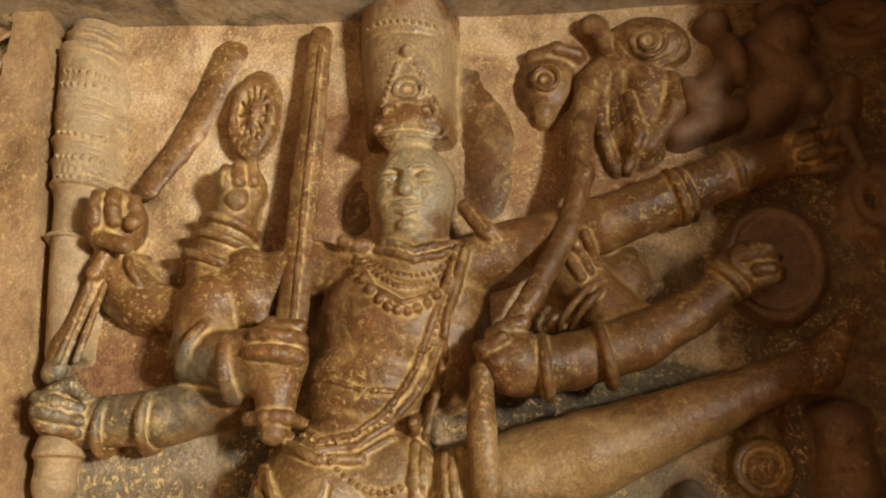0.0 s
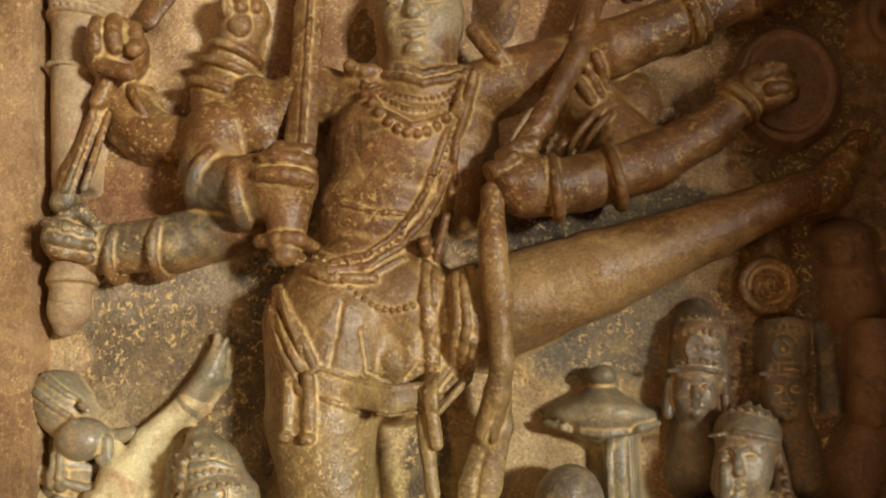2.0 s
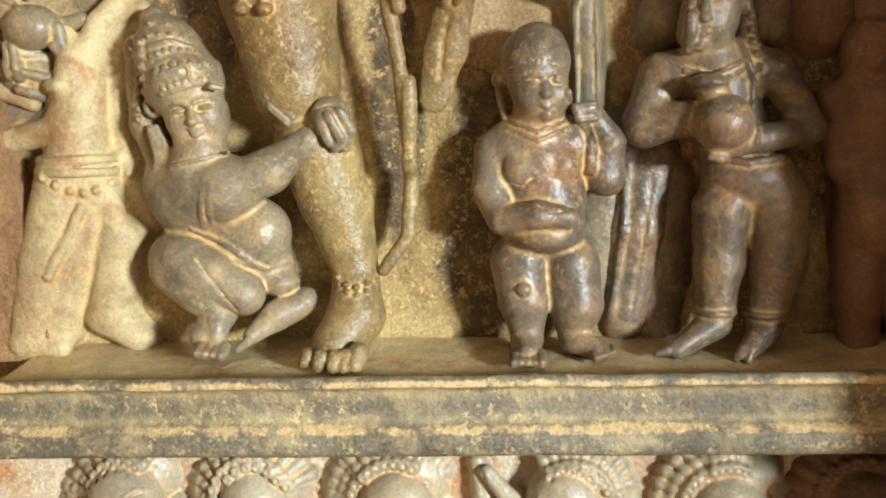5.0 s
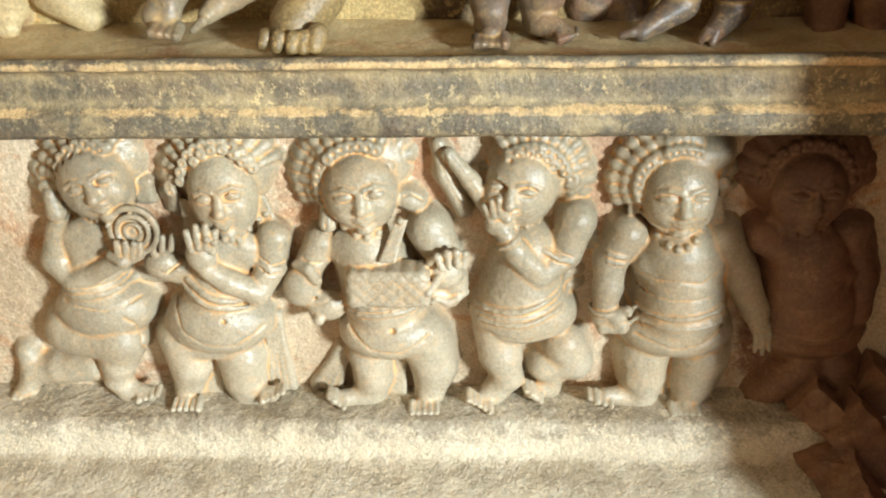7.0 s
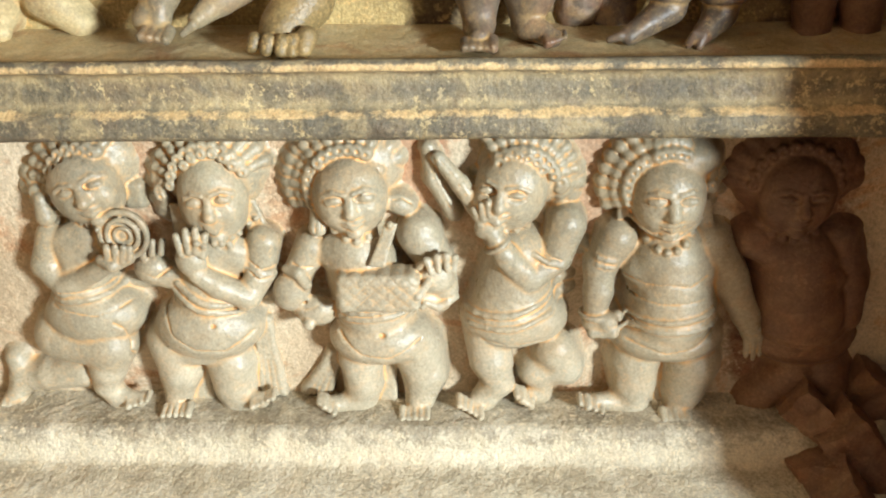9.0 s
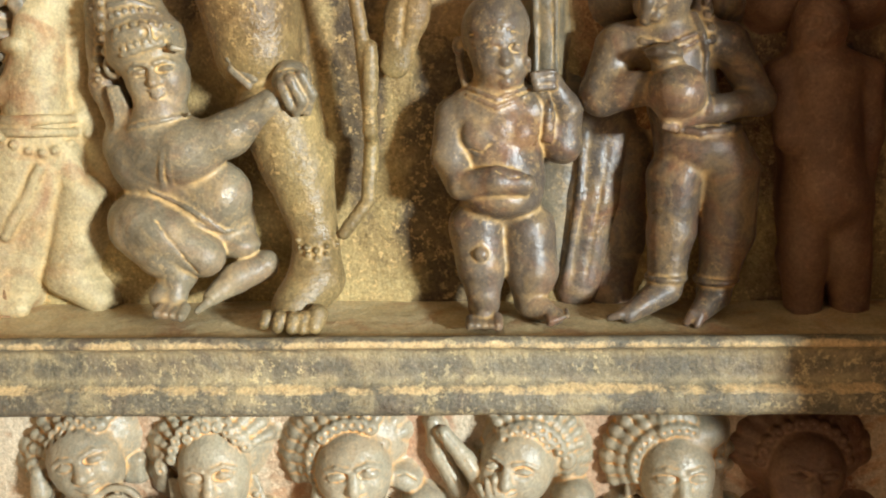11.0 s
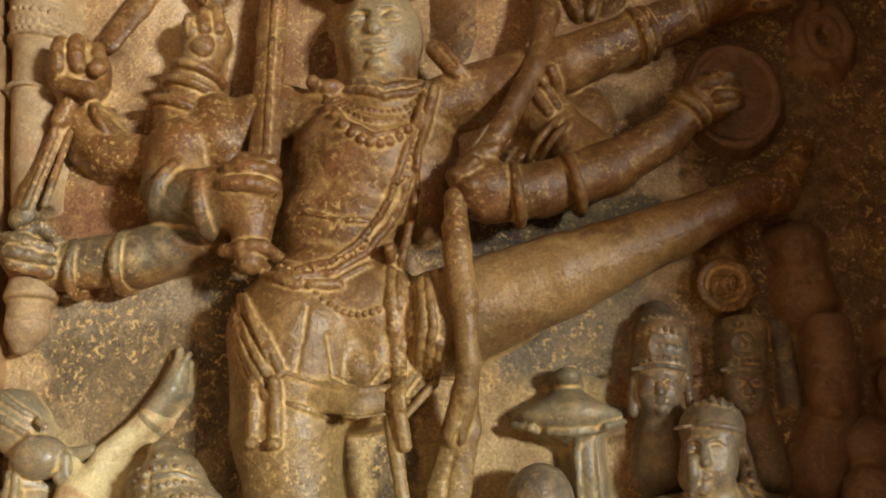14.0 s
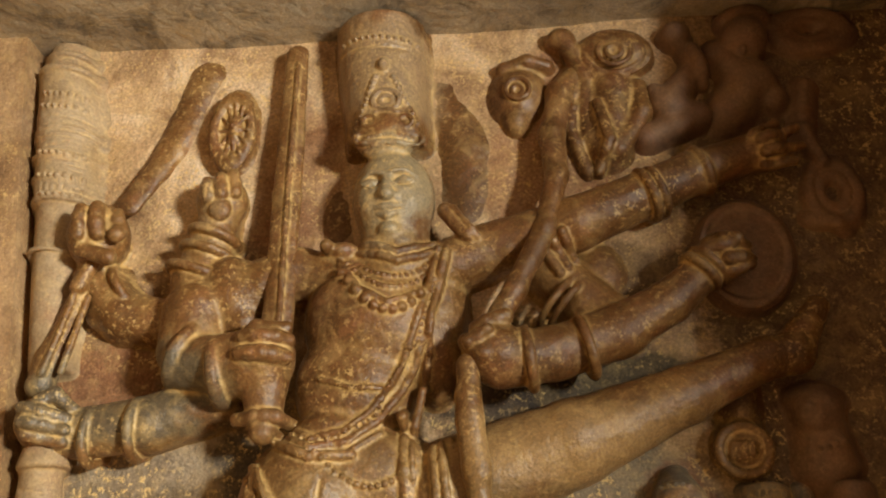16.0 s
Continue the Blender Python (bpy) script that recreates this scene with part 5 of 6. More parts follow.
s.limb((0.534, -0.16, 1.708, 0.01), (0.562, -0.17, 1.621, 0.009), (0.557, -0.17, 1.497, 0.007))
s.limb((0.505, -0.1, 1.624, 0.085), (0.543, -0.1, 1.457, 0.082))
s.ball((0.57, -0.12, 1.413), (0.107, 0.085, 0.071))
s.limb((0.459, -0.17, 1.467, 0.01), (0.548, -0.205, 1.449, 0.01), (0.647, -0.17, 1.459, 0.01))
s.limb((0.511, -0.13, 1.344, 0.066), (0.505, -0.13, 1.215, 0.056), (0.493, -0.14, 1.088, 0.041))
s.limb((0.633, -0.13, 1.355, 0.074), (0.636, -0.13, 1.215, 0.061), (0.609, -0.14, 1.076, 0.041))
s.limb((0.488, -0.15, 1.078, 0.038), (0.4, -0.19, 1.03, 0.023))
s.digit((0.38, -0.2, 1.032, 0.012), (0.355, -0.2, 1.023, 0.01))
s.limb((0.606, -0.15, 1.065, 0.035), (0.556, -0.2, 1.029, 0.022))
s.digit((0.541, -0.21, 1.036, 0.011), (0.529, -0.21, 1.014, 0.01))
s.digit((0.562, -0.21, 1.03, 0.011), (0.551, -0.22, 1.012, 0.01))
s.bangle((0.494, -0.14, 1.108), 0.043, 0.008, 0)
s.bangle((0.612, -0.14, 1.102), 0.046, 0.008, 0)
s.blade((0.405, -0.02, 1.401, 0.046), (0.398, -0.02, 1.171, 0.041), (0.376, -0.03, 1.009, 0.032))
s.build("woman_with_pot_statue", umber_shade_stone, "polished grey sandstone woman holding a round pot", "statue", "attendants of the central figure")

s = Carving(0.0048)
s.limb((0.404, -0.05, 2.129, 0.0297), (0.406, -0.06, 2.075, 0.059), (0.402, -0.06, 1.999, 0.0722), k=0.02)
s.face((0.386, -0.085, 1.937), 0.0539, 0.0668, -0.08, 0, 0.02)
s.limb((0.324, -0.11, 1.982, 0.0052), (0.378, -0.14, 1.988, 0.0052), (0.446, -0.11, 1.979, 0.0052))
s.beads((0.328, -0.12, 1.996), (0.437, -0.12, 1.996), -0.008, 16, 0.0055)
s.beads((0.334, -0.12, 2.028), (0.438, -0.12, 2.028), -0.008, 15, 0.0055)
s.beads((0.346, -0.11, 2.067), (0.436, -0.11, 2.066), -0.008, 12, 0.0055)
s.beads((0.361, -0.1, 2.106), (0.421, -0.1, 2.105), -0.006, 8, 0.0055)
s.hoop((0.383, -0.13, 2.032), (0.018, 0.0257), 0.0055)
s.hoop((0.383, -0.13, 2.032), (0.0077, 0.0116), 0.005)
s.limb((0.33, -0.08, 1.962, 0.0106), (0.324, -0.08, 1.887, 0.0132), k=0.006)
s.limb((0.452, -0.08, 1.962, 0.0105), (0.458, -0.08, 1.888, 0.0131), k=0.006)
s.limb((0.393, -0.05, 1.885, 0.0534), (0.39, -0.04, 1.765, 0.0613), k=0.02)
s.build("crowned_head_relief", umber_shade_stone, "grey sandstone head with a pointed tall crown", "relief", "courtiers in the shaded corner")

s = Carving(0.0048)
s.drum((0.608, -0.05, 2.108, 0.0562), (0.598, -0.06, 1.983, 0.0596))
s.face((0.589, -0.08, 1.935), 0.0539, 0.0693, -0.1, 0, 0.0)
s.limb((0.532, -0.1, 1.978, 0.0052), (0.578, -0.13, 1.984, 0.0051), (0.643, -0.1, 1.978, 0.0052))
s.beads((0.538, -0.11, 1.992), (0.633, -0.11, 1.992), -0.004, 14, 0.0055)
s.beads((0.543, -0.11, 2.082), (0.636, -0.11, 2.081), -0.004, 14, 0.0055)
s.hoop((0.585, -0.11, 2.037), (0.0231, 0.0257), 0.006)
s.hoop((0.583, -0.115, 2.036), (0.0103, 0.0116), 0.005)
s.folds((0.701, -0.03, 2.1), (0.707, -0.03, 1.901), (0.0064, 0.0103), 3, 0.008)
s.limb((0.6, -0.05, 1.885, 0.0502), (0.617, -0.03, 1.752, 0.0635), k=0.02)
s.build("mitred_head_relief", umber_shade_stone, "dark grey sandstone head with a cylindrical crown", "relief", "courtiers in the shaded corner")

s = Carving(0.0052)
s.ball((0.576, -0.045, 2.2), (0.067, 0.04, 0.064))
s.hoop((0.569, -0.075, 2.192), (0.06, 0.058), 0.011)
s.limb((0.538, -0.09, 2.178, 0.007), (0.544, -0.09, 2.206, 0.007))
s.limb((0.552, -0.095, 2.173, 0.007), (0.558, -0.095, 2.207, 0.007))
s.limb((0.569, -0.095, 2.173, 0.007), (0.573, -0.095, 2.207, 0.007))
s.limb((0.586, -0.09, 2.18, 0.007), (0.587, -0.09, 2.205, 0.007))
s.limb((0.579, -0.03, 2.352, 0.048), (0.582, -0.03, 2.257, 0.039))
s.build("ring_plate_relief", brown_stone, "round sandstone dish with carved fingers", "relief")

s = Carving(0.0052)
s.ball((0.764, -0.06, 2.289), (0.055, 0.06, 0.053))
s.ball((0.768, -0.05, 2.313), (0.07, 0.05, 0.042))
s.limb((0.769, -0.04, 2.266, 0.05), (0.771, -0.03, 2.161, 0.072))
s.beads((0.683, -0.08, 2.206), (0.797, -0.08, 2.205), 0.019, 12, 0.008)
s.face((0.762, -0.065, 2.283), 0.055, 0.058, -0.2)
s.build("bearded_head_relief", shaded_red_stone, "shade-darkened sandstone head and chest in the corner", "relief", "courtiers in the shaded corner")

s = Carving(0.0052)
s.drum((0.81, -0.05, 2.111, 0.055), (0.799, -0.06, 1.98, 0.06))
s.ball((0.794, -0.07, 1.937), (0.059, 0.06, 0.073))
s.limb((0.74, -0.11, 1.982, 0.005), (0.776, -0.13, 1.986, 0.005), (0.824, -0.11, 1.981, 0.005))
s.limb((0.801, -0.04, 1.88, 0.057), (0.749, -0.03, 1.758, 0.071))
s.face((0.79, -0.075, 1.93), 0.059, 0.073, -0.15)
s.build("courtier_head_relief", shaded_red_stone, "shade-darkened red sandstone courtier head with flat-topped crown", "relief", "courtiers in the shaded corner")

s = Carving(0.0052)
s.drum((0.976, -0.05, 2.098, 0.057), (0.97, -0.05, 2.001, 0.063))
s.ball((0.957, -0.07, 1.936), (0.054, 0.06, 0.067))
s.limb((0.961, -0.04, 1.879, 0.057), (0.949, -0.03, 1.757, 0.07))
s.face((0.955, -0.075, 1.932), 0.055, 0.068, -0.15)
s.build("distant_courtier_relief", shaded_red_stone, "shade-darkened red sandstone courtier at the edge of the corner", "relief", "courtiers in the shaded corner")

s = Carving(0.0065)
s.ball((0.855, -0.06, 1.803), (0.067, 0.06, 0.067))
s.ball((0.837, -0.09, 1.682), (0.06, 0.07, 0.076))
s.limb((0.787, -0.13, 1.737, 0.005), (0.818, -0.15, 1.744, 0.005), (0.863, -0.13, 1.737, 0.005))
s.limb((0.844, -0.06, 1.611, 0.061), (0.843, -0.05, 1.545, 0.08))
s.limb((0.772, -0.07, 1.57, 0.045), (0.846, -0.08, 1.576, 0.079), (0.955, -0.07, 1.568, 0.047))
s.limb((0.854, -0.08, 1.55, 0.089), (0.863, -0.08, 1.406, 0.088), (0.877, -0.08, 1.298, 0.1))
s.limb((0.769, -0.08, 1.564, 0.039), (0.782, -0.1, 1.434, 0.037), (0.835, -0.13, 1.462, 0.031))
s.limb((0.951, -0.08, 1.562, 0.039), (0.967, -0.08, 1.431, 0.037), (0.956, -0.08, 1.311, 0.032))
s.limb((0.832, -0.08, 1.272, 0.062), (0.834, -0.08, 1.134, 0.055), (0.842, -0.08, 0.993, 0.044))
s.limb((0.929, -0.08, 1.271, 0.062), (0.941, -0.08, 1.133, 0.055), (0.958, -0.08, 0.992, 0.044))
s.limb((0.825, -0.11, 0.987, 0.033), (0.778, -0.15, 0.977, 0.021))
s.limb((0.946, -0.11, 0.986, 0.033), (0.951, -0.15, 0.972, 0.021))
s.face((0.834, -0.095, 1.68), 0.06, 0.076, -0.15)
s.build("standing_courtier_statue", shaded_red_stone, "red sandstone standing courtier, deep shade put into its colour", "statue", "courtiers in the shaded corner")

s = Carving(0.0043)
s.ball((-0.913, -0.16, 0.725), (0.1144, 0.05, 0.0927))
s.face((-0.908, -0.2, 0.675), 0.0898, 0.0999, 0.2, 16, 0.0)
s.mane((-0.902, -0.205, 0.695), (0.0869, 0.0869), (0.139, 0.1217), 60, 215, 10, 0.0125)
s.mane((-0.894, -0.21, 0.697), (0.0753, 0.0753), (0.0898, 0.1043), 70, 150, 5, 0.012)
s.mane((-1.04, -0.185, 0.655), (0.0058, 0.0058), (0.0377, 0.0463), 80, 290, 5, 0.011)
s.limb((-1.028, -0.2, 0.643, 0.0167), (-1.02, -0.21, 0.596, 0.0247), k=0.006)
s.groove((-0.99, -0.24, 0.649, 0.0034), (-0.984, -0.24, 0.6, 0.0035))
s.folds((-0.803, -0.165, 0.658), (-0.806, -0.165, 0.609), (0.0116, 0.013), 3, 0.007)
s.beads((-0.968, -0.25, 0.604), (-0.871, -0.25, 0.586), 0.014, 12, 0.0075)
s.limb((-0.941, -0.18, 0.523, 0.0632), (-0.97, -0.175, 0.39, 0.0833))
s.ball((-0.977, -0.205, 0.511), (0.0492, 0.035, 0.0579))
s.ball((-0.912, -0.21, 0.502), (0.0521, 0.035, 0.055))
s.limb((-1.028, -0.19, 0.534, 0.0403), (-1.047, -0.205, 0.461, 0.0407), (-1.008, -0.225, 0.413, 0.0331), k=0.008)
s.limb((-0.998, -0.235, 0.412, 0.0317), (-0.902, -0.255, 0.464, 0.0249), (-0.832, -0.265, 0.51, 0.0251), k=0.006)
s.ball((-0.827, -0.225, 0.553), (0.0666, 0.04, 0.0695))
s.hoop((-0.814, -0.255, 0.567), (0.0579, 0.0608), 0.009)
s.hoop((-0.813, -0.265, 0.569), (0.0391, 0.0406), 0.008)
s.hoop((-0.813, -0.27, 0.568), (0.0203, 0.0203), 0.007)
s.digit((-0.848, -0.285, 0.511, 0.0111), (-0.849, -0.285, 0.548, 0.0096))
s.digit((-0.831, -0.287, 0.509, 0.011), (-0.827, -0.287, 0.549, 0.0096))
s.digit((-0.813, -0.287, 0.512, 0.011), (-0.807, -0.285, 0.548, 0.0096))
s.digit((-0.796, -0.285, 0.517, 0.011), (-0.792, -0.283, 0.544, 0.0096))
s.limb((-0.871, -0.275, 0.509, 0.0139), (-0.842, -0.285, 0.499, 0.0152), (-0.806, -0.28, 0.505, 0.0139), k=0.005)
s.ball((-0.956, -0.185, 0.307), (0.1332, 0.085, 0.0869))
s.groove((-1.019, -0.26, 0.406, 0.0043), (-0.902, -0.27, 0.405, 0.0043), (-0.801, -0.25, 0.413, 0.0043))
s.limb((-1.052, -0.24, 0.372, 0.0073), (-0.916, -0.265, 0.382, 0.0072), (-0.807, -0.24, 0.382, 0.0072))
s.groove((-1.046, -0.25, 0.354, 0.0036), (-0.923, -0.27, 0.336, 0.0036), (-0.822, -0.25, 0.358, 0.0036))
s.groove((-0.886, -0.26, 0.313, 0.0044), (-0.864, -0.26, 0.286, 0.0044), (-0.861, -0.26, 0.188, 0.0045))
s.limb((-1.067, -0.175, 0.234, 0.0725), (-0.926, -0.2, 0.214, 0.0695), (-0.944, -0.205, 0.145, 0.0513), k=0.01)
s.limb((-0.945, -0.205, 0.154, 0.0512), (-0.958, -0.205, 0.085, 0.0382), (-0.932, -0.205, 0.04, 0.0304), k=0.01)
s.limb((-0.938, -0.21, 0.051, 0.0303), (-0.87, -0.225, 0.047, 0.0217))
s.toes((-0.894, -0.24, 0.043), (-0.842, -0.23, 0.058), 4, 0.0085, 0.03, 0)
s.limb((-1.027, -0.175, 0.114, 0.0495), (-1.127, -0.17, 0.099, 0.0443), (-1.207, -0.165, 0.08, 0.0389), k=0.01)
s.limb((-1.209, -0.165, 0.099, 0.0332), (-1.221, -0.165, 0.143, 0.0281))
s.limb((-1.213, -0.17, 0.072, 0.0334), (-1.249, -0.185, 0.017, 0.0238))
s.toes((-1.264, -0.2, 0.02), (-1.218, -0.2, 0.008), 4, 0.009)
s.hoop((-1.091, -0.165, 0.736), (0.0348, 0.0434), 0.009)
s.hoop((-1.086, -0.17, 0.738), (0.0159, 0.0203), 0.008)
s.build("cup_bearing_dwarf_statue", buff_stone, "buff sandstone kneeling dwarf holding a cup", "statue", "row of dwarfs under the ledge", grit=0.003, wall=-0.135)

s = Carving(0.0043)
s.ball((-0.608, -0.16, 0.703), (0.1202, 0.05, 0.1043))
s.face((-0.595, -0.2, 0.642), 0.0869, 0.1115, 0.08, 5, 0.24)
s.mane((-0.597, -0.205, 0.676), (0.0956, 0.1043), (0.1419, 0.1419), 22, 178, 12, 0.0125)
s.mane((-0.589, -0.215, 0.68), (0.0782, 0.0869), (0.0927, 0.113), 40, 140, 6, 0.012)
s.mane((-0.726, -0.185, 0.654), (0.0043, 0.0116), (0.0232, 0.0753), 95, 275, 6, 0.011)
s.folds((-0.694, -0.19, 0.617), (-0.683, -0.2, 0.541), (0.0116, 0.0159), 4, 0.0065)
s.folds((-0.51, -0.18, 0.621), (-0.495, -0.18, 0.547), (0.0101, 0.0203), 4, 0.0065)
s.beads((-0.639, -0.25, 0.573), (-0.499, -0.25, 0.579), 0.03, 16, 0.0078)
s.hoop((-0.574, -0.26, 0.52), (0.0159, 0.0217), 0.006)
s.limb((-0.617, -0.175, 0.485, 0.0737), (-0.641, -0.175, 0.373, 0.0962))
s.ball((-0.647, -0.205, 0.487), (0.0492, 0.035, 0.0521))
s.ball((-0.563, -0.205, 0.487), (0.0492, 0.035, 0.0521))
s.limb((-0.482, -0.19, 0.517, 0.0451), (-0.495, -0.2, 0.436, 0.0407), (-0.528, -0.225, 0.38, 0.0356), k=0.008)
s.groove((-0.517, -0.25, 0.481, 0.0035), (-0.485, -0.25, 0.458, 0.0035), (-0.45, -0.24, 0.456, 0.0035))
s.limb((-0.525, -0.235, 0.46, 0.0057), (-0.489, -0.24, 0.44, 0.0057), (-0.457, -0.23, 0.438, 0.0057))
s.groove((-0.525, -0.25, 0.458, 0.0035), (-0.491, -0.25, 0.433, 0.0035), (-0.459, -0.24, 0.431, 0.0036))
s.limb((-0.529, -0.235, 0.379, 0.0343), (-0.594, -0.255, 0.423, 0.0312), (-0.64, -0.265, 0.463, 0.0266), k=0.006)
s.ball((-0.652, -0.265, 0.498), (0.0377, 0.026, 0.0434), -20, k=0.006)
s.digit((-0.666, -0.285, 0.529, 0.0103), (-0.674, -0.28, 0.575, 0.0082))
s.digit((-0.646, -0.288, 0.537, 0.0103), (-0.649, -0.282, 0.591, 0.0081))
s.digit((-0.628, -0.288, 0.537, 0.0103), (-0.624, -0.282, 0.594, 0.0081))
s.digit((-0.614, -0.285, 0.526, 0.0103), (-0.603, -0.28, 0.575, 0.0082))
s.limb((-0.707, -0.2, 0.419, 0.0383), (-0.756, -0.205, 0.435, 0.0356), k=0.008)
s.ball((-0.77, -0.215, 0.453), (0.0463, 0.035, 0.0434))
s.digit((-0.783, -0.235, 0.495, 0.0099), (-0.778, -0.23, 0.53, 0.0084))
s.digit((-0.757, -0.24, 0.504, 0.0098), (-0.753, -0.235, 0.539, 0.0084))
s.digit((-0.734, -0.24, 0.507, 0.0098), (-0.727, -0.235, 0.539, 0.0084))
s.groove((-0.782, -0.25, 0.455, 0.0042), (-0.756, -0.25, 0.439, 0.0043), (-0.721, -0.25, 0.459, 0.0042))
s.ball((-0.651, -0.19, 0.275), (0.1448, 0.1, 0.0956))
s.ball((-0.684, -0.175, 0.199), (0.1246, 0.075, 0.0492))
s.dent((-0.618, -0.29, 0.315), (0.009, 0.014, 0.007))
s.limb((-0.704, -0.24, 0.421, 0.0086), (-0.644, -0.27, 0.382, 0.0085), (-0.563, -0.275, 0.356, 0.0086), (-0.505, -0.24, 0.349, 0.0087))
s.limb((-0.716, -0.24, 0.402, 0.0072), (-0.653, -0.27, 0.359, 0.0072), (-0.564, -0.28, 0.337, 0.0071), (-0.505, -0.24, 0.329, 0.0073))
s.groove((-0.699, -0.26, 0.419, 0.0028), (-0.643, -0.28, 0.375, 0.0028), (-0.562, -0.285, 0.35, 0.0028), (-0.504, -0.25, 0.345, 0.0029))
s.groove((-0.756, -0.25, 0.351, 0.0051), (-0.726, -0.26, 0.286, 0.0051), (-0.673, -0.27, 0.245, 0.0051), (-0.594, -0.27, 0.238, 0.0051), (-0.523, -0.25, 0.281, 0.0051))
s.limb((-0.767, -0.175, 0.217, 0.0699), (-0.757, -0.185, 0.125, 0.0599), (-0.773, -0.19, 0.03, 0.036), k=0.012)
s.limb((-0.773, -0.2, 0.034, 0.0304), (-0.768, -0.225, 0.021, 0.0249))
s.toes((-0.798, -0.25, 0.024), (-0.728, -0.25, 0.028), 5, 0.0088, 0.034)
s.limb((-0.609, -0.18, 0.148, 0.0706), (-0.61, -0.185, 0.073, 0.0577), (-0.609, -0.19, 0.024, 0.0415), k=0.012)
s.limb((-0.606, -0.2, 0.027, 0.033), (-0.533, -0.225, 0.049, 0.0232))
s.toes((-0.552, -0.24, 0.045), (-0.496, -0.23, 0.068), 5, 0.008, 0.03, 0)
s.folds((-0.705, -0.17, 0.167), (-0.707, -0.175, 0.012), (0.013, 0.0232), 4, 0.0085)
s.folds((-0.519, -0.17, 0.271), (-0.509, -0.175, 0.04), (0.0159, 0.0275), 4, 0.009)
s.hoop((-0.49, -0.175, 0.256), (0.0232, 0.0261), 0.008)
s.build("dancing_dwarf_statue", buff_stone, "buff sandstone curly-haired dwarf with raised hand", "statue", "row of dwarfs under the ledge", grit=0.003, wall=-0.135)

s = Carving(0.0043)
s.ball((-0.262, -0.16, 0.707), (0.1202, 0.05, 0.097))
s.face((-0.253, -0.2, 0.649), 0.0912, 0.1028, 0.08, 5, 0.02)
s.mane((-0.253, -0.205, 0.678), (0.0956, 0.0927), (0.1419, 0.139), 62, 140, 7, 0.0135)
s.mane((-0.26, -0.195, 0.671), (0.0956, 0.1014), (0.1506, 0.1332), 142, 205, 6, 0.0125)
s.mane((-0.196, -0.185, 0.705), (0.0145, 0.0116), (0.0579, 0.0695), 20, 80, 3, 0.012)
s.limb((-0.339, -0.2, 0.608, 0.0139), (-0.338, -0.21, 0.564, 0.0246), k=0.006)
s.groove((-0.338, -0.24, 0.607, 0.0034), (-0.342, -0.24, 0.559, 0.0035))
s.groove((-0.322, -0.24, 0.607, 0.0034), (-0.323, -0.24, 0.559, 0.0035))
s.ball((-0.137, -0.175, 0.615), (0.0434, 0.035, 0.029), 25)
s.groove((-0.161, -0.22, 0.631, 0.0034), (-0.13, -0.22, 0.64, 0.0034), (-0.101, -0.22, 0.616, 0.0034))
s.groove((-0.16, -0.22, 0.646, 0.0034), (-0.13, -0.22, 0.654, 0.0034), (-0.1, -0.22, 0.634, 0.0034))
s.beads((-0.293, -0.25, 0.567), (-0.155, -0.245, 0.588), 0.034, 13, 0.0105)
s.limb((-0.246, -0.18, 0.48, 0.091), (-0.21, -0.175, 0.329, 0.107))
s.ball((-0.29, -0.205, 0.493), (0.0579, 0.035, 0.0521))
s.folds((-0.153, -0.24, 0.586), (-0.187, -0.275, 0.493), (0.013, 0.0159), 4, 0.0058)
s.limb((-0.362, -0.185, 0.499, 0.0478), (-0.392, -0.2, 0.449, 0.0392), (-0.4, -0.21, 0.405, 0.0305), k=0.008)
s.groove((-0.409, -0.24, 0.475, 0.0035), (-0.385, -0.25, 0.465, 0.0035), (-0.356, -0.24, 0.463, 0.0035))
s.ball((-0.422, -0.215, 0.385), (0.0492, 0.04, 0.055))
s.limb((-0.426, -0.22, 0.453, 0.0143), (-0.391, -0.24, 0.45, 0.0156), (-0.376, -0.245, 0.414, 0.0142), k=0.005)
s.ball((-0.359, -0.215, 0.328), (0.0521, 0.035, 0.0434))
s.groove((-0.386, -0.25, 0.361, 0.0036), (-0.345, -0.26, 0.384, 0.0036), (-0.308, -0.25, 0.358, 0.0036))
s.groove((-0.391, -0.25, 0.342, 0.0036), (-0.347, -0.26, 0.357, 0.0036), (-0.307, -0.25, 0.335, 0.0036))
s.limb((-0.419, -0.22, 0.307, 0.0176), (-0.377, -0.23, 0.303, 0.0176), k=0.005)
s.limb((-0.088, -0.185, 0.536, 0.0572), (-0.047, -0.195, 0.462, 0.0477), (-0.028, -0.205, 0.389, 0.0381), k=0.01)
s.limb((-0.037, -0.215, 0.359, 0.0281), (-0.079, -0.225, 0.381, 0.0259), k=0.006)
s.ball((-0.052, -0.235, 0.438), (0.0492, 0.032, 0.0434))
s.digit((-0.084, -0.255, 0.477, 0.0111), (-0.066, -0.27, 0.503, 0.0096), (-0.055, -0.28, 0.474, 0.0097))
s.digit((-0.058, -0.26, 0.492, 0.0111), (-0.041, -0.272, 0.513, 0.0096), (-0.036, -0.28, 0.477, 0.0096))
s.digit((-0.033, -0.26, 0.498, 0.0111), (-0.019, -0.272, 0.516, 0.0096), (-0.016, -0.278, 0.479, 0.0096))
s.digit((-0.008, -0.255, 0.495, 0.0111), (0.003, -0.266, 0.507, 0.0096), (0, -0.272, 0.476, 0.0097))
s.limb((-0.088, -0.255, 0.417, 0.0113), (-0.064, -0.275, 0.44, 0.0111))
s.limb((-0.073, -0.235, 0.37, 0.01), (-0.042, -0.24, 0.356, 0.01), (0.001, -0.23, 0.374, 0.01))
s.pad((-0.189, -0.262, 0.42), (0.102, 0.042, 0.05))
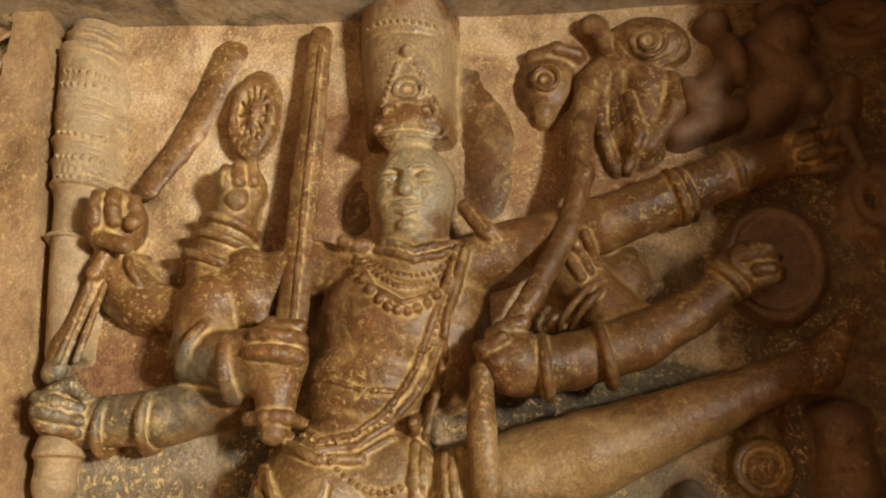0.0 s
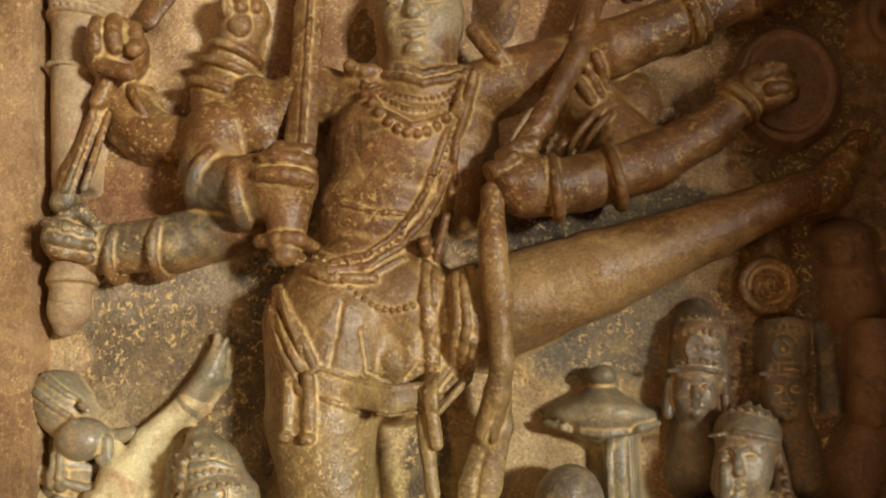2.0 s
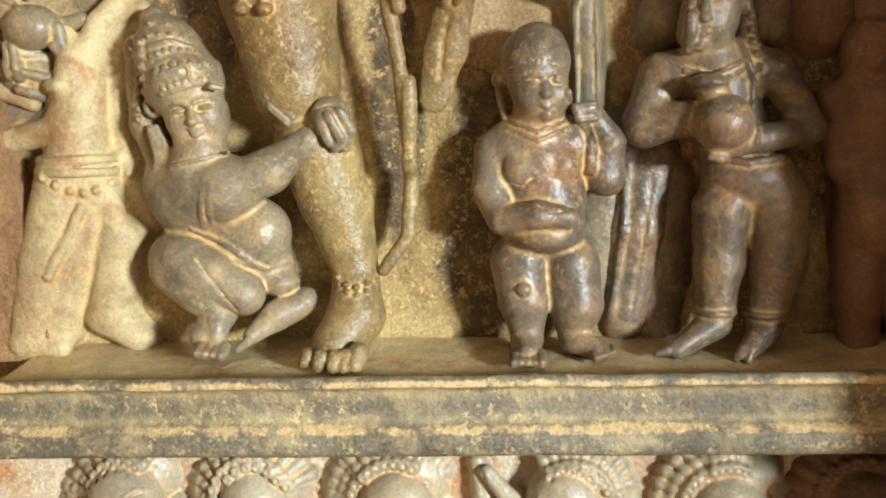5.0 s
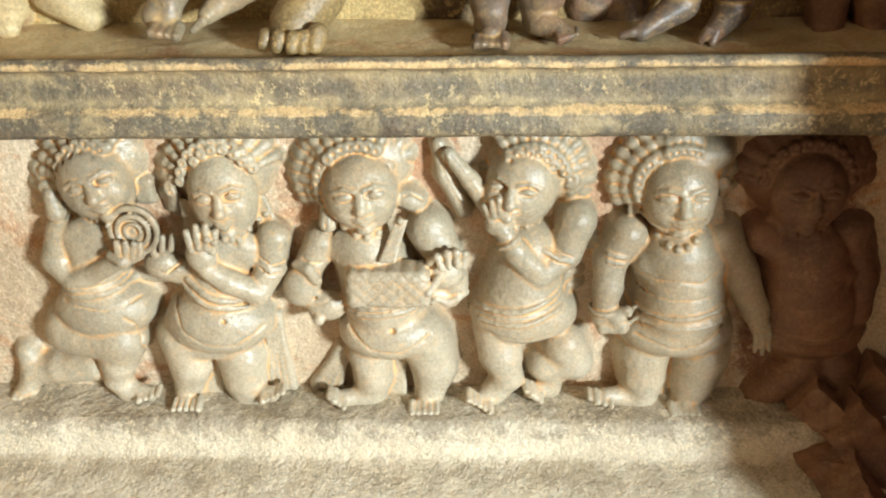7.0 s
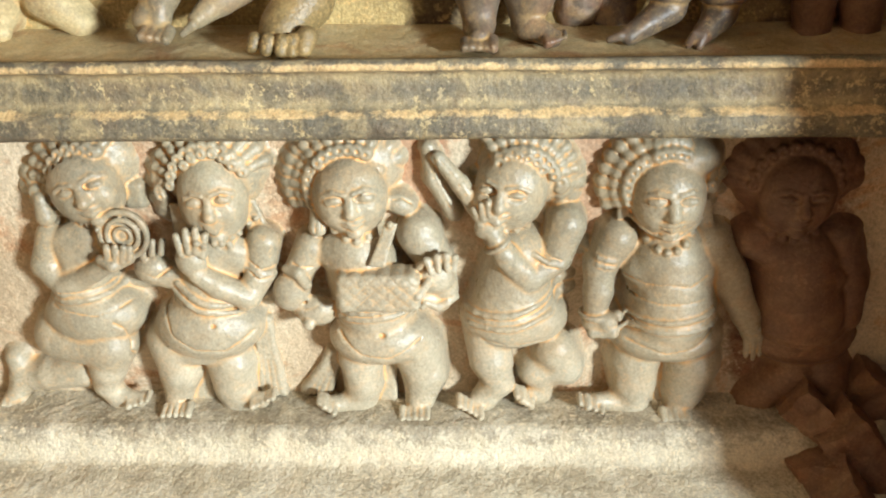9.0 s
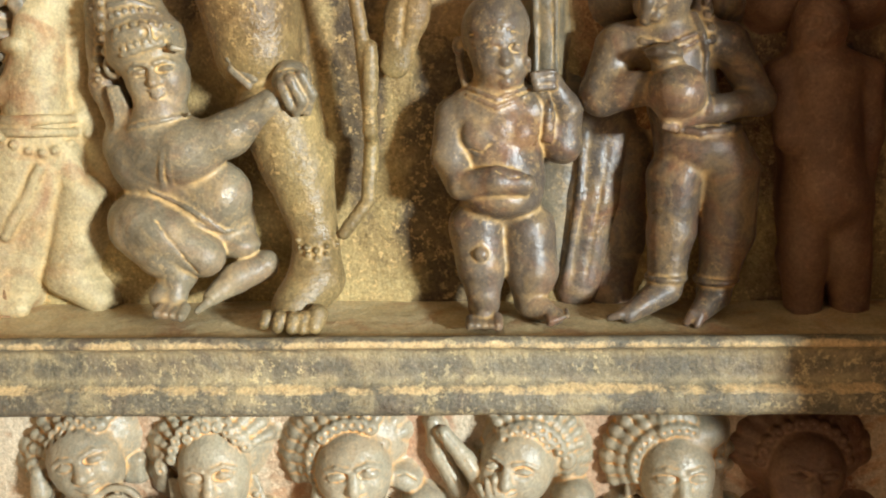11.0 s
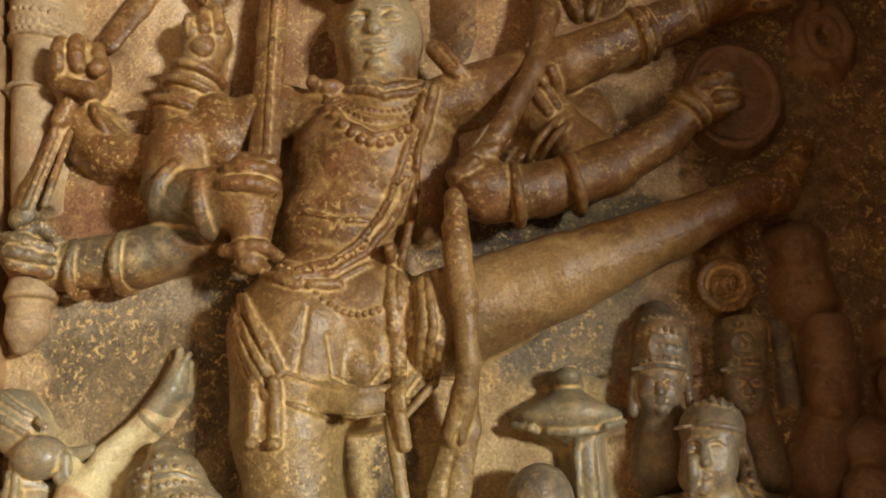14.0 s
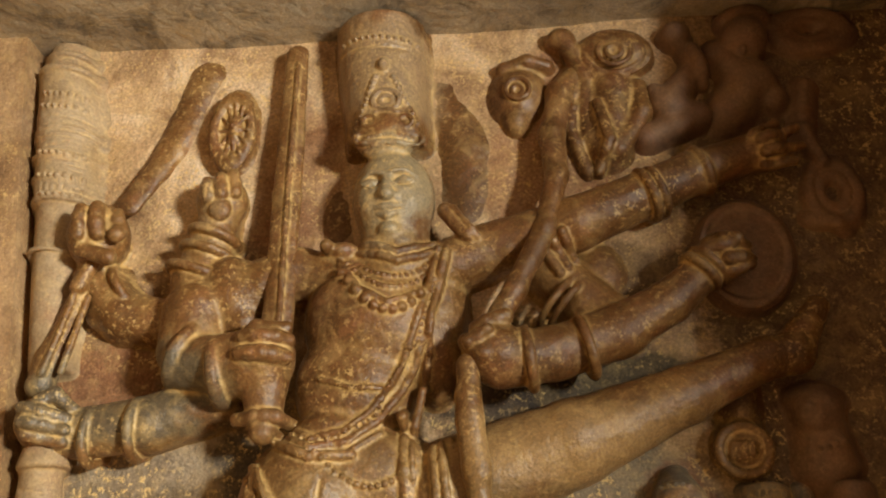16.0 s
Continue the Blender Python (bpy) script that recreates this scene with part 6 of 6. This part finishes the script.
s.limb((-0.286, -0.25, 0.352, 0.0086), (-0.182, -0.28, 0.359, 0.0085), (-0.081, -0.25, 0.362, 0.0086))
s.limb((-0.29, -0.25, 0.332, 0.0087), (-0.182, -0.285, 0.341, 0.0085), (-0.079, -0.25, 0.342, 0.0086))
s.ball((-0.195, -0.19, 0.245), (0.139, 0.1, 0.0782))
s.dent((-0.185, -0.29, 0.286), (0.01, 0.014, 0.008))
s.groove((-0.299, -0.25, 0.281, 0.0051), (-0.242, -0.27, 0.232, 0.0051), (-0.169, -0.27, 0.222, 0.0051), (-0.09, -0.25, 0.265, 0.0051))
s.limb((-0.256, -0.18, 0.157, 0.062), (-0.253, -0.185, 0.09, 0.0545), (-0.262, -0.19, 0.029, 0.0467), k=0.012)
s.limb((-0.276, -0.2, 0.029, 0.0357), (-0.341, -0.225, 0.035, 0.0247))
s.toes((-0.369, -0.235, 0.057), (-0.329, -0.25, 0.034), 4, 0.0092, 0.03, 1)
s.limb((-0.107, -0.18, 0.204, 0.0746), (-0.085, -0.185, 0.117, 0.0622), (-0.099, -0.19, 0.03, 0.0412), k=0.012)
s.limb((-0.102, -0.2, 0.03, 0.0342), (-0.11, -0.225, 0.014, 0.0263))
s.toes((-0.146, -0.25, 0.017), (-0.078, -0.25, 0.021), 5, 0.0092, 0.034, 0)
s.folds((-0.176, -0.175, 0.154), (-0.191, -0.18, 0.011), (0.0101, 0.0174), 4, 0.0075)
s.folds((-0.325, -0.165, 0.165), (-0.386, -0.17, 0.041), (0.0145, 0.0319), 4, 0.009)
s.build("drumming_dwarf_statue", buff_stone, "buff sandstone dwarf with a cross-hatched drum", "statue", "row of dwarfs under the ledge", grit=0.003, wall=-0.135)

s = Carving(0.0043)
s.ball((0.182, -0.16, 0.699), (0.1144, 0.05, 0.0898))
s.face((0.14, -0.2, 0.66), 0.0898, 0.1028, -0.32, -6, 0.06)
s.mane((0.16, -0.21, 0.693), (0.084, 0.0724), (0.1332, 0.1217), 8, 128, 10, 0.0125)
s.mane((0.155, -0.22, 0.688), (0.0695, 0.0695), (0.0869, 0.0869), 30, 130, 6, 0.0115)
s.mane((0.257, -0.19, 0.673), (0.0087, 0.0087), (0.0434, 0.0579), -80, 60, 5, 0.012)
s.hoop((0.245, -0.2, 0.618), (0.0217, 0.0203), 0.007)
s.beads((0.126, -0.24, 0.567), (0.234, -0.24, 0.609), 0.016, 10, 0.0105)
s.limb((0.161, -0.18, 0.48, 0.0779), (0.145, -0.175, 0.323, 0.1143))
s.limb((0.279, -0.185, 0.56, 0.0518), (0.254, -0.2, 0.477, 0.0423), (0.194, -0.23, 0.435, 0.0373), k=0.008)
s.groove((0.201, -0.25, 0.52, 0.0034), (0.238, -0.25, 0.496, 0.0035), (0.272, -0.24, 0.484, 0.0035))
s.limb((0.197, -0.24, 0.506, 0.0055), (0.233, -0.245, 0.482, 0.0056), (0.268, -0.235, 0.469, 0.0056))
s.groove((0.194, -0.25, 0.499, 0.0035), (0.228, -0.25, 0.474, 0.0035), (0.262, -0.24, 0.463, 0.0035))
s.limb((0.185, -0.24, 0.437, 0.0359), (0.13, -0.255, 0.504, 0.0316), (0.099, -0.26, 0.565, 0.0239), k=0.006)
s.bangle((0.107, -0.26, 0.541), 0.0304, 0.006, -30)
s.ball((0.085, -0.255, 0.589), (0.0319, 0.024, 0.0377), 25, k=0.006)
s.digit((0.066, -0.27, 0.602, 0.0094), (0.047, -0.26, 0.636, 0.008))
s.digit((0.074, -0.275, 0.616, 0.0094), (0.066, -0.265, 0.649, 0.008))
s.digit((0.087, -0.275, 0.622, 0.0093), (0.084, -0.27, 0.657, 0.008))
s.digit((0.103, -0.27, 0.611, 0.0094), (0.106, -0.268, 0.645, 0.008))
s.limb((0.066, -0.225, 0.606, 0.0233), (0.017, -0.21, 0.679, 0.0244), (-0.036, -0.2, 0.744, 0.0188), k=0.008)
s.groove((0.044, -0.25, 0.64, 0.0034), (0.004, -0.24, 0.705, 0.0033), (-0.033, -0.23, 0.747, 0.0033))
s.limb((-0.061, -0.17, 0.759, 0.0176), (-0.044, -0.175, 0.68, 0.0261), (0, -0.18, 0.592, 0.0246), k=0.008)
s.groove((-0.063, -0.21, 0.748, 0.0033), (-0.045, -0.22, 0.683, 0.0034), (-0.01, -0.22, 0.616, 0.0034))
s.groove((-0.049, -0.21, 0.751, 0.0033), (-0.029, -0.22, 0.683, 0.0034), (0.003, -0.22, 0.624, 0.0034))
s.ball((0.154, -0.185, 0.295), (0.1419, 0.095, 0.0782))
s.limb((0.03, -0.24, 0.336, 0.0072), (0.149, -0.275, 0.354, 0.0071), (0.231, -0.26, 0.374, 0.0071), (0.286, -0.23, 0.403, 0.0071))
s.groove((0.03, -0.25, 0.326, 0.0043), (0.152, -0.285, 0.34, 0.0042), (0.239, -0.265, 0.361, 0.0042), (0.286, -0.24, 0.386, 0.0043))
s.limb((0.036, -0.24, 0.306, 0.0072), (0.153, -0.275, 0.317, 0.0071), (0.244, -0.26, 0.338, 0.0071), (0.29, -0.23, 0.364, 0.0072))
s.groove((0.068, -0.26, 0.261, 0.0051), (0.166, -0.27, 0.254, 0.0051), (0.279, -0.25, 0.262, 0.0051))
s.limb((0.083, -0.185, 0.243, 0.0631), (0.096, -0.2, 0.171, 0.0584), (0.112, -0.2, 0.098, 0.0431), (0.075, -0.205, 0.046, 0.0353), k=0.01)
s.limb((0.075, -0.21, 0.045, 0.0325), (0.044, -0.23, 0.037, 0.0245))
s.toes((0.008, -0.245, 0.059), (0.066, -0.255, 0.029), 5, 0.0095, 0.034)
s.limb((0.262, -0.175, 0.187, 0.0613), (0.295, -0.175, 0.13, 0.0485), (0.213, -0.175, 0.122, 0.0459), k=0.012)
s.limb((0.235, -0.175, 0.111, 0.0378), (0.231, -0.18, 0.048, 0.0273), (0.18, -0.2, 0.046, 0.0216))
s.toes((0.163, -0.22, 0.072), (0.203, -0.225, 0.042), 4, 0.0085, 0.03, 1)
s.build("fluting_dwarf_statue", buff_stone, "buff sandstone dwarf turning with bent arm raised", "statue", "row of dwarfs under the ledge", grit=0.003, wall=-0.135)

s = Carving(0.0043)
s.ball((0.514, -0.16, 0.698), (0.1144, 0.05, 0.0941))
s.face((0.521, -0.2, 0.641), 0.0927, 0.1043, 0.02, 0, -0.06)
s.ball((0.56, -0.17, 0.733), (0.0898, 0.06, 0.0492))
s.mane((0.512, -0.205, 0.669), (0.0927, 0.084), (0.1477, 0.1361), 112, 205, 8, 0.013)
s.mane((0.518, -0.215, 0.696), (0.0724, 0.0637), (0.0753, 0.113), 62, 118, 5, 0.012)
s.mane((0.623, -0.19, 0.663), (0.0058, 0.0058), (0.0319, 0.0521), -70, 70, 4, 0.011)
s.folds((0.418, -0.19, 0.658), (0.421, -0.19, 0.586), (0.0087, 0.0116), 3, 0.007)
s.folds((0.618, -0.185, 0.623), (0.627, -0.185, 0.547), (0.0087, 0.013), 3, 0.007)
s.beads((0.433, -0.24, 0.576), (0.605, -0.24, 0.581), 0.06, 17, 0.0105)
s.limb((0.432, -0.24, 0.591, 0.0054), (0.483, -0.26, 0.558, 0.0054), (0.55, -0.26, 0.558, 0.0054), (0.601, -0.24, 0.596, 0.0054))
s.limb((0.543, -0.175, 0.468, 0.103), (0.555, -0.175, 0.323, 0.1189))
s.ball((0.484, -0.2, 0.448), (0.0637, 0.05, 0.0521))
s.ball((0.597, -0.2, 0.448), (0.0637, 0.05, 0.0521))
s.groove((0.425, -0.26, 0.438, 0.0042), (0.474, -0.27, 0.428, 0.0042), (0.526, -0.27, 0.437, 0.0042), (0.582, -0.27, 0.428, 0.0042), (0.628, -0.26, 0.445, 0.0042))
s.groove((0.438, -0.26, 0.384, 0.0035), (0.529, -0.28, 0.383, 0.0035), (0.627, -0.26, 0.388, 0.0035))
s.limb((0.407, -0.185, 0.523, 0.0521), (0.369, -0.195, 0.452, 0.0426), (0.367, -0.205, 0.38, 0.038), (0.359, -0.21, 0.313, 0.0307), k=0.01)
s.limb((0.329, -0.22, 0.496, 0.0056), (0.358, -0.24, 0.488, 0.0056), (0.4, -0.225, 0.477, 0.0056))
s.limb((0.327, -0.22, 0.481, 0.0056), (0.356, -0.24, 0.47, 0.0056), (0.398, -0.225, 0.461, 0.0056))
s.bangle((0.358, -0.212, 0.321), 0.0362, 0.006, 0)
s.limb((0.353, -0.22, 0.298, 0.0262), (0.391, -0.235, 0.304, 0.0217), (0.414, -0.24, 0.33, 0.0143))
s.limb((0.356, -0.23, 0.277, 0.0175), (0.403, -0.245, 0.283, 0.0188), (0.456, -0.24, 0.3, 0.0087), k=0.005)
s.limb((0.644, -0.18, 0.508, 0.0522), (0.702, -0.185, 0.405, 0.0455), (0.757, -0.185, 0.296, 0.0361), (0.78, -0.185, 0.237, 0.0261), k=0.01)
s.digit((0.763, -0.205, 0.239, 0.0103), (0.766, -0.2, 0.18, 0.0075))
s.digit((0.777, -0.208, 0.238, 0.0103), (0.786, -0.2, 0.169, 0.0075))
s.digit((0.791, -0.205, 0.243, 0.0103), (0.801, -0.2, 0.184, 0.0075))
s.ball((0.555, -0.185, 0.244), (0.1477, 0.095, 0.0695))
s.limb((0.417, -0.24, 0.324, 0.0072), (0.529, -0.28, 0.334, 0.007), (0.651, -0.24, 0.347, 0.0071))
s.groove((0.414, -0.25, 0.316, 0.0036), (0.529, -0.285, 0.321, 0.0035), (0.656, -0.25, 0.333, 0.0036))
s.limb((0.419, -0.24, 0.297, 0.0072), (0.532, -0.28, 0.305, 0.0071), (0.666, -0.24, 0.314, 0.0072))
s.groove((0.437, -0.26, 0.262, 0.005), (0.541, -0.27, 0.235, 0.0051), (0.613, -0.27, 0.252, 0.005), (0.675, -0.25, 0.293, 0.005))
s.limb((0.479, -0.175, 0.156, 0.0696), (0.479, -0.185, 0.093, 0.062), (0.477, -0.19, 0.033, 0.049), k=0.012)
s.limb((0.458, -0.2, 0.029, 0.0353), (0.38, -0.22, 0.047, 0.0245))
s.toes((0.333, -0.23, 0.054), (0.39, -0.245, 0.039), 4, 0.0095, 0.03, 1)
s.limb((0.63, -0.175, 0.149, 0.0774), (0.615, -0.185, 0.072, 0.0594), (0.605, -0.19, 0.019, 0.0437), k=0.012)
s.limb((0.599, -0.2, 0.022, 0.0353), (0.592, -0.225, 0.014, 0.0276))
s.toes((0.554, -0.25, 0.017), (0.62, -0.25, 0.021), 5, 0.0092, 0.034, 0)
s.folds((0.534, -0.172, 0.15), (0.531, -0.178, 0.01), (0.013, 0.0203), 3, 0.009)
s.build("smiling_dwarf_statue", buff_stone, "grey-buff sandstone dwarf with beads standing hand on hip", "statue", "row of dwarfs under the ledge", grit=0.003, wall=-0.135)

s = Carving(0.0048)
s.ball((0.828, -0.155, 0.686), (0.1448, 0.05, 0.1043))
s.face((0.83, -0.185, 0.64), 0.0956, 0.1028, 0.0, 0, 0.0)
s.mane((0.825, -0.185, 0.666), (0.1014, 0.0956), (0.1448, 0.1246), 0, 180, 12, 0.013)
s.beads((0.756, -0.21, 0.564), (0.912, -0.21, 0.57), 0.035, 12, 0.011)
s.limb((0.867, -0.16, 0.447, 0.1059), (0.897, -0.16, 0.298, 0.1143))
s.limb((0.748, -0.175, 0.514, 0.0496), (0.834, -0.205, 0.479, 0.0419), (0.949, -0.2, 0.419, 0.0349), k=0.01)
s.limb((0.966, -0.165, 0.512, 0.0496), (1.011, -0.17, 0.387, 0.0431), (1.019, -0.175, 0.29, 0.0361), k=0.01)
s.limb((0.771, -0.2, 0.253, 0.0074), (0.88, -0.225, 0.248, 0.0073), (1.003, -0.2, 0.254, 0.0073))
s.ball((0.91, -0.165, 0.215), (0.1332, 0.08, 0.0666))
s.limb((0.907, -0.165, 0.107, 0.0646), (0.825, -0.17, 0.036, 0.0463), (0.782, -0.18, -0.003, 0.0302), k=0.012)
s.limb((0.984, -0.16, 0.104, 0.0647), (1.045, -0.165, 0.015, 0.0493), k=0.012)
s.toes((0.764, -0.21, 0.008), (0.829, -0.21, 0.001), 4, 0.009)
s.build("shadowed_dwarf_statue", shaded_red_stone, "shade-darkened reddish sandstone dwarf with arm across the chest", "statue", "row of dwarfs under the ledge", grit=0.003, wall=-0.135)



def tumbled(x0, z0, turn):
    """Turns a block about an axis that runs into the wall."""
    ca, sa = math.cos(radians(turn)), math.sin(radians(turn))

    def shape(p):
        x, z = p[:, 0] - x0, p[:, 2] - z0
        wedge = 1 - 0.35 * np.clip(x * 3, -1, 1)
        return np.stack([x0 + x * ca - z * wedge * sa, p[:, 1] - 0.25 * x, z0 + x * sa + z * wedge * ca], 1)

    return shape


for x, y, z, a, b, c, turn in ((0.98, -0.26, 0.015, 0.12, 0.07, 0.045, -38), (1.09, -0.33, -0.06, 0.16, 0.09, 0.055, -46), (1.05, -0.47, -0.14, 0.15, 0.09, 0.05, -40), (1.15, -0.21, 0.05, 0.1, 0.06, 0.05, -28), (0.94, -0.36, -0.06, 0.06, 0.05, 0.03, 20)):
    rock_slab("fallen_rock", x - a, x + a, y - b, y + b, z - c, z + c, 0.012, 0.026, 11.0, shaded_red_stone, "broken dark reddish rock slab fallen in the corner", "rock", "", tumbled(x, z, turn))
